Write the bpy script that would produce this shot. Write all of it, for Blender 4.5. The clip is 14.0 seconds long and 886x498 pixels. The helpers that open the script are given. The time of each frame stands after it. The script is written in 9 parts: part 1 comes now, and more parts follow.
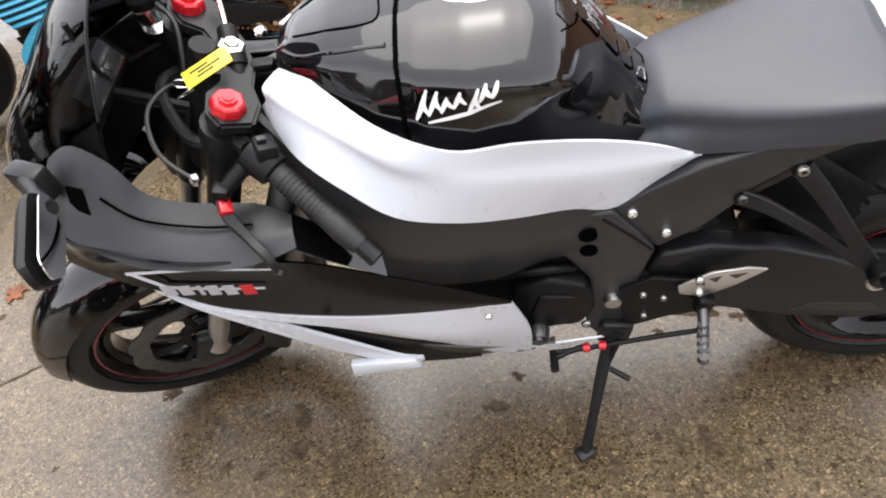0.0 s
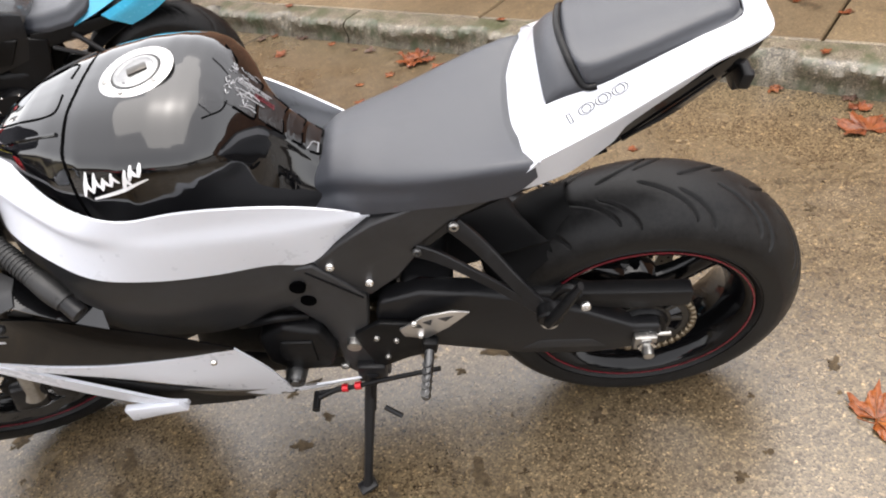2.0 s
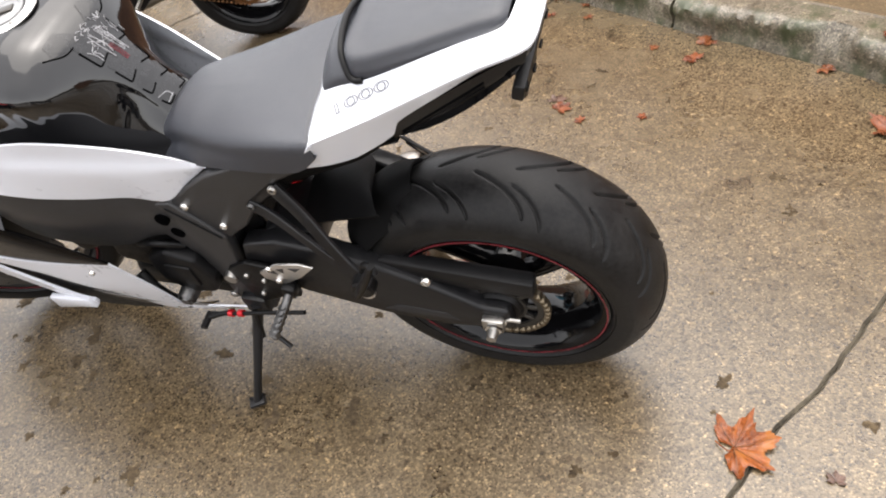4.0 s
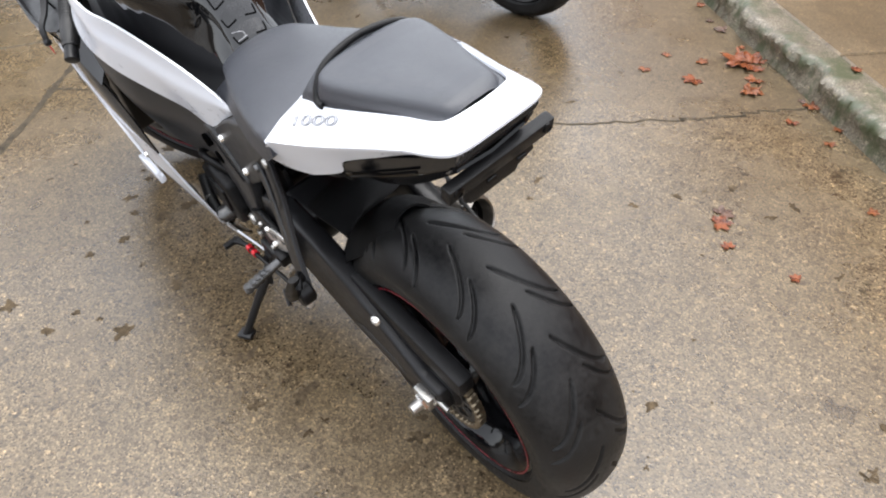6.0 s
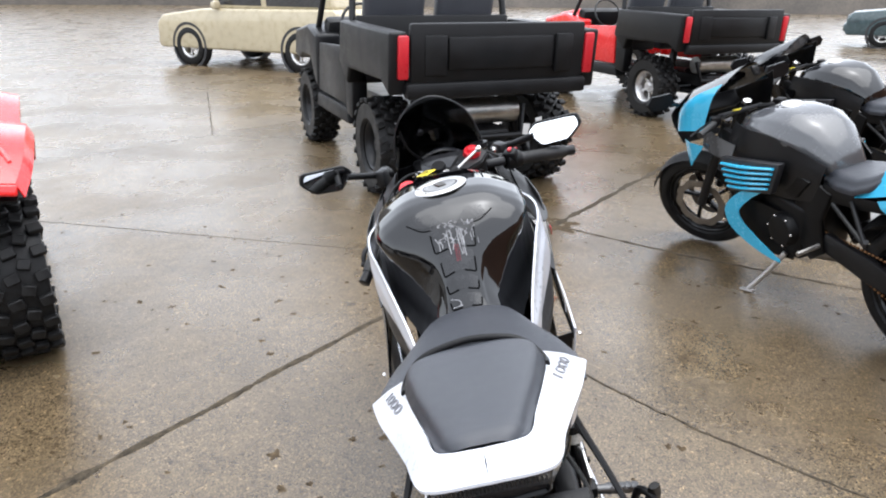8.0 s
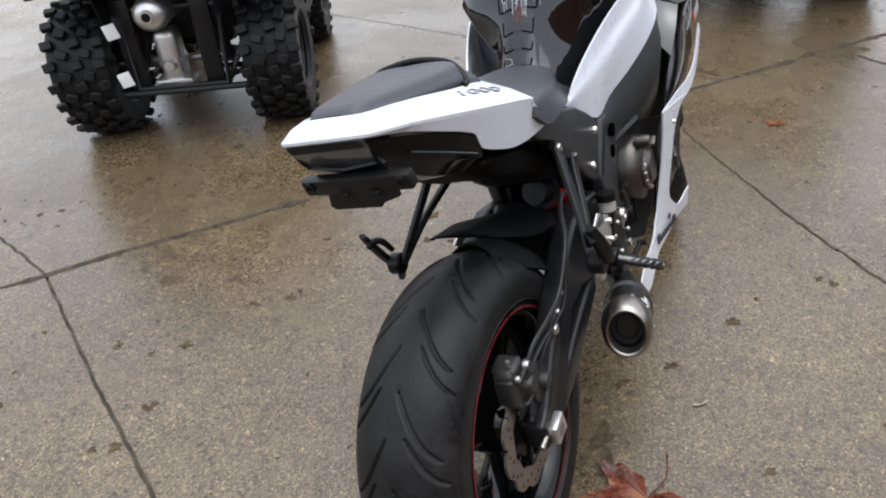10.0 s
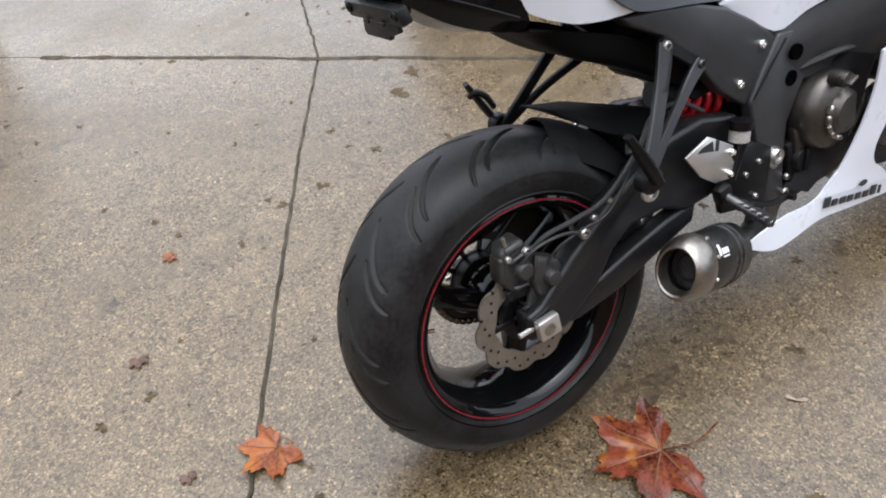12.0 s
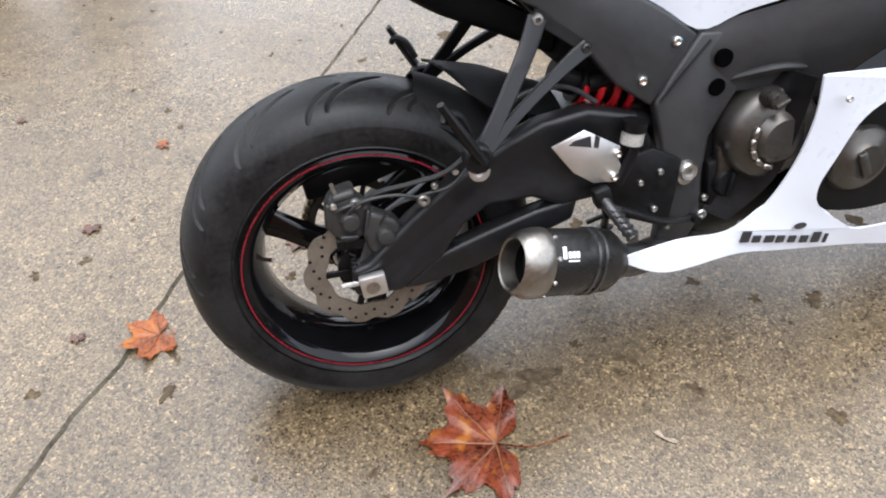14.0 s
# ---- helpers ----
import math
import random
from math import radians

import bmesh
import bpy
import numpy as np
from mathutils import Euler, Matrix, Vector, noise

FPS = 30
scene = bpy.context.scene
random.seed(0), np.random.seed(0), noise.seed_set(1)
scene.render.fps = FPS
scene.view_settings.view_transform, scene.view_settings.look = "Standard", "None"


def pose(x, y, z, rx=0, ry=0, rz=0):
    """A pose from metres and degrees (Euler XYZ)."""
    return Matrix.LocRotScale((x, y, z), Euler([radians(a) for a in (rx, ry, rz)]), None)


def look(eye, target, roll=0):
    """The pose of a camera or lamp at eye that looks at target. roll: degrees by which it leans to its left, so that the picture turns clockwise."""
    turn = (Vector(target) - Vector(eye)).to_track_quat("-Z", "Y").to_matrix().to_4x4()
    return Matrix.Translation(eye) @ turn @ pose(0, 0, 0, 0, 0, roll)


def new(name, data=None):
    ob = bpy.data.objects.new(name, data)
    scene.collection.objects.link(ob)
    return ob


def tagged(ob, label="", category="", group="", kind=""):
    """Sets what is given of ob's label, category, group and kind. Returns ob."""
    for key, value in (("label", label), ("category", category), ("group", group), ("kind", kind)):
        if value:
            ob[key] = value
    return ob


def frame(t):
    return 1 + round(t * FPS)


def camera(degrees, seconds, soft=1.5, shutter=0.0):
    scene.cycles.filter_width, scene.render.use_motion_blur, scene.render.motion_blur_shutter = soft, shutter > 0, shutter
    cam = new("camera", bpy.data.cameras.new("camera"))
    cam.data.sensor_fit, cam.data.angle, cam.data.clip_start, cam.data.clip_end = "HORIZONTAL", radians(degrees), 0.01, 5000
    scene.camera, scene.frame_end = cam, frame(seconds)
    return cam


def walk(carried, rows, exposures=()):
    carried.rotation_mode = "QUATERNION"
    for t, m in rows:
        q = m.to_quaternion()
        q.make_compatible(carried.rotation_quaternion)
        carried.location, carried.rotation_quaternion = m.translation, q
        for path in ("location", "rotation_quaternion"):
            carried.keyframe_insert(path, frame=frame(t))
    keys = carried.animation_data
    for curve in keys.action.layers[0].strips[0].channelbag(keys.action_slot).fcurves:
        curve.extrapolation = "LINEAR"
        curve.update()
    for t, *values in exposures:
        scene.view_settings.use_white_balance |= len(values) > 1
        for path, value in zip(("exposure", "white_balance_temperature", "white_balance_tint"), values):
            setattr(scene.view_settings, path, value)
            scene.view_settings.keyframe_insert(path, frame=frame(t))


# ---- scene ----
cam = camera(64.3, 14.0, soft=2.0)
PATH = [
    (0, (-0.631, -1.126, 1.299), (-0.961, 0.361, 0.003), -11.9),
    (0.5, (-0.501, -1.107, 1.332), (-0.798, 0.408, 0.059), -10.7),
    (1, (-0.37, -1.182, 1.359), (-0.778, 0.419, 0.231), -12.2),
    (1.5, (-0.228, -1.244, 1.353), (-0.548, 0.405, 0.268), -13.8),
    (2, (-0.126, -1.186, 1.315), (-0.469, 0.378, 0.117), -13.6),
    (2.5, (-0.004, -1.112, 1.316), (-0.531, 0.363, 0.073), -10.4),
    (3, (0.172, -1.118, 1.334), (-0.482, 0.265, 0.045), -12.3),
    (3.5, (0.325, -1.143, 1.335), (-0.398, 0.203, 0.043), -13.6),
    (4, (0.406, -1.05, 1.315), (-0.324, 0.277, 0.009), -14.8),
    (4.2, (0.423, -0.99, 1.304), (-0.317, 0.311, -0.022), -12.8),
    (6.3, (0.677, -0.603, 1.323), (-0.671, 0.223, 0.098), 0.9),
    (6.5, (0.644, -0.551, 1.350), (-0.864, 0.173, 0.254), 1.3),
    (6.7, (0.632, -0.515, 1.362), (-0.962, 0.112, 0.329), 2.8),
    (7, (0.652, -0.466, 1.380), (-1.083, 0.042, 0.526), 2.2),
    (7.2, (0.686, -0.425, 1.404), (-1.120, -0.009, 0.651), 2.4),
    (9.3, (0.804, 0.127, 1.321), (-0.862, -0.389, 0.343), -3.8),
    (9.5, (0.833, 0.205, 1.311), (-0.787, -0.396, 0.304), -3.5),
    (10, (0.827, 0.325, 1.284), (-0.647, -0.479, 0.196), -4.6),
    (10.5, (0.696, 0.414, 1.242), (-0.629, -0.482, 0.043), -3.4),
    (11, (0.618, 0.477, 1.21), (-0.486, -0.55, -0.104), -3.8),
    (11.5, (0.559, 0.585, 1.226), (-0.284, -0.6, -0.147), -4.3),
    (12, (0.518, 0.714, 1.245), (-0.172, -0.626, -0.07), -4.3),
    (12.5, (0.42, 0.771, 1.221), (-0.141, -0.652, -0.068), -6.6),
    (13, (0.248, 0.781, 1.208), (-0.289, -0.593, -0.142), -2.2),
    (13.5, (0.137, 0.809, 1.185), (-0.262, -0.583, -0.195), -2.3),
    (14, (0.034, 0.883, 1.213), (-0.238, -0.52, -0.187), -1.3),
]
# how the film camera's own exposure and white balance drift
EXPOSURES = [(0.0, 2.19, 6630, 12), (1.5, 2.26, 6780, 12), (2.0, 2.22, 6780, 12), (3.0, 2.2, 6830, 12), (4.2, 2.18, 6830, 12), (6.5, 2.23, 6280, 10), (7.2, 2.2, 6180, 10), (9.3, 1.64, 6180, 10), (10.0, 1.56, 6180, 10), (11.0, 1.94, 6100, 10), (12.5, 1.98, 6160, 10), (14.0, 2.32, 6140, 10)]
walk(cam, [(t, look(eye, target, roll)) for t, eye, target, roll in PATH], EXPOSURES)

# world, sun: an overcast day
world = bpy.data.worlds.new("sky")
world.use_nodes = True
scene.world = world
wn, wl = world.node_tree.nodes, world.node_tree.links
sky = wn.new("ShaderNodeTexSky")
sky.sky_type, sky.sun_disc = "NISHITA", False
sky.sun_elevation, sky.sun_rotation = radians(84), radians(20)
sky.air_density, sky.dust_density, sky.ozone_density = 1.0, 2.0, 1.0
pale = wn.new("ShaderNodeHueSaturation")
pale.inputs["Saturation"].default_value = 0.18
wl.new(sky.outputs["Color"], pale.inputs["Color"])
wl.new(pale.outputs["Color"], wn["Background"].inputs["Color"])
wn["Background"].inputs["Strength"].default_value = 0.15
scene.view_settings.exposure = 1.5
sun = new("sun", bpy.data.lights.new("sun", "SUN"))
sun.data.energy, sun.data.angle, sun.data.color = 0.50, radians(70), (1.0, 0.97, 0.92)
sun.matrix_world = look((0, 0, 6), Vector((0, 0, 6)) - Vector((math.sin(radians(20)) * math.cos(radians(84)), math.cos(radians(20)) * math.cos(radians(84)), math.sin(radians(84)))))

# ---------------------------------------------------------------- materials


def mat(name, col, rough=0.5, metal=0.0, var=0.15, scale=8.0, bump=0.0, bscale=60.0, coat=0.0, rvar=0.1, col2=None, spec=0.5):
    """A surface with wear at two scales: broad patches and fine grain, in colour and gloss."""
    m = bpy.data.materials.new(name)
    m.use_nodes = True
    n, l = m.node_tree.nodes, m.node_tree.links
    b = n["Principled BSDF"]
    tc = n.new("ShaderNodeTexCoord")
    na, nb = n.new("ShaderNodeTexNoise"), n.new("ShaderNodeTexNoise")
    na.inputs["Scale"].default_value, na.inputs["Detail"].default_value = scale, 5
    nb.inputs["Scale"].default_value, nb.inputs["Detail"].default_value = scale * 9, 3
    for k in (na, nb):
        l.new(tc.outputs["Object"], k.inputs["Vector"])
    mix = n.new("ShaderNodeMath")
    mix.operation = "MULTIPLY_ADD"
    mix.inputs[1].default_value = 0.45
    l.new(nb.outputs["Fac"], mix.inputs[0])
    half = n.new("ShaderNodeMath")
    half.operation = "MULTIPLY"
    half.inputs[1].default_value = 0.55
    l.new(na.outputs["Fac"], half.inputs[0])
    l.new(half.outputs[0], mix.inputs[2])
    ramp = n.new("ShaderNodeValToRGB")
    lo = [max(0.0, c * (1 - var)) for c in col]
    hi = [min(1.0, c * (1 + var)) for c in (col2 or col)]
    ramp.color_ramp.elements[0].position, ramp.color_ramp.elements[0].color = 0.36, (*lo, 1)
    ramp.color_ramp.elements[1].position, ramp.color_ramp.elements[1].color = 0.64, (*hi, 1)
    l.new(mix.outputs[0], ramp.inputs["Fac"])
    l.new(ramp.outputs["Color"], b.inputs["Base Color"])
    rr = n.new("ShaderNodeMapRange")
    rr.inputs["From Min"].default_value, rr.inputs["From Max"].default_value = 0.35, 0.65
    rr.inputs["To Min"].default_value, rr.inputs["To Max"].default_value = max(0.02, rough - rvar), min(1, rough + rvar)
    l.new(mix.outputs[0], rr.inputs["Value"])
    l.new(rr.outputs["Result"], b.inputs["Roughness"])
    b.inputs["Metallic"].default_value = metal
    b.inputs["Specular IOR Level"].default_value = spec
    b.inputs["Coat Weight"].default_value = coat
    b.inputs["Coat Roughness"].default_value = 0.04
    if bump:
        nc = n.new("ShaderNodeTexNoise")
        nc.inputs["Scale"].default_value, nc.inputs["Detail"].default_value = bscale, 4
        l.new(tc.outputs["Object"], nc.inputs["Vector"])
        bp = n.new("ShaderNodeBump")
        bp.inputs["Strength"].default_value, bp.inputs["Distance"].default_value = bump, 0.002
        l.new(nc.outputs["Fac"], bp.inputs["Height"])
        l.new(bp.outputs["Normal"], b.inputs["Normal"])
    return m


WHITE = mat("pearl_white_paint", (0.575, 0.595, 0.645), 0.28, var=0.008, rvar=0.01, coat=0.5)
BLACK = mat("black_gloss_paint", (0.002, 0.002, 0.0024), 0.05, var=0.2, rvar=0.03, coat=0.25, spec=0.50)
GLOSSLOW = mat("black_lower_fairing_paint", (0.003, 0.003, 0.0034), 0.09, var=0.2, rvar=0.05, spec=0.2)
FRAMEBLK = mat("satin_black_cast_aluminium", (0.020, 0.020, 0.021), 0.40, var=0.2, bump=0.10, bscale=420, rvar=0.06, spec=0.42)
PLASTIC = mat("black_textured_plastic", (0.0055, 0.0055, 0.006), 0.44, var=0.3, bump=0.25, bscale=700, rvar=0.08, spec=0.24)
GREYPL = mat("grey_plastic", (0.0105, 0.011, 0.0125), 0.46, var=0.12, bump=0.1, bscale=500)
SATIN = mat("satin_black_frame_paint", (0.008, 0.008, 0.0088), 0.36, var=0.25, bump=0.08, bscale=300, rvar=0.08, spec=0.28)
SOFTBLK = mat("dull_black_metal", (0.0034, 0.0034, 0.0038), 0.42, var=0.4, bump=0.2, bscale=200, spec=0.20)
VINYL = mat("charcoal_seat_vinyl", (0.0225, 0.0248, 0.0315), 0.42, var=0.08, bump=0.35, bscale=900, rvar=0.05, spec=0.62)
RUBBER = mat("worn_tyre_rubber", (0.0050, 0.0050, 0.0055), 0.46, var=0.35, scale=14, bump=0.2, bscale=350, col2=(0.011, 0.0107, 0.0105), spec=0.19, rvar=0.14)
MATT = mat("dull_matt_black_plastic", (0.0032, 0.0032, 0.0034), 0.62, var=0.3, bump=0.3, bscale=500, rvar=0.06, spec=0.10)
SOFTRUB = mat("black_rubber", (0.006, 0.006, 0.006), 0.55, var=0.2, bump=0.2, bscale=400)
CHROME = mat("bright_steel", (0.75, 0.74, 0.72), 0.18, 1.0, var=0.08, rvar=0.06)
STEEL = mat("dull_steel", (0.42, 0.41, 0.39), 0.38, 1.0, var=0.2, scale=20, bump=0.1, bscale=200)
ALU = mat("satin_aluminium", (0.62, 0.61, 0.60), 0.42, 1.0, var=0.06, scale=12, rvar=0.05)
TITAN = mat("brushed_titanium", (0.27, 0.25, 0.225), 0.36, 1.0, var=0.15, scale=16, bump=0.08, bscale=400)
BRONZE = mat("bronze_grey_engine_cover", (0.080, 0.074, 0.067), 0.36, 0.85, var=0.15, scale=15, bump=0.1, bscale=300)
DARKCOG = mat("dark_sprocket_steel", (0.045, 0.042, 0.038), 0.45, 0.6, var=0.3, scale=40)
DISC = mat("worn_brake_disc_steel", (0.20, 0.175, 0.145), 0.45, 0.7, var=0.2, scale=25)
RED = mat("red_anodised_metal", (0.55, 0.012, 0.02), 0.25, 0.35, var=0.1, coat=0.3)
REDPL = mat("red_paint", (0.45, 0.012, 0.02), 0.35, var=0.12)
STRIPE = mat("dark_red_rim_tape", (0.13, 0.005, 0.013), 0.3, var=0.25, scale=30)
WHEELB = mat("gloss_black_wheel_paint", (0.003, 0.003, 0.0035), 0.08, var=0.3, scale=20, spec=0.26, rvar=0.03)
YELLOW = mat("yellow_tag_plastic", (0.75, 0.62, 0.05), 0.4, var=0.1)
CHAIN = mat("chain_steel", (0.16, 0.13, 0.09), 0.4, 0.9, var=0.3, scale=60)
GOLD = mat("gold_chain", (0.20, 0.10, 0.045), 0.4, 0.9, var=0.3, scale=60)
DECAL = mat("silver_decal", (0.74, 0.74, 0.75), 0.3, var=0.03)
INK = mat("black_print", (0.02, 0.02, 0.022), 0.4, var=0.1)
SMOKE = mat("smoked_lens", (0.034, 0.034, 0.036), 0.14, var=0.3, scale=30, coat=0.3)
CYAN = mat("sky_blue_paint", (0.045, 0.40, 0.62), 0.22, var=0.04, coat=0.6)
REDATV = mat("red_atv_plastic", (0.62, 0.012, 0.012), 0.25, var=0.06, coat=0.3)
WHITEPL = mat("white_plastic", (0.75, 0.75, 0.73), 0.4, var=0.05)
BEIGE = mat("beige_car_paint", (0.42, 0.36, 0.24), 0.3, var=0.08, coat=0.4)
TEAL = mat("dark_teal_car_paint", (0.035, 0.06, 0.065), 0.25, var=0.1, coat=0.5)
DARKST = mat("dark_steel", (0.10, 0.10, 0.10), 0.36, 0.9, var=0.3, scale=40)
PIT = mat("dark_recess", (0.0015, 0.0015, 0.0016), 0.9, var=0.2, spec=0.0)
CASTGREY = mat("dusty_cast_caliper", (0.016, 0.0155, 0.015), 0.5, var=0.35, scale=60, bump=0.25, bscale=250)
BOREBLK = mat("dull_bore_black", (0.003, 0.003, 0.003), 0.9, var=0.4, scale=60, spec=0.05)
PADCLR = mat("clear_tank_pad", (0.012, 0.012, 0.013), 0.16, var=0.6, scale=40, bump=0.16, bscale=160, spec=0.5, rvar=0.10)


def glass_mat(name, col, rough=0.02, ior=1.45):
    m = bpy.data.materials.new(name)
    m.use_nodes = True
    b = m.node_tree.nodes["Principled BSDF"]
    b.inputs["Base Color"].default_value, b.inputs["Roughness"].default_value = (*col, 1), rough
    b.inputs["Transmission Weight"].default_value, b.inputs["IOR"].default_value = 1.0, ior
    return m


SCREEN = glass_mat("dark_tinted_screen", (0.05, 0.05, 0.055), 0.03, 1.25)
CLEAR = glass_mat("clear_plastic", (0.8, 0.78, 0.74), 0.15)


def mirror_mat():
    m = bpy.data.materials.new("mirror_glass")
    m.use_nodes = True
    b = m.node_tree.nodes["Principled BSDF"]
    b.inputs["Base Color"].default_value, b.inputs["Roughness"].default_value, b.inputs["Metallic"].default_value = (0.85, 0.86, 0.87, 1), 0.02, 1.0
    return m


MIRROR = mirror_mat()


def carbon_mat():
    """Woven carbon fibre: two crossed sets of fine bands."""
    m = mat("woven_carbon_fibre", (0.02, 0.02, 0.02), 0.30, var=0.1, spec=0.3)
    n, l = m.node_tree.nodes, m.node_tree.links
    tc = n.new("ShaderNodeTexCoord")
    ck = n.new("ShaderNodeTexChecker")
    ck.inputs["Scale"].default_value = 260
    ck.inputs["Color1"].default_value, ck.inputs["Color2"].default_value = (0.004, 0.004, 0.004, 1), (0.016, 0.015, 0.014, 1)
    l.new(tc.outputs["Object"], ck.inputs["Vector"])
    l.new(ck.outputs["Color"], n["Principled BSDF"].inputs["Base Color"])
    return m


CARBON = carbon_mat()


def concrete_mat(name, base, wet=0.5, speck=1.0):
    """Damp exposed-aggregate concrete: pebbles, broad damp patches, small dark spots."""
    m = bpy.data.materials.new(name)
    m.use_nodes = True
    n, l = m.node_tree.nodes, m.node_tree.links
    b = n["Principled BSDF"]
    tc = n.new("ShaderNodeTexCoord")

    def noise_node(scale, detail=4, rough=0.55):
        k = n.new("ShaderNodeTexNoise")
        k.inputs["Scale"].default_value, k.inputs["Detail"].default_value, k.inputs["Roughness"].default_value = scale, detail, rough
        l.new(tc.outputs["Object"], k.inputs["Vector"])
        return k.outputs["Fac"]

    def ramp(src, stops):
        r = n.new("ShaderNodeValToRGB")
        for i, (p, c) in enumerate(stops):
            e = r.color_ramp.elements[i] if i < 2 else r.color_ramp.elements.new(p)
            e.position, e.color = p, (*c, 1)
        l.new(src, r.inputs["Fac"])
        return r.outputs["Color"]

    def mixc(kind, fac, a, c):
        k = n.new("ShaderNodeMix")
        k.data_type, k.blend_type = "RGBA", kind
        if isinstance(fac, float):
            k.inputs[0].default_value = fac
        else:
            l.new(fac, k.inputs[0])
        l.new(a, k.inputs[6])
        l.new(c, k.inputs[7])
        return k.outputs[2]

    x, y, z = base
    broad = ramp(noise_node(0.9, 6), [(0.3, (x * 0.70, y * 0.68, z * 0.64)), (0.7, (x * 1.18, y * 1.18, z * 1.2))])
    mid = ramp(noise_node(11, 8, 0.8), [(0.3, (0.66, 0.64, 0.61)), (0.7, (1.2, 1.2, 1.2))])
    c = mixc("MULTIPLY", 1.0, broad, mid)
    grit = n.new("ShaderNodeTexVoronoi")
    grit.inputs["Scale"].default_value = 260
    l.new(tc.outputs["Object"], grit.inputs["Vector"])
    sep = n.new("ShaderNodeSeparateColor")
    l.new(grit.outputs["Color"], sep.inputs["Color"])
    pebble = ramp(sep.outputs[0], [(0.0, (0.24, 0.20, 0.16)), (0.25, (0.66, 0.63, 0.58)), (0.75, (1.06, 1.03, 0.98)), (0.92, (1.38, 1.34, 1.26)), (1.0, (2.30, 2.22, 2.08))])
    c = mixc("MULTIPLY", 1.0 * speck, c, pebble)
    grit2 = n.new("ShaderNodeTexVoronoi")
    grit2.inputs["Scale"].default_value = 95
    l.new(tc.outputs["Object"], grit2.inputs["Vector"])
    sep2 = n.new("ShaderNodeSeparateColor")
    l.new(grit2.outputs["Color"], sep2.inputs["Color"])
    big = ramp(sep2.outputs[1], [(0.0, (0.42, 0.37, 0.32)), (0.12, (1, 1, 1)), (0.93, (1, 1, 1)), (0.97, (1.25, 1.22, 1.18)), (1.0, (1.9, 1.85, 1.75))])
    c = mixc("MULTIPLY", 0.9 * speck, c, big)
    spots = ramp(noise_node(5.5, 3, 0.45), [(0.0, (0.3, 0.27, 0.24)), (0.27, (0.42, 0.39, 0.36)), (0.31, (1, 1, 1)), (1.0, (1, 1, 1))])
    c = mixc("MULTIPLY", 0.8, c, spots)
    info = n.new("ShaderNodeObjectInfo")
    each = ramp(info.outputs["Random"], [(0.0, (0.84, 0.83, 0.81)), (1.0, (1.10, 1.10, 1.10))])
    c = mixc("MULTIPLY", 1.0, c, each)
    l.new(c, b.inputs["Base Color"])
    damp = n.new("ShaderNodeMapRange")
    damp.inputs["From Min"].default_value, damp.inputs["From Max"].default_value = 0.35, 0.62
    damp.inputs["To Min"].default_value, damp.inputs["To Max"].default_value = 0.52 - 0.40 * wet, 0.60 - 0.26 * wet
    l.new(noise_node(1.4, 5, 0.6), damp.inputs["Value"])
    l.new(damp.outputs["Result"], b.inputs["Roughness"])
    b.inputs["Specular IOR Level"].default_value = 0.72
    bp = n.new("ShaderNodeBump")
    bp.inputs["Strength"].default_value, bp.inputs["Distance"].default_value = 0.20, 0.002
    l.new(grit.outputs["Distance"], bp.inputs["Height"])
    bq = n.new("ShaderNodeBump")
    bq.inputs["Strength"].default_value, bq.inputs["Distance"].default_value = 0.12, 0.003
    l.new(noise_node(30, 5, 0.65), bq.inputs["Height"])
    l.new(bp.outputs["Normal"], bq.inputs["Normal"])
    l.new(bq.outputs["Normal"], b.inputs["Normal"])
    return m


CONCRETE = concrete_mat("damp_exposed_aggregate_concrete", (0.1215, 0.094, 0.058), 0.90)
WALK = concrete_mat("pavement_concrete", (0.165, 0.128, 0.078), 0.45, 0.7)
KERB = concrete_mat("old_mossy_kerb_concrete", (0.150, 0.135, 0.105), 0.3, 1.0)


def add_moss(m, scale=7.0):
    """Green-brown growth in patches over a stone surface."""
    n, l = m.node_tree.nodes, m.node_tree.links
    b = n["Principled BSDF"]
    src = b.inputs["Base Color"].links[0].from_socket
    tc, nz_, rp, mx = n.new("ShaderNodeTexCoord"), n.new("ShaderNodeTexNoise"), n.new("ShaderNodeValToRGB"), n.new("ShaderNodeMix")
    nz_.inputs["Scale"].default_value, nz_.inputs["Detail"].default_value, nz_.inputs["Roughness"].default_value = scale, 7, 0.7
    l.new(tc.outputs["Object"], nz_.inputs["Vector"])
    rp.color_ramp.elements[0].position, rp.color_ramp.elements[1].position = 0.47, 0.62
    l.new(nz_.outputs["Fac"], rp.inputs["Fac"])
    mx.data_type = "RGBA"
    mx.inputs[7].default_value = (0.040, 0.048, 0.018, 1)
    l.new(rp.outputs["Color"], mx.inputs[0])
    l.new(src, mx.inputs[6])
    l.new(mx.outputs[2], b.inputs["Base Color"])


add_moss(KERB)
DIRT = mat("dark_joint_dirt", (0.060, 0.050, 0.036), 0.8, var=0.5, scale=14, bump=0.5, bscale=120, col2=(0.10, 0.085, 0.060))
BRICK = mat("orange_brown_brick", (0.25, 0.115, 0.06), 0.75, var=0.35, scale=10, bump=0.3, bscale=90, col2=(0.30, 0.15, 0.08))
MORTAR = mat("mortar", (0.22, 0.15, 0.09), 0.85, var=0.2, scale=20, bump=0.3)


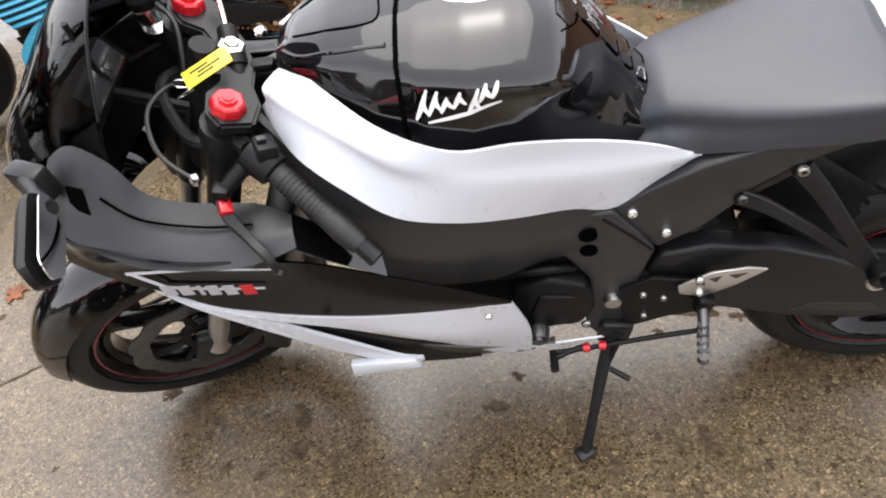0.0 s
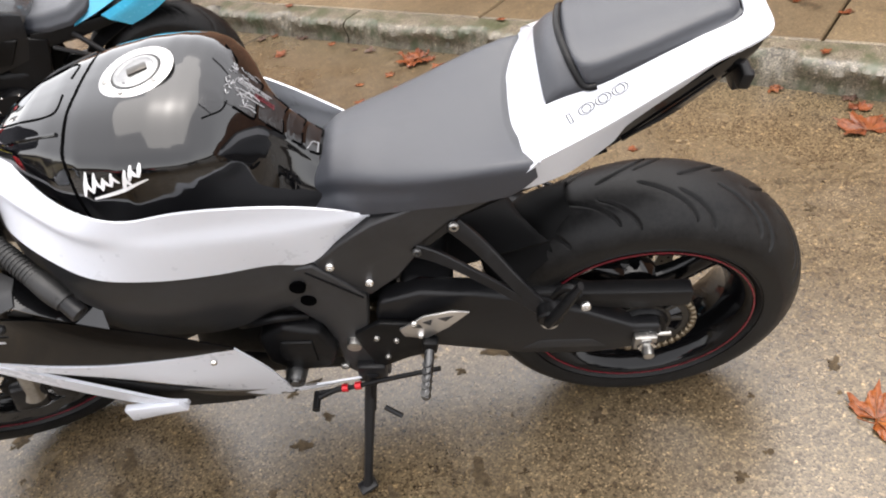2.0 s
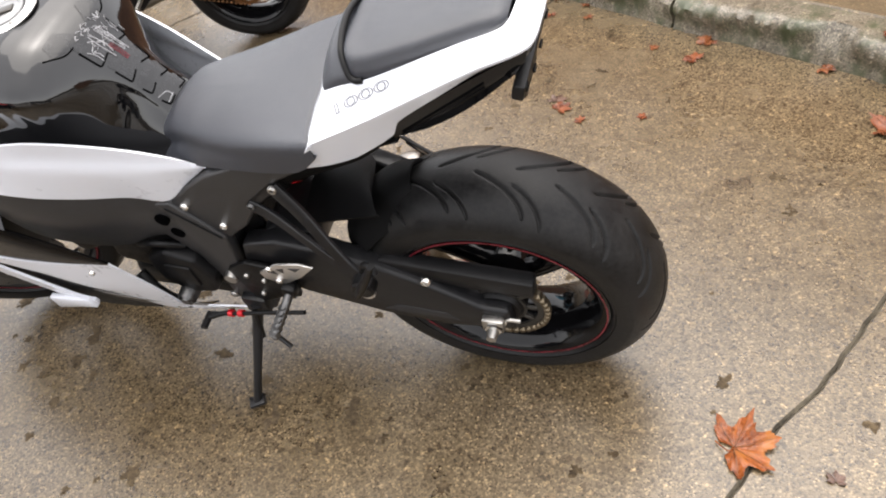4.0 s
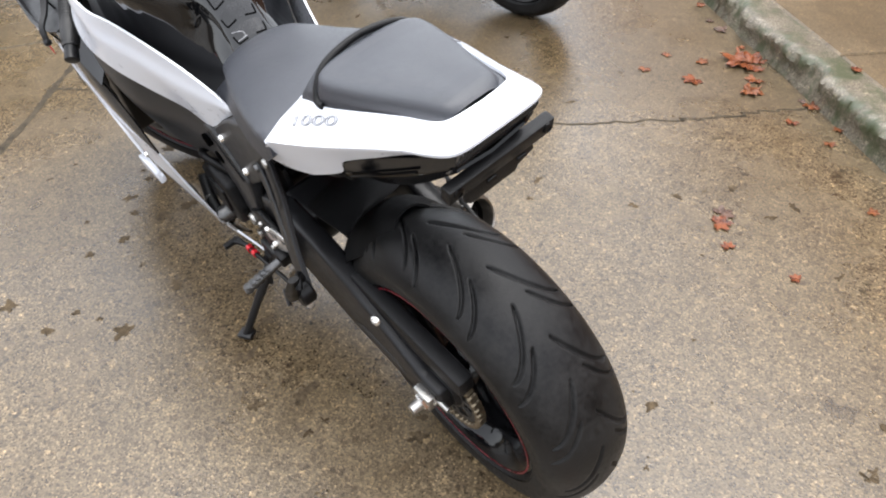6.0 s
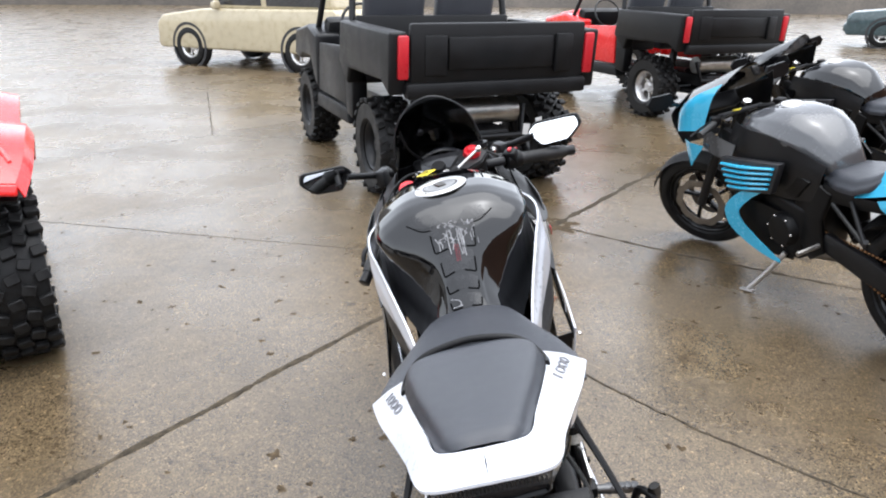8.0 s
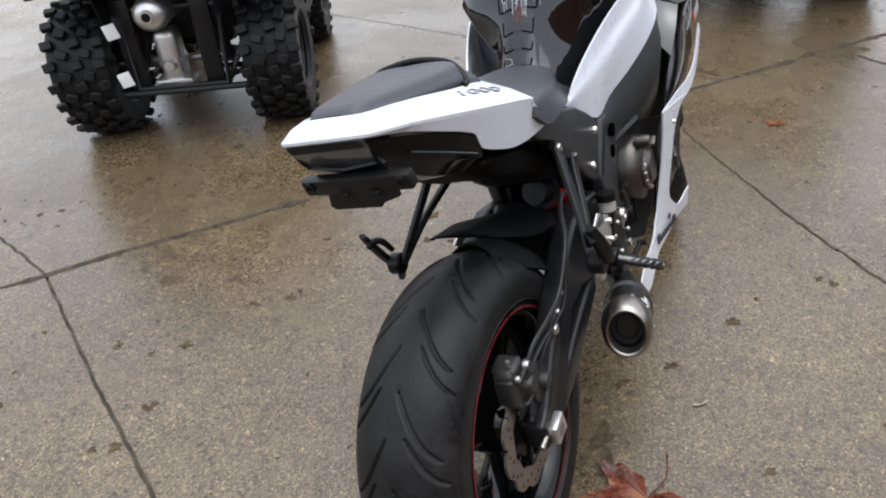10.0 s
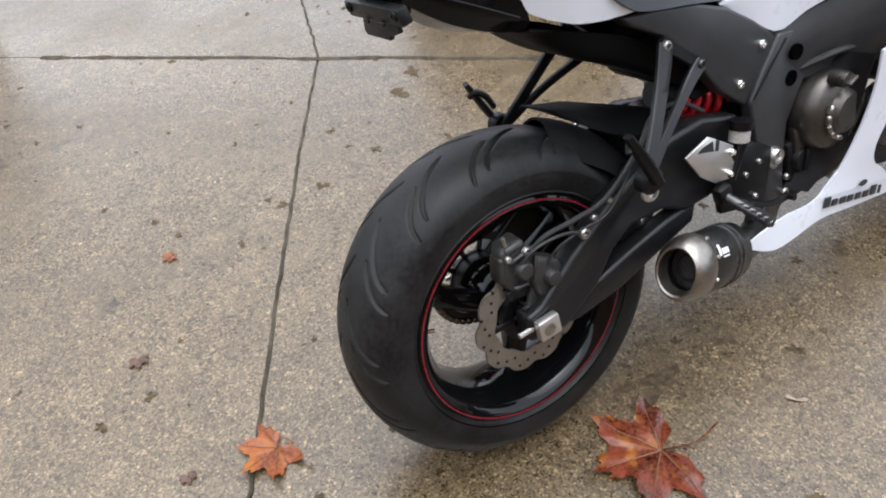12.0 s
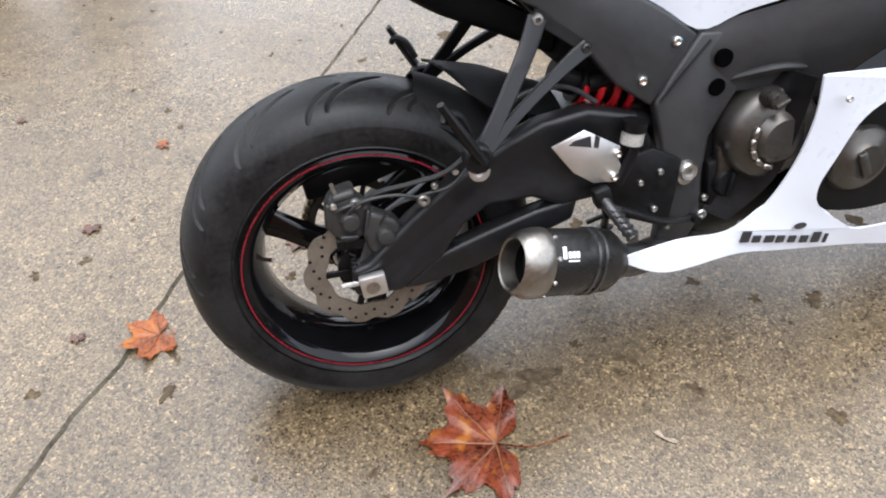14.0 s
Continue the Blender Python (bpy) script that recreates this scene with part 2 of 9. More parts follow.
def leaf_mat(name, a, c, patch=None):
    """A wet leaf: mottled in two colours, with paler patches between the veins."""
    m = mat(name, a, 0.30, var=0.35, scale=16, bump=0.6, bscale=90, col2=c, rvar=0.14, spec=0.30)
    n, l = m.node_tree.nodes, m.node_tree.links
    b = n["Principled BSDF"]
    src = b.inputs["Base Color"].links[0].from_socket
    tc, nz_, rp, mx = n.new("ShaderNodeTexCoord"), n.new("ShaderNodeTexNoise"), n.new("ShaderNodeValToRGB"), n.new("ShaderNodeMix")
    nz_.inputs["Scale"].default_value, nz_.inputs["Detail"].default_value = 24, 4
    l.new(tc.outputs["Object"], nz_.inputs["Vector"])
    rp.color_ramp.elements[0].position, rp.color_ramp.elements[1].position = 0.56, 0.68
    l.new(nz_.outputs["Fac"], rp.inputs["Fac"])
    mx.data_type = "RGBA"
    mx.inputs[7].default_value = (*(patch or c), 1)
    l.new(rp.outputs["Color"], mx.inputs[0])
    l.new(src, mx.inputs[6])
    l.new(mx.outputs[2], b.inputs["Base Color"])
    return m


LEAF_O = leaf_mat("wet_orange_leaf", (0.080, 0.022, 0.009), (0.17, 0.055, 0.018))
LEAF_R = leaf_mat("wet_red_brown_leaf", (0.050, 0.011, 0.007), (0.16, 0.045, 0.014))
LEAF_D = leaf_mat("soaked_dark_leaf", (0.05, 0.028, 0.020), (0.09, 0.05, 0.035))

# ---------------------------------------------------------------- mesh helpers


APART = {"bracket_bolt", "damper_end", "caliper_bolt", "frame_bolt", "footrest_bolt", "crankcase_bolt", "fuel_cap_screw", "hose_clip", "fairing_screw", "rivet", "clutch_rib", "engine_bolt", "tailgate_sticker", "switch_button", "shift_rod_joint", "key_ring", "cross_rail", "tailgate_rib"}


def islands(bm):
    """The loose pieces of a mesh, each as a bmesh of its own."""
    bm.verts.ensure_lookup_table()
    seen, out = set(), []
    for v in bm.verts:
        if v in seen:
            continue
        stack, piece = [v], []
        seen.add(v)
        while stack:
            w = stack.pop()
            piece.append(w)
            for e in w.link_edges:
                o = e.other_vert(w)
                if o not in seen:
                    seen.add(o)
                    stack.append(o)
        b, inside = bmesh.new(), set(piece)
        made = {w: b.verts.new(w.co) for w in piece}
        for f in {f for w in piece for f in w.link_faces}:
            b.faces.new([made[w] for w in f.verts])
        out.append(b)
    bm.free()
    return out


def part(name, bm, material, parent=None, label="", smooth=40, m=None):
    """Links a bmesh as one mesh object under a thing or a part; small loose fittings become one object each."""
    if name in APART:
        ones = islands(bm)
        for b in ones[1:]:
            part(name + "_", b, material, parent, label, smooth, m).name = name
        bm = ones[0]
    if m is not None:
        bmesh.ops.transform(bm, matrix=m, verts=bm.verts)
    me = bpy.data.meshes.new(name)
    bm.normal_update()
    if smooth:
        lim = radians(smooth)
        for f in bm.faces:
            f.smooth = True
        for e in bm.edges:
            e.smooth = len(e.link_faces) == 2 and e.calc_face_angle(0) < lim
    bm.to_mesh(me)
    bm.free()
    for one in material if isinstance(material, (list, tuple)) else [material]:
        me.materials.append(one)
    ob = new(name, me)
    if parent:
        ob.parent = parent
    if label:
        ob["label"] = label
    return ob


def thing(name, m, label, category, group="", kind=""):
    ob = new(name)
    ob.empty_display_size = 0.1
    ob.matrix_world = m
    return tagged(ob, label, category, group, kind)


def flip(pts, side):
    return [(p[0], (p[1] + 0.0244 * min(0.0, p[0] + 0.41)) * side, *p[2:]) for p in pts]


def spline(pts, n, closed=False):
    """n points at even steps along a smooth curve through pts."""
    P = [Vector(p) for p in pts]
    k = len(P)
    fine = []
    for i in range(k if closed else k - 1):
        if closed:
            a, b, c, d = P[i - 1], P[i], P[(i + 1) % k], P[(i + 2) % k]
        else:
            a, b, c, d = P[max(i - 1, 0)], P[i], P[i + 1], P[min(i + 2, k - 1)]
        for j in range(8):
            t = j / 8
            fine.append(0.5 * (2 * b + (c - a) * t + (2 * a - 5 * b + 4 * c - d) * t * t + (3 * b - a - 3 * c + d) * t**3))
    fine.append(P[0].copy() if closed else P[-1].copy())
    dist = [0.0]
    for a, b in zip(fine, fine[1:]):
        dist.append(dist[-1] + (b - a).length)
    out, j = [], 0
    for i in range(n):
        s = dist[-1] * i / (n if closed else n - 1)
        while j < len(dist) - 2 and dist[j + 1] < s:
            j += 1
        f = (s - dist[j]) / max(dist[j + 1] - dist[j], 1e-9)
        out.append(fine[j].lerp(fine[j + 1], min(max(f, 0), 1)))
    return out


def grid_bm(rows, closed_u=False, closed_v=False):
    bm = bmesh.new()
    V = [[bm.verts.new(p) for p in r] for r in rows]
    nr, nc = len(V), len(V[0])
    for i in range(nr if closed_v else nr - 1):
        for j in range(nc if closed_u else nc - 1):
            a, b, c, d = V[i][j], V[i][(j + 1) % nc], V[(i + 1) % nr][(j + 1) % nc], V[(i + 1) % nr][j]
            if len({a, b, c, d}) == 4:
                try:
                    bm.faces.new((a, b, c, d))
                except ValueError:
                    pass
    return bm


def skin(edges, nu=28, nv=10, thick=0.004, inward=(0, 1, 0)):
    """A smooth shell through a few edge curves laid one below the other, with a thickness towards inward."""
    U = [spline(e, nu) for e in edges]
    rows = list(zip(*[spline([u[i] for u in U], nv) for i in range(nu)]))
    bm = grid_bm(rows)
    bm.normal_update()
    iv = Vector(inward)
    if sum(f.normal.dot(iv) * f.calc_area() for f in bm.faces) > 0:
        bmesh.ops.reverse_faces(bm, faces=bm.faces)
    solid(bm, thick)
    return bm


def step(a, b, c, d, n):
    """n points from b towards c on a tight smooth curve that comes from a and goes on to d."""
    a, b, c, d = (Vector(q) for q in (a, b, c, d))
    h = (c - b).length
    m0 = (c - a).normalized() * h * 0.75
    m1 = (d - b).normalized() * h * 0.75
    out = []
    for j in range(n):
        t = j / n
        out.append(b * (2 * t**3 - 3 * t * t + 1) + m0 * (t**3 - 2 * t * t + t) + c * (3 * t * t - 2 * t**3) + m1 * (t**3 - t * t))
    return out


def facets(edges, nu, nv, thick, inward, paired=False):
    """A shell between edge curves with straight runs across, so that the edges stay sharp; paired: the curves keep step point by point."""
    if paired:
        per = nu // (len(edges[0]) - 1)
        U = [[p for a, b, c, d in zip([e[0]] + e[:-2], e, e[1:], e[2:] + [e[-1]]) for p in step(a, b, c, d, per)] + [Vector(e[-1])] for e in edges]
    else:
        U = [spline(e, nu) for e in edges]
    rows = []
    for a, b in zip(U, U[1:]):
        for k in range(nv):
            rows.append([p.lerp(q, k / nv) for p, q in zip(a, b)])
    rows.append(U[-1])
    bm = grid_bm(rows)
    bm.normal_update()
    iv = Vector(inward)
    if sum(f.normal.dot(iv) * f.calc_area() for f in bm.faces) > 0:
        bmesh.ops.reverse_faces(bm, faces=bm.faces)
    return solid(bm, thick)


def solid(bm, thick):
    """Thickens an open sheet away from its normals and closes its rim."""
    bm.normal_update()
    front = list(bm.faces)
    rim = [e for e in bm.edges if len(e.link_faces) == 1]
    loops = [next(iter(e.link_loops)) for e in rim]
    pairs = [(lp.vert, lp.link_loop_next.vert) for lp in loops]
    norm = {v: v.normal.copy() for v in bm.verts}
    back = {v: bm.verts.new(v.co - norm[v] * thick) for v in list(bm.verts)}
    for f in front:
        bm.faces.new([back[v] for v in reversed(f.verts)])
    for a, b in pairs:
        bm.faces.new((b, a, back[a], back[b]))
    return bm


def prism(outline, y0, y1, bevel=0.004, seg=2, smooth_n=0, bend=None):
    """A plate with the outline (x, z), from y0 to y1, its edges rounded. bend(x, z): an added y."""
    pts = [(p[0], 0, p[1]) for p in outline]
    if smooth_n:
        pts = [tuple(p) for p in spline(pts, smooth_n, True)]
    bm = bmesh.new()
    face = bm.faces.new([bm.verts.new((p[0], y0, p[2])) for p in pts])
    got = bmesh.ops.extrude_face_region(bm, geom=[face])
    for v in got["geom"]:
        if isinstance(v, bmesh.types.BMVert):
            v.co.y = y1
    bmesh.ops.recalc_face_normals(bm, faces=bm.faces)
    if bend:
        bmesh.ops.triangulate(bm, faces=[f for f in bm.faces if len(f.verts) > 4])
        for v in bm.verts:
            v.co.y += bend(v.co.x, v.co.z)
    elif bevel:
        big = [e for e in bm.edges if e.calc_face_angle(0) > 0.5]
        bmesh.ops.bevel(bm, geom=big, offset=bevel, segments=seg, profile=0.5, affect="EDGES", clamp_overlap=True)
    return bm


def box(size, at=(0, 0, 0), rot=(0, 0, 0), bevel=0.003, seg=2):
    bm = bmesh.new()
    bmesh.ops.create_cube(bm, size=1)
    bmesh.ops.scale(bm, vec=size, verts=bm.verts)
    if bevel:
        bmesh.ops.bevel(bm, geom=list(bm.edges), offset=min(bevel, min(size) * 0.45), segments=seg, profile=0.5, affect="EDGES")
    bmesh.ops.transform(bm, matrix=pose(*at, *rot), verts=bm.verts)
    return bm


def turned(profile, n=48, m=None):
    """A shape turned round the y axis: profile of (radius, y)."""
    rows = []
    for i in range(n):
        a = 2 * math.pi * i / n
        rows.append([(r * math.cos(a), y, r * math.sin(a)) for r, y in profile])
    bm = grid_bm(rows, closed_v=True)
    for e in (0, -1):
        if profile[e][0] < 1e-6:
            pass
    bmesh.ops.remove_doubles(bm, verts=bm.verts, dist=1e-6)
    bmesh.ops.recalc_face_normals(bm, faces=bm.faces)
    if m is not None:
        bmesh.ops.transform(bm, matrix=m, verts=bm.verts)
    return bm


def tube(pts, r, n=10, steps=0, caps=True, flat=1.0):
    """A round bar along a smooth curve; r a number or one for each of pts."""
    P = spline(pts, steps) if steps else [Vector(p) for p in pts]
    k = len(P)
    rs = [r] * k if isinstance(r, (int, float)) else [float(np.interp(i / (k - 1), np.linspace(0, 1, len(r)), r)) for i in range(k)]
    rows, ref = [], None
    for i, p in enumerate(P):
        d = (P[min(i + 1, k - 1)] - P[max(i - 1, 0)]).normalized()
        if ref is None:
            ref = d.cross(Vector((0, 0, 1)) if abs(d.z) < 0.9 else Vector((1, 0, 0))).normalized()
        ref = (ref - d * ref.dot(d)).normalized()
        s = d.cross(ref)
        rows.append([p + rs[i] * (math.cos(a) * ref + flat * math.sin(a) * s) for a in (2 * math.pi * j / n for j in range(n))])
    bm = grid_bm(rows, closed_u=True)
    if caps:
        bm.verts.ensure_lookup_table()
        bm.faces.new([bm.verts[j] for j in range(n)])
        bm.faces.new([bm.verts[(k - 1) * n + j] for j in range(n)])
    bmesh.ops.recalc_face_normals(bm, faces=bm.faces)
    return bm


def loft(rings, caps=True):
    bm = grid_bm(rings, closed_u=True)
    if caps:
        bm.verts.ensure_lookup_table()
        k = len(rings[0])
        bm.faces.new([bm.verts[j] for j in range(k)])
        bm.faces.new([bm.verts[(len(rings) - 1) * k + j] for j in range(k)])
    bmesh.ops.recalc_face_normals(bm, faces=bm.faces)
    return bm


def join(*bms):
    """One bmesh out of several."""
    out = bmesh.new()
    for b in bms:
        me = bpy.data.meshes.new("tmp")
        b.to_mesh(me)
        b.free()
        out.from_mesh(me)
        bpy.data.meshes.remove(me)
    return out


def bolt(at, axis=(0, 1, 0), r=0.008, h=0.005):
    """A button-head screw with a socket; axis points out of the surface."""
    prof = [(0.0, h * 0.35), (r * 0.45, h * 0.35), (r * 0.5, h), (r * 0.8, h * 0.95), (r, h * 0.5), (r, -0.002), (0.0, -0.002)]
    turn = Vector((0, 1, 0)).rotation_difference(Vector(axis)).to_matrix().to_4x4()
    return turned(prof, 14, Matrix.Translation(at) @ turn)


def strap(pts, widths, thick, face):
    """A flat cast bar along a few points: its broad side looks along face."""
    P = spline(pts, 14) if len(pts) > 2 else [Vector(p) for p in pts]
    k, fv = len(P), Vector(face).normalized()
    rows = []
    for i, p in enumerate(P):
        d = (P[min(i + 1, k - 1)] - P[max(i - 1, 0)]).normalized()
        u = d.cross(fv).normalized()
        f = u.cross(d).normalized()
        w = 0.5 * float(np.interp(i / (k - 1), np.linspace(0, 1, len(widths)), widths))
        t = thick / 2
        rows.append([p + u * a * w + f * b * t for a, b in ((-1, -0.6), (-1, 0.6), (-0.82, 1), (0.82, 1), (1, 0.6), (1, -0.6), (0.82, -1), (-0.82, -1))])
    return loft(rows)


def ring(r, w, y0, y1, n=64, m=None):
    """A flat ring round the y axis, inner radius r, width w."""
    return turned([(r, y0), (r + w, y0), (r + w, y1), (r, y1), (r, y0)], n, m)

# ---------------------------------------------------------------- ground, kerb, pavement, wall
KN, KD = Vector((0.53, 0.848)), 1.45  # the kerb's normal (towards the pavement) and its distance
KT = Vector((-0.848, 0.53))
GAP = 0.006


def kpt(u, d):
    """A plan point u along the kerb and d from it."""
    p = KN * (KD + d) + KT * u
    return p.x, p.y


def sheet(name, pts, z, material, label, category):
    bm = bmesh.new()
    bm.faces.new([bm.verts.new((*p, z)) for p in pts])
    return tagged(part(name, bm, material, None, "", 0), label, category, "", "structure")


sheet("ground", [(-2500, -2500), (2500, -2500), (2500, 2500), (-2500, 2500)], -0.02, CONCRETE, "damp brown concrete ground under and around the slabs", "ground")
forecourt = tagged(new("forecourt"), "damp exposed-aggregate concrete slabs with dark joints and cracks", "paving", "", "structure")


def wiggle(pts, amp, seed):
    """A crack's line: the points joined by an uneven line."""
    rnd = random.Random(seed)
    out = []
    for a, b in zip(pts, pts[1:]):
        k = max(2, int(math.dist(a, b) / 0.035))
        for i in range(k):
            t = i / k
            j = amp * (rnd.random() - 0.5) * (1 if i else 0.3)
            out.append((a[0] + (b[0] - a[0]) * t + j, a[1] + (b[1] - a[1]) * t + j * 0.6))
    return out + [pts[-1]]


def bline(n, t):
    """Joint lines that run along the kerb: 0 the near one, -1 beyond, 1 the kerb."""
    a, d = {0: ((-0.30, -1.83), (-0.80, 0.60)), -1: ((-4.83, -3.45), (-0.76, 0.65)), -2: ((-3.5, -7.6), (-0.78, 0.62)), -3: ((-3.0, -12.0), (-0.78, 0.62)), 1: ((0.25, 1.56), (-0.848, 0.53))}[n]
    return a[0] + d[0] * t, a[1] + d[1] * t


def slab(outline, seed):
    bm = bmesh.new()
    f = bm.faces.new([bm.verts.new((*p, 0.0)) for p in outline])
    if f.normal.z < 0 or sum(a[0] * b[1] - b[0] * a[1] for a, b in zip(outline, outline[1:] + outline[:1])) < 0:
        f.normal_flip()
    rnd = random.Random(seed)
    bm.normal_update()
    edge = list(bm.verts)
    bmesh.ops.inset_individual(bm, faces=[f], thickness=GAP, depth=0)
    for v in edge:
        v.co.z = -0.009 - 0.004 * rnd.random()
    for g in bm.faces:
        g.material_index = 0 if g.calc_area() > 0.2 else 1
    return part("slab", bm, [CONCRETE, DIRT], forecourt, "", 0)


# joints across, from the near long joint to the kerb
crack_a = wiggle([(-2.33, -0.31), (-2.12, -0.07), (-1.87, 0.11), (-1.51, 0.39), (-1.24, 0.63), (-1.06, 0.83), (-0.83, 1.13), (-0.54, 1.56), (-0.36, 1.94)], 0.05, 3)
crack_b = wiggle([(-3.37, 0.4725), (-3.20, 0.70), (-2.90, 1.09), (-2.62, 1.52), (-2.05, 2.42), (-1.74, 2.80)], 0.02, 4)
joint_0 = wiggle([(-0.30, -1.83), (0.01, -1.24), (0.43, -0.38), (0.54, -0.14), (0.62, -0.03), (0.77, 0.27), (1.16, 0.99)], 0.007, 5)


def across(t0, t1, seed):
    a, b = bline(0, t0), bline(1, t1)
    return wiggle([a, ((a[0] + b[0]) / 2, (a[1] + b[1]) / 2), b], 0.012, seed)


lines = [across(-9.0, -7.9, 11), across(-6.4, -5.3, 12), across(-3.2, -3.0, 13), joint_0, crack_a, crack_b, across(6.4, 5.2, 14), across(9.2, 8.2, 15), across(12.2, 11.4, 16), across(16, 15, 17)]
for k, (a, b) in enumerate(zip(lines, lines[1:])):
    slab(a + b[::-1], k)
# the rows of slabs farther from the kerb
for row, (hi, lo) in enumerate(((0, -1), (-1, -2), (-2, -3))):
    cuts_hi = [-10, -6.8, -3.4, 0.0, 3.1, 6.3, 9.4, 12.5, 16]
    cuts_lo = [-13.5, -10.4, -7.3, -4.35, -1.4, 1.6, 4.7, 7.8, 11] if row == 0 else [c + 0.6 * row for c in cuts_hi]
    if row:
        cuts_hi = [-13.5, -10.4, -7.3, -4.35, -1.4, 1.6, 4.7, 7.8, 11] if row == 1 else [c + 0.6 for c in cuts_hi]
    for k in range(8):
        ps = [bline(hi, cuts_hi[k]), bline(lo, cuts_lo[k]), bline(lo, cuts_lo[k + 1]), bline(hi, cuts_hi[k + 1])]
        e = [wiggle([ps[i], ps[i + 1]], 0.01, row * 100 + k + i * 0) if i == 0 else [ps[i], ps[i + 1]] for i in range(3)]
        slab([*e[0], ps[2], *wiggle([ps[0], ps[0]], 0, 1)[:0], *wiggle([ps[3], ps[2]], 0.01, row * 100 + k + 1)[::-1][1:]], 50 + row * 10 + k)

# crumbled wet dirt that fills the wide joint
TARRY = mat("wet_joint_filler", (0.022, 0.018, 0.013), 0.8, var=0.5, scale=30, bump=0.6, bscale=150, col2=(0.055, 0.044, 0.030), spec=0.12)
def filler(path, wide, seed):
    """A crumbly strip of dirt along a joint, from points of the plan."""
    P = [Vector((x, y, 0)) for x, y in path]
    rows, run = [], 0.0
    for a, b in zip(P, P[1:]):
        n = max(2, int((b - a).length / 0.028))
        side = Vector((-(b - a).y, (b - a).x, 0)).normalized()
        for i in range(n):
            t = run + (b - a).length * i / n
            w = max(wide * (1 + 1.0 * noise.noise(Vector((t * 9, 1, seed))) + 0.5 * noise.noise(Vector((t * 31, 4, seed)))), 0.003)
            k = wide * 0.8 * noise.noise(Vector((t * 3, 8, seed)))
            rows.append([a.lerp(b, i / n) + side * (q * w + k) + Vector((0, 0, z)) for q, z in ((-1.0, 0.0006), (-0.4, 0.0022), (0.4, 0.0022), (1.0, 0.0006))])
        run += (b - a).length
    return grid_bm([[tuple(p) for p in r] for r in rows])


part("joint_filler", filler([bline(0, -1.2), bline(0, 3.2)], 0.014, 0), TARRY, forecourt, "wet dark dirt in the joint")
part("joint_filler", filler([bline(0, 3.2), bline(0, 9.0)], 0.020, 2), TARRY, forecourt)
part("joint_filler", filler(crack_b, 0.011, 3), TARRY, forecourt)
part("joint_filler", filler(crack_a, 0.0055, 4), TARRY, forecourt)

# kerb: cast lengths with worn, broken faces
kerb_rnd = random.Random(8)
kerb = tagged(new("kerb"), "old worn concrete kerb with moss and broken edges", "kerb", "", "structure")
u0 = -6.0
while u0 < 14:
    u1 = u0 + 1.55 + 0.25 * kerb_rnd.random()
    n = 190
    rows = []
    for i in range(n + 1):
        u = u0 + 0.006 + (u1 - u0 - 0.012) * i / n
        j = 0.030 * noise.noise(Vector((u * 2.3, 0, 0))) + 0.016 * noise.noise(Vector((u * 11, 3, 0))) + 0.008 * noise.noise(Vector((u * 34, 5, 0)))
        k = 0.024 * noise.noise(Vector((u * 6, 9, 0))) + 0.012 * noise.noise(Vector((u * 27, 9, 0)))
        broken = -1.05 < u < -0.55
        top = 0.118 + 0.006 * noise.noise(Vector((u * 3, 7, 0))) - (0.05 if broken else 0)
        fr = 0.06 if broken else 0.0
        chip = [0.011 * noise.noise(Vector((u * 47, q * 2.1, 2))) + 0.006 * noise.noise(Vector((u * 95, q * 3.3, 6))) for q in range(7)]
        lip = max(0.0, noise.noise(Vector((u * 4.5, 13, 0))) - 0.12) * 0.10
        rows.append([(*kpt(u, fr + j - 0.01), -0.03), (*kpt(u, fr + j * 0.7 + chip[0] + 0.010), 0.02), (*kpt(u, fr + j + chip[1] + 0.012), 0.045), (*kpt(u, fr + j + k * 0.5 + chip[2] + lip), top - 0.045), (*kpt(u, fr + j * 0.9 + chip[3] + lip * 1.2), top - 0.024), (*kpt(u, fr + 0.012 + j * 0.6 + chip[4] + lip * 1.3), top - 0.009 + chip[5] * 0.5), (*kpt(u, fr + 0.034 + j * 0.4 + lip), top + chip[6] * 0.35), (*kpt(u, fr * 0.5 + 0.075), top + chip[5] * 0.2), (*kpt(u, 0.15), 0.122), (*kpt(u, 0.15), -0.03)])
    bm = loft(rows)
    part("kerb_stone", bm, KERB, kerb, "", 50)
    u0 = u1

pavement = tagged(new("pavement"), "pale concrete pavement slabs behind the kerb", "pavement", "", "structure")
for k in range(-4, 10):
    bm = bmesh.new()
    f = bm.faces.new([bm.verts.new((*kpt(u, d), 0.125)) for u, d in ((k * 1.5, 0.155), (k * 1.5 + 1.49, 0.155), (k * 1.5 + 1.49, 1.05), (k * 1.5, 1.05))])
    got = bmesh.ops.extrude_face_region(bm, geom=[f])
    for v in got["geom"]:
        if isinstance(v, bmesh.types.BMVert):
            v.co.z = -0.02
    bmesh.ops.recalc_face_normals(bm, faces=bm.faces)
    bmesh.ops.bevel(bm, geom=[e for e in bm.edges if min(v.co.z for v in e.verts) > 0.1], offset=0.006, segments=1, affect="EDGES")
    part("paving_slab", bm, WALK, pavement, "", 0)

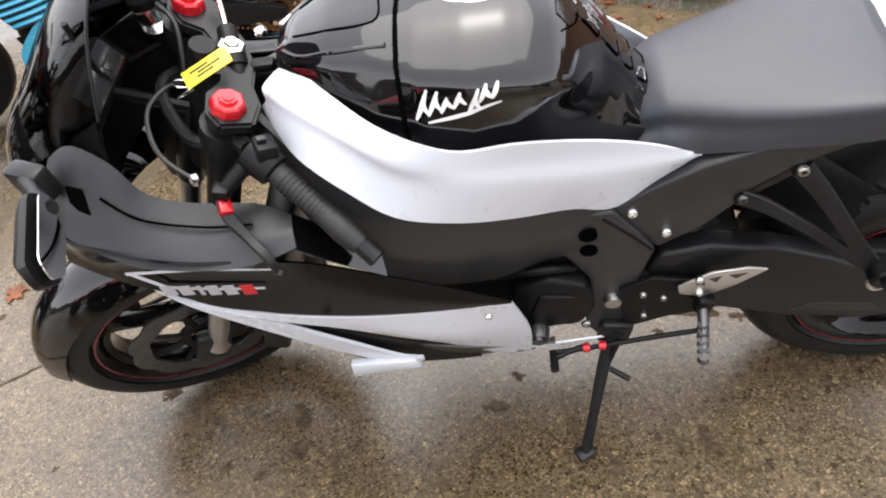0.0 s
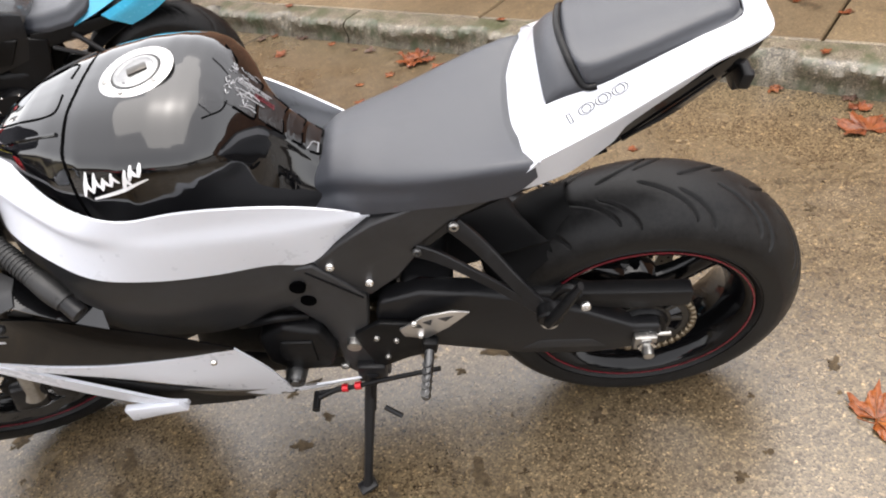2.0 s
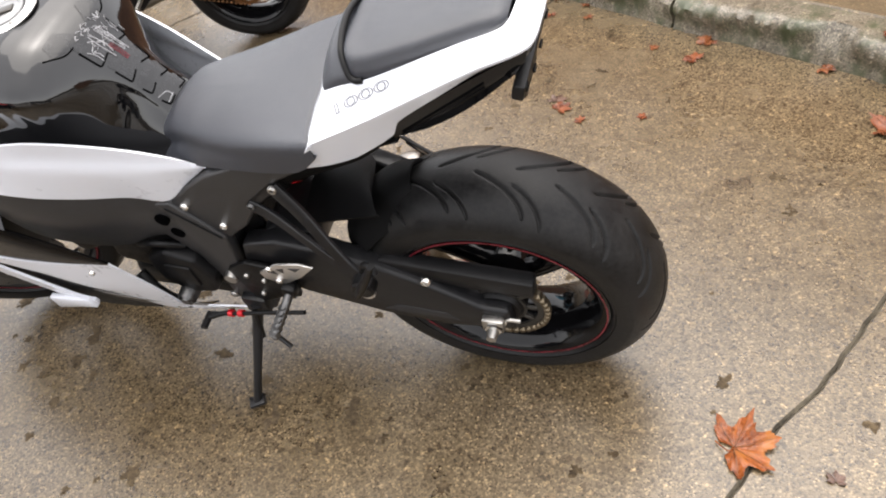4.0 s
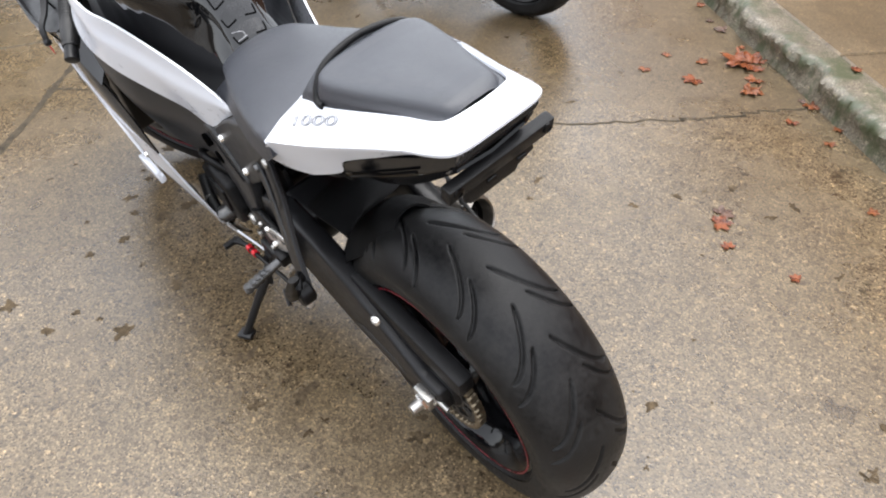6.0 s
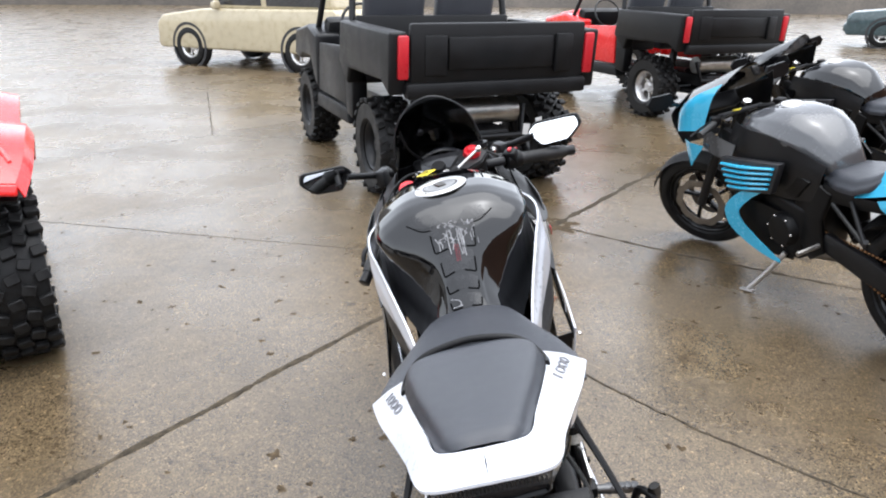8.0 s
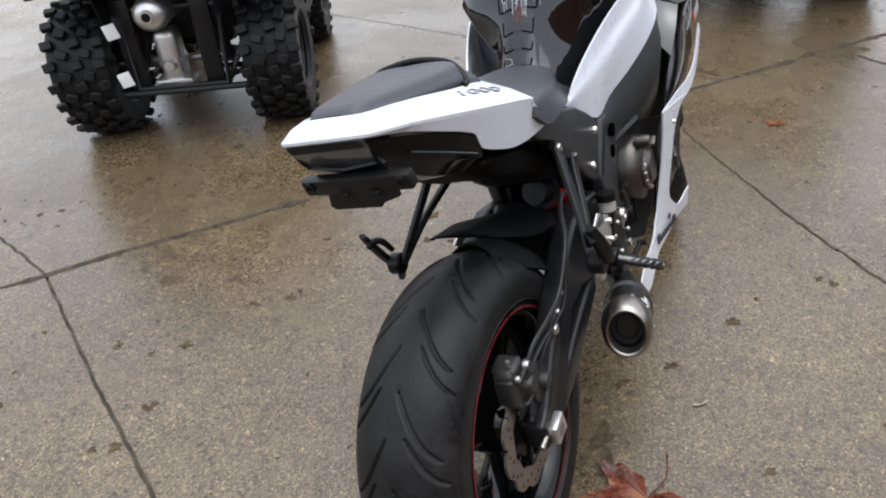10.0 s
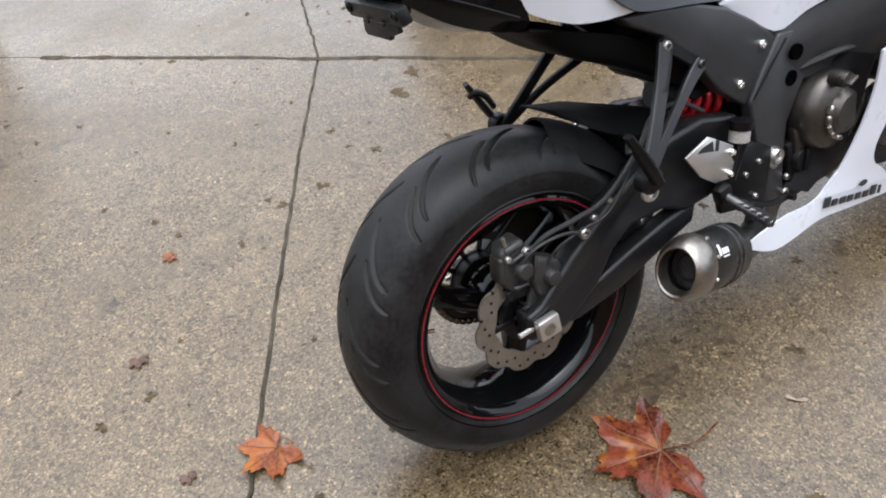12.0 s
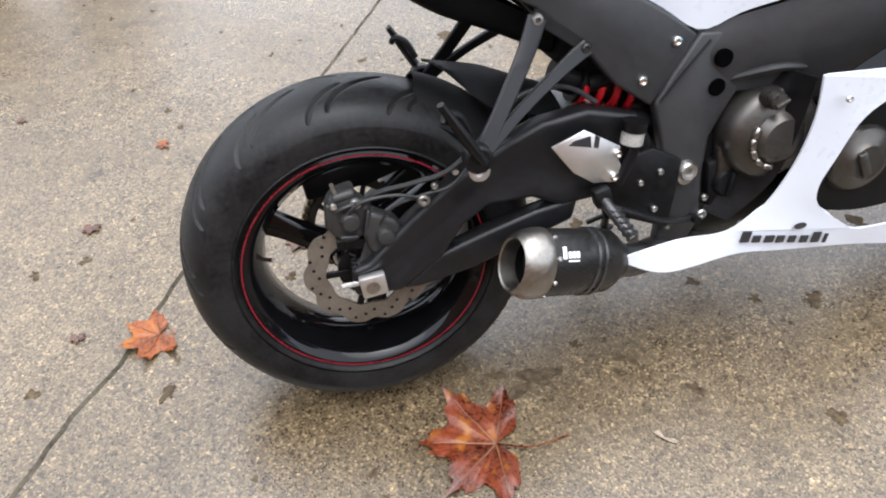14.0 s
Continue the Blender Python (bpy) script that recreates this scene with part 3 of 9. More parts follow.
WALL_D = 0.90
wall = tagged(new("wall_shop"), "orange-brown brick shop wall behind the pavement", "wall", "", "structure")
bm = bmesh.new()
pl = [kpt(-6.5, WALL_D + 0.012), kpt(8.6, WALL_D + 0.012), kpt(8.6, WALL_D + 0.25), kpt(-6.5, WALL_D + 0.25)]
f = bm.faces.new([bm.verts.new((*p, 0.0)) for p in pl])
got = bmesh.ops.extrude_face_region(bm, geom=[f])
for v in got["geom"]:
    if isinstance(v, bmesh.types.BMVert):
        v.co.z = 1.96
bmesh.ops.recalc_face_normals(bm, faces=bm.faces)
part("mortar_bed", bm, MORTAR, wall, "", 0)

# ---------------------------------------------------------------- sport motorcycle: wheels


def groove_depth(a, y, R, half, pat):
    """How deep the tread is cut at the angle a and the place y across the tyre."""
    n, amp = pat
    d = 0.0
    for side in (-1, 1):
        s = side * y
        for lo, hi, run, ph, wide in ((0.005, 0.078, 0.100, 0.0, 0.0042), (0.026, 0.086, 0.066, 0.5, 0.0040)):
            k = half / 0.095
            if not lo * k < s < hi * k:
                continue
            t = (s - lo * k) / ((hi - lo) * k)
            arc = run * (1 - (1 - t) ** 1.6)
            slope = run * 1.6 * (1 - t) ** 0.6 / ((hi - lo) * k)
            pitch = 2 * math.pi / n
            off = ((a + (arc / R) - (ph + (0.5 if side < 0 else 0)) * pitch + pitch / 2) % pitch) - pitch / 2
            w = wide * math.sqrt(1 + slope * slope) * min(1, 6 * t + 0.35, 6 * (1 - t) + 0.35)
            d = max(d, amp * max(0.0, 1 - (abs(off) * R / w) ** 2))
    return d


def tyre_bm(R, half, rim_r, rim_half, pat=(14, 0.0066), nseg=1000):
    """A tyre round the y axis with real tread grooves."""
    crown = 0.62 * half + 0.01
    top = []
    steps = 46 if nseg < 500 else 110
    for i in range(steps + 1):
        s = -1 + 2 * i / steps
        ang = s * radians(78)
        y = half * math.sin(ang) / math.sin(radians(78))
        r = R - crown * 1.02 * (1 - math.cos(ang))
        top.append((r, y))
    r_side, y_side = top[-1]
    side = [(r_side - 0.016, half * 0.995), (r_side - 0.032, half * 0.965), (rim_r + 0.022, half * 0.90), (rim_r + 0.012, rim_half + 0.012), (rim_r + 0.008, rim_half + 0.004), (rim_r - 0.004, rim_half - 0.004)]
    prof = [(r, -y) for r, y in reversed(side)] + top + side
    rows = []
    first, last = len(side), len(side) + len(top) - 1
    for i in range(nseg):
        a = 2 * math.pi * i / nseg
        row = []
        for j, (r, y) in enumerate(prof):
            if first + 2 < j < last - 2 and pat:
                r -= groove_depth(a, y, R, half, pat)
            row.append((r * math.cos(a), y, r * math.sin(a)))
        rows.append(row)
    bm = grid_bm(rows, closed_v=True)
    bmesh.ops.reverse_faces(bm, faces=bm.faces)
    return bm


def rim_bm(rr, hw, hub_r=0.035, hub_w=0.05, spokes=6, twin=False, wide=0.03):
    """A cast wheel: rim barrel, hub and bent spokes."""
    prof = [(rr + 0.004, -hw), (rr - 0.004, -hw - 0.003), (rr - 0.014, -hw + 0.002), (rr - 0.020, -hw + 0.014), (rr - 0.034, -hw * 0.55), (rr - 0.040, 0), (rr - 0.034, hw * 0.55), (rr - 0.020, hw - 0.014), (rr - 0.014, hw - 0.002), (rr - 0.004, hw + 0.003), (rr + 0.004, hw), (rr - 0.008, hw * 0.5), (rr - 0.010, 0), (rr - 0.008, -hw * 0.5), (rr + 0.004, -hw)]
    pieces = [turned(prof, 96)]
    hub = [(0.011, -hub_w), (hub_r * 0.8, -hub_w), (hub_r, -hub_w + 0.01), (hub_r * 1.25, -0.02), (hub_r * 1.25, 0.02), (hub_r, hub_w - 0.01), (hub_r * 0.8, hub_w), (0.011, hub_w)]
    pieces.append(turned(hub, 40))
    for k in range(spokes):
        a = 2 * math.pi * k / spokes + 0.25
        rows = []
        for i in range(9):
            t = i / 8
            r = hub_r * 0.9 + (rr - 0.030 - hub_r * 0.9) * t
            b = a + 0.22 * math.sin(t * 1.6)
            w = wide * (0.62 + 0.2 * (1 - t) ** 2 + 0.25 * t**4)
            h = 0.024 - 0.009 * t
            c, s = math.cos(b), math.sin(b)
            ringp = []
            for q in range(10):
                e = 2 * math.pi * q / 10
                u, v = w / 2 * math.copysign(abs(math.cos(e)) ** 0.6, math.cos(e)), h * math.copysign(abs(math.sin(e)) ** 0.6, math.sin(e))
                ringp.append((r * c - u * s, v, r * s + u * c))
            rows.append(ringp)
        pieces.append(loft(rows))
    return join(*pieces)


def petal_disc(r, inner, y, n=10, t=0.005, holes=True):
    """A scalloped brake disc with drilled holes shown as through openings between the two faces' rings."""
    seg = 120
    rows = []
    for i in range(seg):
        a = 2 * math.pi * i / seg
        ro = r - 0.006 * abs(math.sin(a * n / 2)) ** 0.6 * 0 - 0.009 * (0.5 - 0.5 * math.cos(a * n)) ** 2
        ri = inner + 0.004 * (0.5 + 0.5 * math.cos(a * n))
        rows.append([(q * math.cos(a), yy, q * math.sin(a)) for q, yy in ((ri, y - t / 2), (ro, y - t / 2), (ro, y + t / 2), (ri, y + t / 2))])
    for rr in rows:
        rr.append(rr[0])
    bm = grid_bm(rows, closed_v=True)
    bmesh.ops.remove_doubles(bm, verts=bm.verts, dist=1e-6)
    bmesh.ops.recalc_face_normals(bm, faces=bm.faces)
    return bm


def disc_holes(r, inner, y, t, n=40):
    """Small dark drilled pits on both faces of a disc."""
    out = []
    for k in range(n):
        a = 2 * math.pi * k / n
        rr = inner + (r - inner) * (0.3 if k % 3 == 0 else 0.52 if k % 3 == 1 else 0.74)
        out.append(turned([(0, y - t / 2 - 0.0004), (0.0032, y - t / 2 - 0.0004), (0.0032, y + t / 2 + 0.0004), (0, y + t / 2 + 0.0004)], 8, Matrix.Translation((rr * math.cos(a), 0, rr * math.sin(a)))))
    return join(*out)


def gear(r, teeth, t, y):
    """A toothed chain wheel with lightening slots left open between spokes."""
    seg = teeth * 6
    rows = []
    for i in range(seg):
        a = 2 * math.pi * i / seg
        ro = r + 0.004 * math.cos(a * teeth)
        rows.append([(q * math.cos(a), yy, q * math.sin(a)) for q, yy in ((r * 0.80, y - t / 2), (ro, y - t / 2), (ro, y + t / 2), (r * 0.80, y + t / 2), (r * 0.80, y - t / 2))])
    bm = grid_bm(rows, closed_v=True)
    bmesh.ops.remove_doubles(bm, verts=bm.verts, dist=1e-6)
    pieces = [bm, ring(r * 0.42, r * 0.16, y - t / 2, y + t / 2, 48)]
    for k in range(10):
        a = 2 * math.pi * k / 10
        pieces.append(box((r * 0.32, t, 0.010), (r * 0.68 * math.cos(a), y, r * 0.68 * math.sin(a)), (0, -math.degrees(a), 0), 0.001, 1))
    out = join(*pieces)
    bmesh.ops.recalc_face_normals(out, faces=out.faces)
    return out


def wheel_part(name, bm, material, parent, label="", m=None):
    """A cast wheel as a hub with its rim and each spoke as pieces of it."""
    ones = islands(bm)
    w = part(name, ones[1], material, parent, label, 40, m)
    part("rim", ones[0], material, w, "", 40, m)
    for one in ones[2:]:
        part("spoke", one, material, w, "", 40, m)
    return w


# ---------------------------------------------------------------- the black and white motorcycle
LEANED = Matrix.Translation((0, 0.008, 0.0)) @ pose(0, 0, 0, 0, 0, 1.7) @ pose(0, 0, 0.002, 13.0, 0, 0)
bike = thing("motorcycle", LEANED, "black and white sport motorcycle leaning on its kickstand on wet concrete", "motorcycle")
AX = Matrix.Translation((0.0, -0.004, 0.318))

# rear wheel
rear = wheel_part("rear_wheel", rim_bm(0.2135, 0.082, 0.045, 0.07, 3, wide=0.062), WHEELB, bike, "gloss black cast rear wheel with red rim tape", m=AX)
part("tyre", tyre_bm(0.316, 0.093, 0.2135, 0.078), RUBBER, rear, "worn black radial tyre with curved tread grooves", 75, AX)
for s in (-1, 1):
    part("rim_tape", ring(0.2112, 0.0030, s * 0.0855 - 0.0006, s * 0.0855 + 0.0006, 96), STRIPE, rear, "dark red rim stripe", m=AX)
part("brake_disc", petal_disc(0.112, 0.070, 0.088), DISC, rear, "scalloped steel rear brake disc", m=AX)
part("disc_holes", disc_holes(0.112, 0.074, 0.088, 0.005, 36), SOFTBLK, rear, "", m=AX)
part("disc_carrier", join(ring(0.03, 0.022, 0.070, 0.084, 40), *[box((0.05, 0.006, 0.012), (0.055 * math.cos(k * 1.2566), 0.086, 0.055 * math.sin(k * 1.2566)), (0, -math.degrees(k * 1.2566), 0), 0.001, 1) for k in range(5)]), SOFTBLK, rear, m=AX)
part("sprocket", gear(0.098, 39, 0.006, -0.088), DARKCOG, rear, "dark rear chain sprocket", m=AX)
part("sprocket_carrier", turned([(0.02, -0.10), (0.045, -0.10), (0.055, -0.085), (0.055, -0.055), (0.02, -0.055)], 40), SOFTBLK, rear, m=AX)
part("valve_stem", tube([(0.19, 0.02, 0.02), (0.16, 0.035, 0.02)], 0.004, 8), CHROME, rear, m=AX)

# axle, blocks, nuts
part("axle", turned([(0, -0.168), (0.010, -0.168), (0.012, -0.150), (0.012, 0.150), (0, 0.150)], 20), STEEL, bike, m=AX)
part("axle_nut", turned([(0.009, -0.150), (0.018, -0.148), (0.019, -0.140), (0.019, -0.133), (0.024, -0.130), (0.024, -0.126), (0.009, -0.126)], 6), CHROME, bike, "bright castellated axle nut", m=AX)
for s in (-1, 1):
    part("axle_block", box((0.044, 0.018, 0.040), (-0.002, s * 0.137, 0.320), (0, 6, 0), 0.004), ALU if s > 0 else STEEL, bike, "silver chain adjuster block")
    part("adjuster_bolt", tube([(0.02, s * 0.125, 0.32), (0.05, s * 0.125, 0.318)], 0.005, 8), STEEL, bike)
part("axle_head", join(ring(0.008, 0.007, 0.143, 0.149, 24, AX)), STEEL, bike)

# swingarm
sw = prism([(0.030, 0.345), (0.0, 0.352), (-0.073, 0.419), (-0.152, 0.478), (-0.247, 0.533), (-0.303, 0.556), (-0.380, 0.566), (-0.47, 0.545), (-0.50, 0.49), (-0.47, 0.42), (-0.40, 0.405), (-0.34, 0.40), (-0.285, 0.425), (-0.21, 0.425), (-0.165, 0.395), (-0.125, 0.340), (-0.05, 0.288), (0.03, 0.293)], 0.085, 0.128, 0.009, 3)
bmesh.ops.inset_region(sw, faces=[max((f for f in sw.faces if f.normal.y > 0.9), key=lambda f: f.calc_area())], thickness=0.017, depth=-0.006)
part("swingarm_beam", sw, SATIN, bike, "satin black swingarm with lower brace")
part("swingarm_brace", prism([(-0.05, 0.290), (-0.118, 0.345), (-0.20, 0.372), (-0.29, 0.398), (-0.37, 0.412), (-0.36, 0.370), (-0.28, 0.342), (-0.18, 0.306), (-0.081, 0.288)], 0.088, 0.126, 0.008, 3), SATIN, bike)
part("swingarm_beam", prism([(0.032, 0.350), (-0.02, 0.356), (-0.105, 0.420), (-0.20, 0.478), (-0.30, 0.522), (-0.40, 0.545), (-0.48, 0.53), (-0.50, 0.48), (-0.47, 0.40), (-0.40, 0.362), (-0.235, 0.300), (-0.107, 0.275), (0.032, 0.285)], -0.128, -0.085, 0.009, 3), SATIN, bike)
part("swingarm_pocket", prism([(-0.075, 0.300), (-0.24, 0.322), (-0.20, 0.346), (-0.10, 0.330)], -0.1295, -0.120, 0.003), GREYPL, bike, "grey cast recess in the swingarm")
part("swingarm_bridge", box((0.10, 0.20, 0.11), (-0.40, 0, 0.485), (0, 12, 0), 0.02, 3), SATIN, bike)
part("swingarm_pivot", turned([(0, -0.150), (0.014, -0.150), (0.017, -0.135), (0.017, 0.135), (0.014, 0.146), (0, 0.146)], 24, Matrix.Translation((-0.555, 0, 0.425))), STEEL, bike)
for s in (-1, 1):
    part("paddock_bobbin", join(bolt((-0.109 + 0.004 * (1 + s), s * 0.129, 0.452 + 0.003 * (1 + s)), (0, s, 0), 0.011, 0.008)), CHROME if s < 0 else STEEL, bike)

# chain run and guard
def chain_run(a, b, n, material, parent):
    out = []
    for i in range(n):
        t = (i + 0.5) / n
        p = Vector(a).lerp(Vector(b), t)
        ang = math.degrees(math.atan2(b[2] - a[2], b[0] - a[0]))
        out.append(box((0.0145, 0.017 if i % 2 else 0.022, 0.013), p, (0, -ang, 0), 0.003, 1))
    return part("chain", join(*out), material, parent, "dark steel drive chain")


chain_run((0.01, -0.092, 0.418), (-0.52, -0.092, 0.475), 36, CHAIN, bike)
chain_run((0.01, -0.092, 0.222), (-0.52, -0.092, 0.395), 36, CHAIN, bike)
arcp = [box((0.0145, 0.020, 0.013), (0.098 * math.sin(k * 0.155) + 0.0, -0.092, 0.32 + 0.098 * math.cos(k * 0.155)), (0, math.degrees(k * 0.155), 0), 0.003, 1) for k in range(1, 21)]
part("chain_wrap", join(*arcp), CHAIN, bike)
part("chain_guard", prism([(0.09, 0.43), (0.085, 0.385), (-0.04, 0.40), (-0.15, 0.435), (-0.22, 0.47), (-0.20, 0.485), (-0.10, 0.462), (0.0, 0.445)], -0.112, -0.078, 0.006), PLASTIC, bike, "black plastic chain guard")

# rear hugger
hug = []
for i in range(18):
    t = i / 17
    a = radians(112 + 38 * t)
    R = 0.330 + 0.012 * t
    row = []
    for j in range(11):
        s = -1 + 0.2 * j
        w = 0.088 + 0.016 * t - (0.03 * (1 - t) ** 3)
        r = R - 0.055 * abs(s) ** 2.4
        row.append((r * math.cos(a), s * w, 0.32 + r * math.sin(a)))
    hug.append(row)
bm = grid_bm(hug)
bm.normal_update()
if sum(f.normal.z for f in bm.faces) < 0:
    bmesh.ops.reverse_faces(bm, faces=bm.faces)
solid(bm, 0.004)
part("rear_hugger", bm, MATT, bike, "matt black rear tyre hugger")
part("hugger_fin", skin([[(-0.158, -0.102, 0.616), (-0.20, -0.101, 0.606), (-0.26, -0.10, 0.592), (-0.34, -0.09, 0.56)], [(-0.163, -0.096, 0.612), (-0.21, -0.03, 0.606), (-0.27, 0.0, 0.598), (-0.35, 0.02, 0.575)], [(-0.190, -0.090, 0.598), (-0.23, 0.06, 0.575), (-0.29, 0.085, 0.560), (-0.36, 0.09, 0.54)]], 18, 9, 0.004, (0, 0, -1)), MATT, bike, "pointed black hugger tail")

# rear caliper and hoses
caliper = part("rear_caliper", join(prism([(0.052, 0.474), (0.030, 0.484), (0.008, 0.478), (-0.020, 0.446), (-0.012, 0.405), (0.012, 0.388), (0.034, 0.386), (0.056, 0.414)], 0.070, 0.108, 0.011, 3), box((0.040, 0.044, 0.016), (0.024, 0.088, 0.474), (0, 12, 0), 0.007, 3), box((0.016, 0.034, 0.050), (0.050, 0.090, 0.440), (0, -6, 0), 0.007, 3)), CASTGREY, bike, "dusty dark grey rear brake caliper")
part("piston_housing", turned([(0, 0.128), (0.013, 0.127), (0.0155, 0.123), (0.0165, 0.112), (0.0165, 0.09), (0, 0.09)], 28, Matrix.Translation((0.018, 0, 0.434))), CASTGREY, caliper)
part("caliper_rib", join(box((0.052, 0.008, 0.006), (0.016, 0.113, 0.461), (0, 14, 0), 0.002, 1), box((0.007, 0.010, 0.046), (-0.007, 0.112, 0.425), (0, -14, 0), 0.002, 1), box((0.030, 0.010, 0.006), (0.024, 0.112, 0.404), (0, -6, 0), 0.002, 1)), CASTGREY, caliper)
part("brake_pad", box((0.050, 0.006, 0.020), (0.022, 0.096, 0.380), (0, -5, 0), 0.002, 1), SOFTBLK, caliper)
part("caliper_bracket", join(prism([(-0.012, 0.440), (-0.030, 0.435), (-0.070, 0.400), (-0.075, 0.340), (-0.055, 0.290), (-0.01, 0.285), (0.026, 0.300), (0.030, 0.340), (0.012, 0.352), (0.0, 0.385), (-0.012, 0.40)], 0.094, 0.106, 0.004), *[tube([(x, 0.104, z), (x, 0.118, z)], 0.011, 12) for x, z in ((-0.050, 0.388), (0.014, 0.318))]), CASTGREY, bike, "dusty grey caliper carrier plate")
part("caliper_body", join(prism([(-0.014, 0.446), (-0.056, 0.424), (-0.078, 0.372), (-0.062, 0.332), (-0.030, 0.338), (-0.004, 0.372), (0.004, 0.410)], 0.084, 0.116, 0.010, 3), turned([(0, 0.130), (0.012, 0.129), (0.015, 0.124), (0.016, 0.10), (0, 0.10)], 22, Matrix.Translation((-0.034, 0, 0.398)))), CASTGREY, caliper)
part("pad_spring", tube([(0.024 + 0.005 * math.cos(k * 1.4), 0.112, 0.372 - 0.0035 * k) for k in range(14)], 0.0016, 5, 40), SOFTBLK, bike)
part("banjo_bolt", bolt((0.006, 0.113, 0.464), (0, 1, 0), 0.009, 0.008), STEEL, bike)
part("bleed_nipple", tube([(0.036, 0.100, 0.480), (0.040, 0.102, 0.498)], 0.0035, 8), STEEL, bike)
part("caliper_hose", tube([(0.036, 0.112, 0.43), (0.0, 0.128, 0.47), (-0.06, 0.132, 0.475), (-0.11, 0.13, 0.455)], 0.003, 6, 24), SOFTRUB, bike)
part("caliper_bolt", join(bolt((0.042, 0.112, 0.463), (0, 1, 0), 0.006), bolt((-0.050, 0.118, 0.388), (0, 1, 0), 0.006)), STEEL, bike)
part("brake_hose", tube([(0.0, 0.112, 0.455), (-0.03, 0.118, 0.478), (-0.09, 0.128, 0.490), (-0.15, 0.135, 0.508), (-0.22, 0.138, 0.57), (-0.27, 0.12, 0.605), (-0.35, 0.10, 0.60), (-0.40, 0.11, 0.57)], 0.0045, 8, 60), SOFTRUB, bike)
part("sensor_wire", tube([(-0.02, 0.11, 0.405), (-0.05, 0.124, 0.45), (-0.10, 0.132, 0.468), (-0.15, 0.138, 0.482), (-0.20, 0.138, 0.54)], 0.0025, 6, 40), SOFTRUB, bike)
part("hose_clip", join(bolt((-0.12, 0.134, 0.482), (0, 1, 0), 0.006), bolt((-0.155, 0.132, 0.50), (0, 1, 0), 0.006)), STEEL, bike)

# rear shock with red spring
coil = []
sa, sb = Vector((-0.398, 0.040, 0.588)), Vector((-0.505, 0.040, 0.548))
sx = (sb - sa).normalized()
su = Vector((0, 1, 0))
sv = sx.cross(su)
for i in range(140):
    t = i / 139
    a = 2 * math.pi * 4 * t
    coil.append(sa.lerp(sb, t) + 0.036 * (math.cos(a) * su + math.sin(a) * sv))
part("shock_spring", tube(coil, 0.0070, 8), RED, bike, "bright red shock spring")
part("shock_body", tube([sa - sx * 0.05, sa, sb, sb + sx * 0.04], [0.026, 0.030, 0.027, 0.024], 16), SOFTBLK, bike)
part("spring_collar", tube([sa - sx * 0.010, sa - sx * 0.002], 0.040, 20), SOFTBLK, bike, "black spring collar")
part("shock_reservoir", tube([(-0.40, 0.07, 0.59), (-0.47, 0.07, 0.60)], 0.016, 16), SOFTBLK, bike, "black shock reservoir")

part("shock_cover", box((0.10, 0.16, 0.10), (-0.40, 0.0, 0.66), (0, -22, 0), 0.02, 2), MATT, bike)

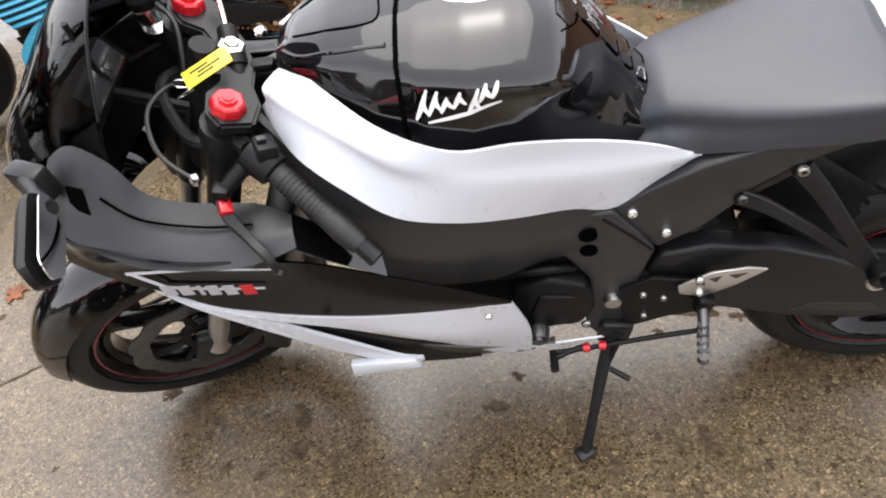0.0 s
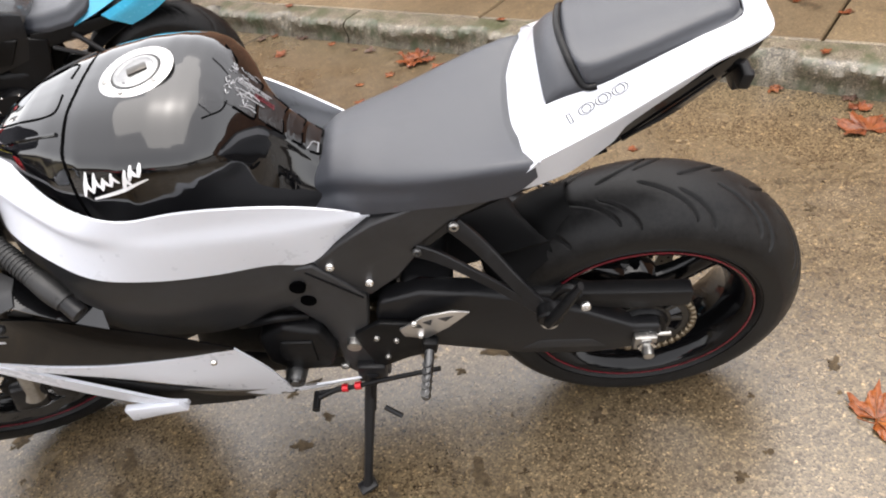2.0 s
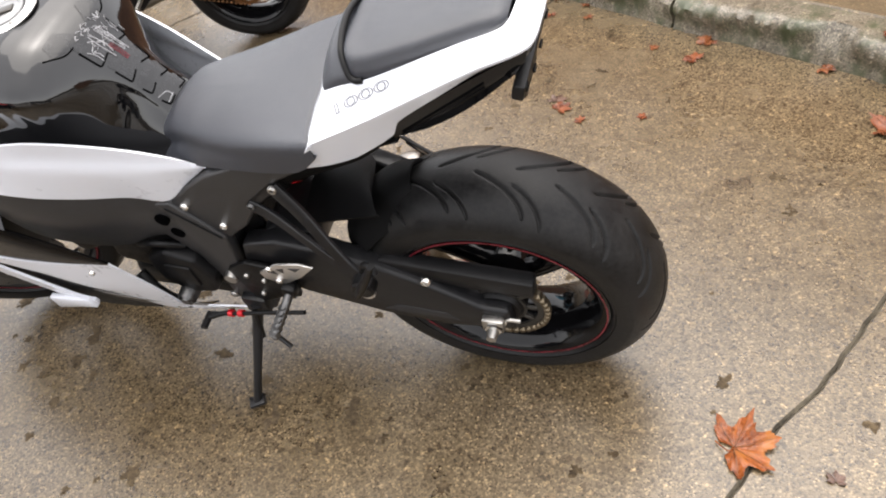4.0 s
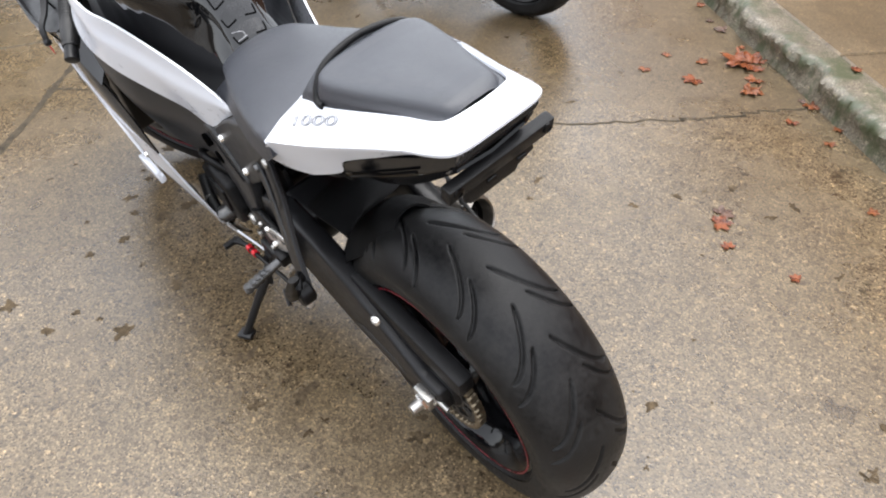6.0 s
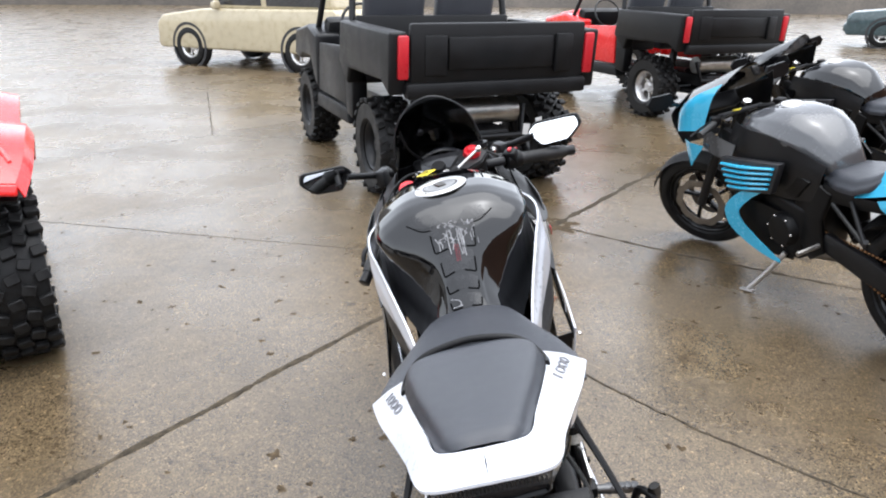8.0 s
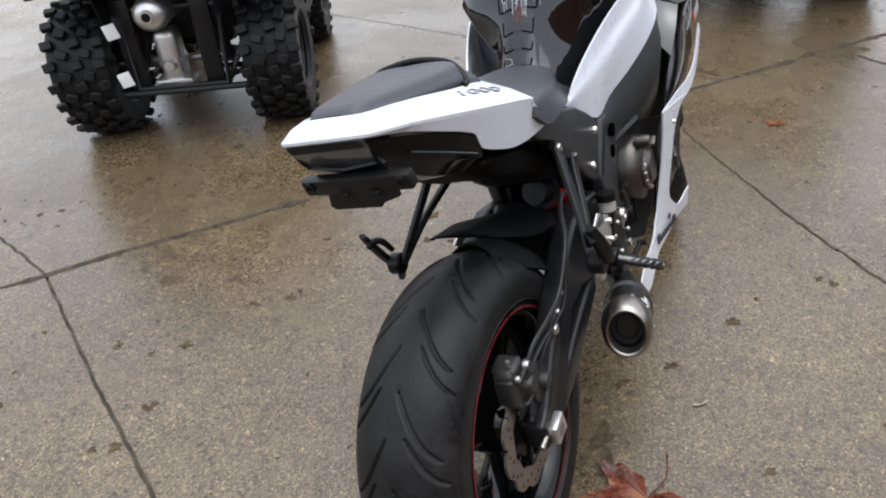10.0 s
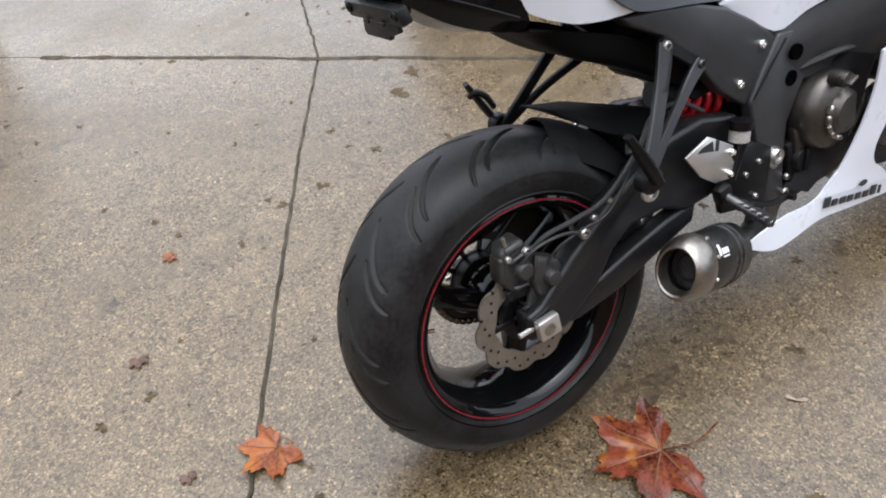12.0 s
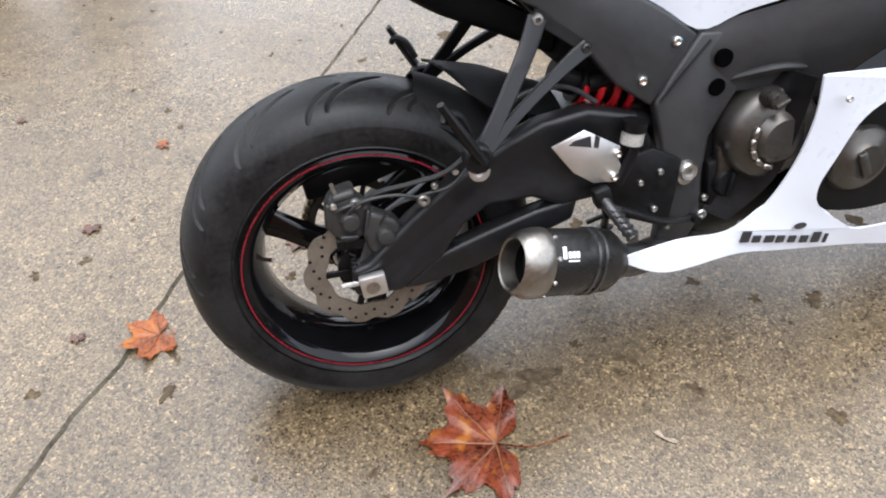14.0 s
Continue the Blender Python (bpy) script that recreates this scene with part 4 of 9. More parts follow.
# ---------------------------------------------------------------- frame and engine
for s in (-1, 1):
    top = [(-1.06, 0.075, 0.872), (-0.976, 0.160, 0.852), (-0.915, 0.200, 0.828), (-0.855, 0.214, 0.788), (-0.776, 0.203, 0.752), (-0.702, 0.172, 0.712), (-0.621, 0.143, 0.688), (-0.559, 0.131, 0.668)]
    mid = [(-1.06, 0.10, 0.79), (-0.985, 0.178, 0.765), (-0.92, 0.214, 0.735), (-0.855, 0.219, 0.70), (-0.776, 0.205, 0.66), (-0.702, 0.176, 0.640), (-0.625, 0.152, 0.632), (-0.56, 0.137, 0.625)]
    bot = [(-1.06, 0.09, 0.70), (-0.99, 0.165, 0.672), (-0.945, 0.192, 0.640), (-0.889, 0.196, 0.600), (-0.811, 0.178, 0.556), (-0.739, 0.158, 0.538), (-0.665, 0.146, 0.562), (-0.60, 0.134, 0.560)]
    part("frame_spar", skin([flip(top, s), flip(mid, s), flip(bot, s)], 40, 12, 0.012, (0, -s, 0)), FRAMEBLK, bike, "satin black aluminium frame spar")
    leg = prism([(-0.63, 0.665), (-0.559, 0.668), (-0.520, 0.61), (-0.491, 0.561), (-0.508, 0.49), (-0.527, 0.428), (-0.524, 0.35), (-0.516, 0.285), (-0.57, 0.278), (-0.60, 0.33), (-0.592, 0.42), (-0.596, 0.49), (-0.625, 0.545), (-0.66, 0.60)], *sorted((s * 0.108, s * 0.1365)), 0.006, 3)
    part("frame_leg", leg, FRAMEBLK, bike)
    # nearly flush black discs, the darkness of the frame holes put into colour
    for hx, hz, hy in ((-0.598, 0.625, 0.1462), (-0.596, 0.576, 0.1392)):
        part("frame_hole", turned([(0.0145, s * (hy - 0.012)), (0.0145, s * hy), (0.0, s * (hy - 0.0008))], 24, Matrix.Translation((hx, 0, hz))), PIT, bike)
    part("frame_bolt", join(bolt((-0.535, s * 0.137, 0.33), (0, s, 0), 0.009), bolt((-0.60, s * 0.137, 0.34), (0, s, 0), 0.010)), STEEL, bike)
    cov = [(-0.559, 0.664), (-0.50, 0.706), (-0.437, 0.742), (-0.36, 0.768), (-0.28, 0.780), (-0.205, 0.785), (-0.225, 0.766), (-0.29, 0.735), (-0.345, 0.690), (-0.378, 0.655), (-0.424, 0.600), (-0.487, 0.556), (-0.53, 0.61)]
    part("side_cover", prism(cov, *sorted((s * 0.095, s * 0.129)), 0.006, 3), FRAMEBLK, bike, "matt black subframe side cover")
    for bx, bz in ((-0.531, 0.655), (-0.477, 0.599)) if s < 0 else ((-0.521, 0.658), (-0.468, 0.602)):
        part("cover_screw", bolt((bx, s * 0.1295, bz), (0, s, 0), 0.0088, 0.006), CHROME, bike, "bright socket screw")
    part("frame_seam", tube([(-0.575, s * 0.1375, 0.655), (-0.53, s * 0.1385, 0.605), (-0.497, s * 0.1375, 0.565)], 0.002, 6), SOFTBLK, bike)
    # passenger peg hanger
    hy = s * 0.124
    far = 0.014 if s > 0 else 0.0
    low = Vector((-0.172, s * 0.196, 0.560))
    face = Vector((0.0, s, 0.25))
    part("peg_hanger", join(
        strap([(-0.306 + far, hy + s * 0.006, 0.722), (-0.268, s * 0.146, 0.674), (-0.222, s * 0.174, 0.606), (-0.180, s * 0.196, 0.548)], [0.030, 0.026, 0.024, 0.026], 0.010, face),
        strap([(-0.380 + far * 0.5, hy + s * 0.004, 0.668), (-0.338, s * 0.138, 0.650), (-0.262, s * 0.168, 0.606), (-0.184, s * 0.196, 0.550)], [0.026, 0.019, 0.017, 0.022], 0.010, face),
        strap([(-0.384 + far * 0.5, hy, 0.664), (-0.302 + far, hy, 0.726)], [0.020, 0.020], 0.010, (0, s, 0))), SATIN, bike, "black cast passenger footpeg hanger")
    part("hanger_bolt", bolt((-0.305 + far, s * 0.133, 0.720), (0, s, 0), 0.009, 0.006), STEEL, bike)
    part("hanger_bolt", bolt((-0.376 + far * 0.5, s * 0.133, 0.668), (0, s, 0), 0.008, 0.005), DARKST, bike)
    part("passenger_peg", join(tube([(-0.178, s * 0.222, 0.552), (-0.155, s * 0.226, 0.590), (-0.121, s * 0.224, 0.647)], [0.013, 0.014, 0.013, 0.009], 10, 14, flat=0.6), tube([(-0.165, s * 0.200, 0.590), (-0.150, s * 0.206, 0.618), (-0.132, s * 0.214, 0.628), (-0.124, s * 0.222, 0.618)], [0.006, 0.007, 0.006], 8, 14)), SOFTBLK, bike, "folded black passenger footpeg")
    part("peg_clevis", turned([(0, -0.014), (0.018, -0.014), (0.022, -0.010), (0.022, 0.010), (0.018, 0.014), (0, 0.014)], 22, Matrix.Translation((-0.174, s * 0.206, 0.552)) @ pose(0, 0, 0, 0, 0, 0)), SOFTBLK, bike)
    part("peg_pivot_bolt", bolt((-0.176, s * 0.206, 0.530), (0, s, 0), 0.016, 0.008), ALU, bike, "silver passenger peg bolt")

# engine
part("engine_block", join(box((0.34, 0.24, 0.20), (-0.70, 0, 0.46), (0, 18, 0), 0.03, 3), box((0.22, 0.28, 0.20), (-0.86, 0, 0.60), (0, -22, 0), 0.02, 3), box((0.30, 0.22, 0.10), (-0.74, 0, 0.33), (0, 4, 0), 0.03, 3)), SOFTBLK, bike, "black four cylinder engine block")
part("clutch_cover", turned([(0, 0.196), (0.035, 0.196), (0.042, 0.190), (0.046, 0.182), (0.072, 0.176), (0.080, 0.168), (0.083, 0.15), (0.083, 0.11), (0, 0.11)], 48, Matrix.Translation((-0.695, 0, 0.490))), BRONZE, bike, "bronze-grey clutch cover")
part("clutch_rib", join(*[box((0.010, 0.012, 0.020), (-0.695 + 0.050 * math.cos(a), 0.186, 0.490 + 0.050 * math.sin(a)), (0, -math.degrees(a), 0), 0.003, 1) for a in (-1.25, -0.85, -0.45, -0.05, 0.35)]), TITAN, bike)
part("oil_filler_cap", join(turned([(0, 0.205), (0.014, 0.203), (0.016, 0.195), (0.016, 0.17), (0, 0.17)], 18, Matrix.Translation((-0.668, 0, 0.562))), box((0.024, 0.014, 0.006), (-0.668, 0.207, 0.562), (0, 30, 0), 0.002)), BRONZE, bike)
part("crankcase_cover", join(turned([(0, 0.150), (0.024, 0.150), (0.028, 0.143), (0.028, 0.12), (0, 0.12)], 24, Matrix.Translation((-0.640, 0, 0.400))), box((0.044, 0.006, 0.008), (-0.640, 0.152, 0.400), (0, 80, 0), 0.002), prism([(-0.60, 0.44), (-0.66, 0.45), (-0.70, 0.37), (-0.66, 0.33), (-0.61, 0.35)], 0.11, 0.138, 0.008)), SOFTBLK, bike)
part("pivot_cap", turned([(0.0, 0.146), (0.007, 0.146), (0.0085, 0.151), (0.014, 0.152), (0.017, 0.147), (0.018, 0.136), (0, 0.136)], 20, Matrix.Translation((-0.558, 0, 0.436))), STEEL, bike, "dull steel pivot cap")
part("engine_bracket", prism([(-0.612, 0.470), (-0.632, 0.486), (-0.650, 0.440), (-0.672, 0.412), (-0.668, 0.356), (-0.640, 0.350), (-0.620, 0.400)], 0.122, 0.146, 0.007, 3), BRONZE, bike, "grey cast engine bracket")
part("crankcase_bolt", join(*[bolt((x, 0.139, z), (0, 1, 0), 0.007) for x, z in ((-0.625, 0.455), (-0.655, 0.36), (-0.60, 0.375), (-0.69, 0.40))]), STEEL, bike)
part("generator_cover", join(turned([(0, 0.212), (0.03, 0.212), (0.036, 0.204), (0.056, 0.198), (0.062, 0.188), (0.062, 0.14), (0, 0.14)], 40, Matrix.Translation((-0.855, 0, 0.430))), box((0.016, 0.012, 0.05), (-0.845, 0.215, 0.43), (0, 25, 0), 0.004)), BRONZE, bike, "bronze-grey pick-up cover behind the fairing opening")
part("sprocket_cover", join(prism([(-0.60, 0.50), (-0.66, 0.53), (-0.72, 0.50), (-0.73, 0.42), (-0.69, 0.37), (-0.61, 0.38), (-0.585, 0.43)], -0.160, -0.12, 0.01, 3), prism([(-0.62, 0.48), (-0.68, 0.49), (-0.70, 0.43), (-0.63, 0.41)], -0.166, -0.155, 0.004)), SOFTBLK, bike, "black front sprocket cover")
part("engine_cap", turned([(0, -0.185), (0.010, -0.187), (0.012, -0.180), (0.018, -0.184), (0.020, -0.178), (0.022, -0.16), (0.025, -0.12), (0, -0.12)], 28, Matrix.Translation((-0.69, 0, 0.372))), DARKST, bike, "dark round cap low on the engine")
part("water_pump_hose", tube([(-0.70, -0.165, 0.335), (-0.735, -0.172, 0.345), (-0.775, -0.165, 0.375), (-0.80, -0.15, 0.42)], 0.014, 12, 24), SOFTRUB, bike)
part("hose_clip", join(*[tube([(x, y, z), (x - 0.006, y - 0.001, z + 0.002)], 0.0158, 14) for x, y, z in ((-0.722, -0.170, 0.341), (-0.770, -0.166, 0.370))]), STEEL, bike, "steel hose clip")
# added dark plate blocks a bright gap behind the left frame leg
part("linkage_guard", box((0.13, 0.012, 0.20), (-0.519, -0.065, 0.470), (0, 0, 0), 0.004), SOFTBLK, bike)
part("engine_hose", tube([(-0.62, -0.13, 0.52), (-0.66, -0.15, 0.55), (-0.72, -0.14, 0.53), (-0.76, -0.12, 0.50)], 0.008, 10, 24), SOFTBLK, bike)
part("wire_loom", tube([(-0.62, 0.13, 0.585), (-0.68, 0.165, 0.605), (-0.74, 0.16, 0.60), (-0.80, 0.14, 0.62)], 0.007, 8, 24), SOFTRUB, bike)
part("inner_bay", box((0.30, 0.16, 0.14), (-0.72, 0, 0.70), (0, 0, 0), 0.02), SOFTBLK, bike)

# footrest sets
for s in (-1, 1):
    part("footrest_plate", prism([(-0.545, 0.46), (-0.49, 0.49), (-0.43, 0.475), (-0.40, 0.42), (-0.41, 0.37), (-0.46, 0.36), (-0.53, 0.33), (-0.54, 0.40)], *sorted((s * 0.132, s * 0.146)), 0.004), SOFTBLK, bike)
    plate = [(-0.307, 0.525), (-0.362, 0.546), (-0.425, 0.508), (-0.421, 0.488), (-0.428, 0.475), (-0.420, 0.446), (-0.381, 0.450), (-0.345, 0.475)] if s > 0 else [(-0.315, 0.510), (-0.345, 0.519), (-0.400, 0.512), (-0.452, 0.478), (-0.448, 0.455), (-0.410, 0.440), (-0.360, 0.470)]
    part("heel_guard", prism(plate, *sorted((s * 0.152, s * 0.157)), 0.0015), ALU, bike, "brushed aluminium heel guard with two cut-outs")
    slots = [[(-0.345, 0.531), (-0.372, 0.535), (-0.374, 0.515), (-0.335, 0.524)], [(-0.380, 0.535), (-0.388, 0.530), (-0.386, 0.512), (-0.378, 0.514)]] if s > 0 else [[(-0.345, 0.506), (-0.375, 0.503), (-0.362, 0.492)], [(-0.385, 0.502), (-0.405, 0.496), (-0.392, 0.484)], [(-0.412, 0.492), (-0.425, 0.482), (-0.408, 0.478)]]
    for q in slots:
        part("heel_cutout", prism(q, *sorted((s * 0.1565, s * 0.1578)), 0), INK, bike)
    for bx, bz in ((-0.420, 0.497), (-0.416, 0.456)):
        part("heel_bolt", bolt((bx, s * 0.158, bz), (0, s, 0), 0.007), CHROME, bike)
    px, pz = (-0.395, 0.425) if s > 0 else (-0.405, 0.425)
    peg = [(px, s * 0.15, pz), (px - 0.006, s * 0.20, pz - 0.015), (px - 0.014, s * 0.256, pz - 0.032)]
    part("footpeg", join(tube(peg, [0.009, 0.010, 0.009, 0.008], 10, 24), *[tube([Vector(peg[0]).lerp(Vector(peg[2]), t) + Vector((-0.001, 0, 0.008)), Vector(peg[0]).lerp(Vector(peg[2]), t) + Vector((-0.001, 0, -0.008))], 0.0095, 8) for t in (0.45, 0.57, 0.69, 0.81, 0.93)]), DARKST, bike, "dark knurled steel rider footpeg")
    part("peg_joint", box((0.03, 0.025, 0.035), (px, s * 0.16, pz), (0, 15, 0), 0.006), SOFTBLK, bike)
    part("footrest_bolt", join(*[bolt((x, s * 0.147, z), (0, s, 0), 0.006) for x, z in ((-0.505, 0.445), (-0.50, 0.375), (-0.47, 0.43))]), STEEL, bike)
BOTTLE = mat("clouded_bottle_plastic", (0.26, 0.25, 0.23), 0.3, var=0.2, scale=30)
part("brake_reservoir", tube([(-0.446, 0.150, 0.508), (-0.449, 0.150, 0.530)], 0.0185, 18), BOTTLE, bike, "translucent rear brake fluid bottle")
part("reservoir_cap", tube([(-0.449, 0.150, 0.530), (-0.451, 0.150, 0.546)], 0.0205, 18), SOFTBLK, bike)
part("brake_pedal", join(tube([(-0.40, 0.165, 0.41), (-0.45, 0.17, 0.388), (-0.51, 0.172, 0.362), (-0.560, 0.172, 0.358)], 0.006, 8, 20), tube([(-0.560, 0.166, 0.358), (-0.563, 0.188, 0.360)], 0.007, 10)), SOFTBLK, bike, "black rear brake pedal")
part("master_cylinder", tube([(-0.425, 0.150, 0.44), (-0.452, 0.15, 0.50)], 0.011, 12), SOFTBLK, bike)
part("shift_rod", tube([(-0.40, -0.172, 0.352), (-0.50, -0.174, 0.336), (-0.595, -0.176, 0.318), (-0.66, -0.178, 0.312)], 0.005, 8, 20), SOFTBLK, bike)
part("shift_rod_joint", join(turned([(0.005, -0.006), (0.0085, -0.006), (0.0085, 0.006), (0.005, 0.006)], 12, Matrix.Translation((-0.604, -0.175, 0.317)) @ pose(0, 0, 0, 0, 0, 90)), turned([(0.005, -0.006), (0.0085, -0.006), (0.0085, 0.006), (0.005, 0.006)], 12, Matrix.Translation((-0.575, -0.175, 0.322)) @ pose(0, 0, 0, 0, 0, 90))), RED, bike, "red shift rod nuts")
part("shift_lever", join(tube([(-0.60, -0.17, 0.318), (-0.64, -0.18, 0.312), (-0.665, -0.19, 0.310)], 0.006, 8), tube([(-0.665, -0.175, 0.31), (-0.665, -0.215, 0.309)], 0.008, 10)), SOFTBLK, bike)

# kickstand, reaching the ground on the left
foot = LEANED.inverted() @ Vector((-0.608, -0.306, 0.012))
part("kickstand", join(tube([(-0.545, -0.150, 0.325), (-0.565, -0.165, 0.27), Vector((-0.565, -0.165, 0.27)).lerp(foot, 0.6), foot], [0.014, 0.012, 0.010, 0.010], 10, 20), box((0.04, 0.03, 0.012), foot, (0, 0, 30), 0.004), tube([(-0.555, -0.16, 0.19), (-0.52, -0.175, 0.17)], 0.006, 8)), SATIN, bike, "black kickstand leg")
part("kickstand_spring", tube([(-0.545, -0.165, 0.32), (-0.572, -0.178, 0.22)], 0.007, 8), SOFTBLK, bike)
part("kickstand_bracket", box((0.06, 0.03, 0.06), (-0.548, -0.140, 0.320), (0, 10, 0), 0.008), SATIN, bike)

# exhaust
EX0, EX1 = Vector((-0.222, 0.216, 0.362)), Vector((-0.50, 0.150, 0.274))


def ovals(path, radii, n=36):
    rows = []
    P = [Vector(p) for p in path]
    for i, p in enumerate(P):
        d = (EX1 - EX0).normalized()
        side = d.cross(Vector((0, 0, 1))).normalized()
        up = side.cross(d)
        a, b = radii[i][0] * 0.92, radii[i][1] * 0.92
        rows.append([p + a * math.cos(2 * math.pi * j / n) * side + b * math.sin(2 * math.pi * j / n) * up for j in range(n)])
    return rows


exv = lambda t: EX0.lerp(EX1, t)
silencer = part("silencer", loft(ovals([exv(t) for t in (0.14, 0.16, 0.38, 0.62, 0.67, 0.74)], [(0.050, 0.062), (0.052, 0.064), (0.052, 0.064), (0.051, 0.062), (0.044, 0.052), (0.032, 0.036)])), CARBON, bike, "short black carbon fibre exhaust silencer")
tip = ovals([exv(t) for t in (0.168, 0.160, 0.11, 0.06, 0.022, -0.002, -0.010, -0.004, 0.03, 0.09)], [(0.0525, 0.0645), (0.0545, 0.0665), (0.0545, 0.0665), (0.0525, 0.0640), (0.0485, 0.0592), (0.0440, 0.0535), (0.0405, 0.0490), (0.0375, 0.0455), (0.0365, 0.0445), (0.0350, 0.0425)])
part("end_cap", loft(tip, False), TITAN, silencer, "brushed titanium end cap")
part("outlet", loft(ovals([exv(t) for t in (0.075, 0.15, 0.24, 0.245)], [(0.0362, 0.0440), (0.0345, 0.0420), (0.0335, 0.0410), (0.006, 0.008)]), False), BOREBLK, silencer, "dull black outlet")
part("baffle", loft(ovals([exv(t) for t in (0.115, 0.12, 0.235, 0.24)], [(0.0215, 0.026), (0.0235, 0.0285), (0.0235, 0.0285), (0.0215, 0.026)]), False), DARKST, silencer, "dark baffle tube deep in the outlet")
for t0 in (0.45, 0.50):
    part("clamp_band", loft(ovals([exv(t0 + d) for d in (0, 0.003, 0.020, 0.023)], [(0.051, 0.063), (0.0540, 0.0662), (0.0540, 0.0662), (0.051, 0.063)])), DARKST, silencer, "dark steel clamp band")


def on_silencer(t, ang, lift=0.0):
    d = (EX1 - EX0).normalized()
    side = d.cross(Vector((0, 0, 1))).normalized()
    side = side if side.y > 0 else -side
    up = Vector((0, 0, 1)) - d * d.z
    return exv(t) + 0.92 * ((0.0525 + lift) * math.cos(ang) * side + (0.0645 + lift) * math.sin(ang) * up.normalized())


part("rivet", join(*[bolt(on_silencer(0.182, a), on_silencer(0.182, a) - exv(0.182), 0.004, 0.003) for a in (-0.9, -0.2, 0.5, 1.2)]), STEEL, silencer)
part("maker_mark", join(*[grid_bm([[tuple(on_silencer(t, a, 0.0012)) for a in (a0, (a0 + a1) / 2, a1)] for t in (t0, t1)]) for t0, t1, a0, a1 in ((0.205, 0.230, 0.50, 0.85), (0.240, 0.262, 0.52, 0.70), (0.268, 0.290, 0.52, 0.70), (0.296, 0.316, 0.52, 0.70), (0.240, 0.316, 0.42, 0.46))]), DECAL, silencer)
part("link_pipe", tube([exv(0.70), exv(0.86), (-0.56, 0.11, 0.265), (-0.64, 0.06, 0.255), (-0.75, 0.0, 0.24)], 0.03, 14, 24), DARKST, bike)

# ---------------------------------------------------------------- bodywork


def tank_ring(x, zt, wt, zs, wm, zm, wb, zb, n=64):
    """A cross-section of the tank: crown, shoulder (wt, zs), knee hollow (wm, zm), foot (wb, zb)."""
    half = spline([(x, 0, zt), (x, wt * 0.5, zt - 0.10 * (zt - zs)), (x, wt * 0.86, zs + 0.40 * (zt - zs)), (x, wt * 0.965, zs + 0.14 * (zt - zs)), (x, wt, zs - 0.003), (x, wt + 0.25 * (wm - wt), zs + 0.25 * (zm - zs)), (x, wm, zm), (x, wb, zb)], n // 2 + 1)
    return [tuple(p) for p in half] + [(p.x, -p.y, p.z) for p in reversed(half[1:])]


def tank_sections(xs):
    keys = [  # x, crown z, shoulder width and z, hollow width and z, foot width and z
        (-1.000, 0.948, 0.062, 0.934, 0.064, 0.915, 0.062, 0.90),
        (-0.975, 0.965, 0.080, 0.945, 0.086, 0.915, 0.085, 0.89),
        (-0.920, 0.985, 0.110, 0.962, 0.128, 0.915, 0.130, 0.885),
        (-0.860, 0.997, 0.130, 0.970, 0.158, 0.920, 0.166, 0.875),
        (-0.800, 1.004, 0.160, 0.962, 0.178, 0.912, 0.184, 0.865),
        (-0.740, 1.008, 0.172, 0.955, 0.177, 0.900, 0.178, 0.840),
        (-0.690, 1.006, 0.171, 0.948, 0.164, 0.885, 0.163, 0.825),
        (-0.660, 0.999, 0.167, 0.943, 0.152, 0.870, 0.150, 0.814),
        (-0.635, 0.988, 0.157, 0.936, 0.137, 0.862, 0.137, 0.804),
        (-0.612, 0.970, 0.137, 0.922, 0.118, 0.850, 0.127, 0.796),
        (-0.596, 0.951, 0.108, 0.914, 0.104, 0.842, 0.119, 0.790),
        (-0.582, 0.932, 0.078, 0.903, 0.092, 0.832, 0.112, 0.785),
        (-0.566, 0.909, 0.054, 0.886, 0.082, 0.820, 0.105, 0.778),
        (-0.545, 0.877, 0.043, 0.857, 0.075, 0.803, 0.098, 0.770),
        (-0.520, 0.838, 0.044, 0.820, 0.074, 0.784, 0.091, 0.758),
        (-0.500, 0.812, 0.050, 0.796, 0.074, 0.770, 0.085, 0.745),
    ]
    k = np.array(keys)
    out = []
    for x in xs:
        zt, wt, zs, wm, zm, wb, zb = [float(np.interp(x, k[:, 0], k[:, c])) for c in range(1, 8)]
        slim = 0.0244 * (x + 0.41)
        out.append(tank_ring(x, zt, wt + slim, zs, wm + slim, zm, wb + slim + 0.007, zb - 0.03))
    return out


SEAM = -0.822
tank = part("fuel_tank", loft(tank_sections(np.linspace(SEAM + 0.003, -0.500, 54))), BLACK, bike, "gloss black fuel tank with silver lettering", 50)
part("tank_front_cover", loft(tank_sections(np.linspace(-1.0, SEAM - 0.003, 16))), BLACK, bike, "gloss black cover ahead of the tank", 50)
part("tank_seam", loft(tank_sections([SEAM - 0.004, SEAM + 0.004])), PIT, bike)
part("fuel_cap_ring", turned([(0.044, 0), (0.066, 0), (0.067, 0.003), (0.062, 0.006), (0.047, 0.006), (0.044, 0.003)], 56, Matrix.Translation((-0.726, -0.006, 1.004)) @ pose(0, 0, 0, 93, 0, 0) @ Matrix.Scale(0.86, 4)), ALU, tank, "silver filler cap ring")
CAPGREY = mat("worn_grey_cap_metal", (0.30, 0.30, 0.30), 0.45, 1.0, var=0.15, scale=30)
part("fuel_cap_lid", turned([(0, 0.0065), (0.026, 0.0070), (0.029, 0.0050), (0.032, 0.0050), (0.034, 0.0068), (0.0405, 0.006), (0.0415, 0.0)], 48, Matrix.Translation((-0.726, -0.006, 1.004)) @ pose(0, 0, 0, 93, 0, 0) @ Matrix.Scale(0.86, 4)), CAPGREY, tank, "worn grey filler cap lid")
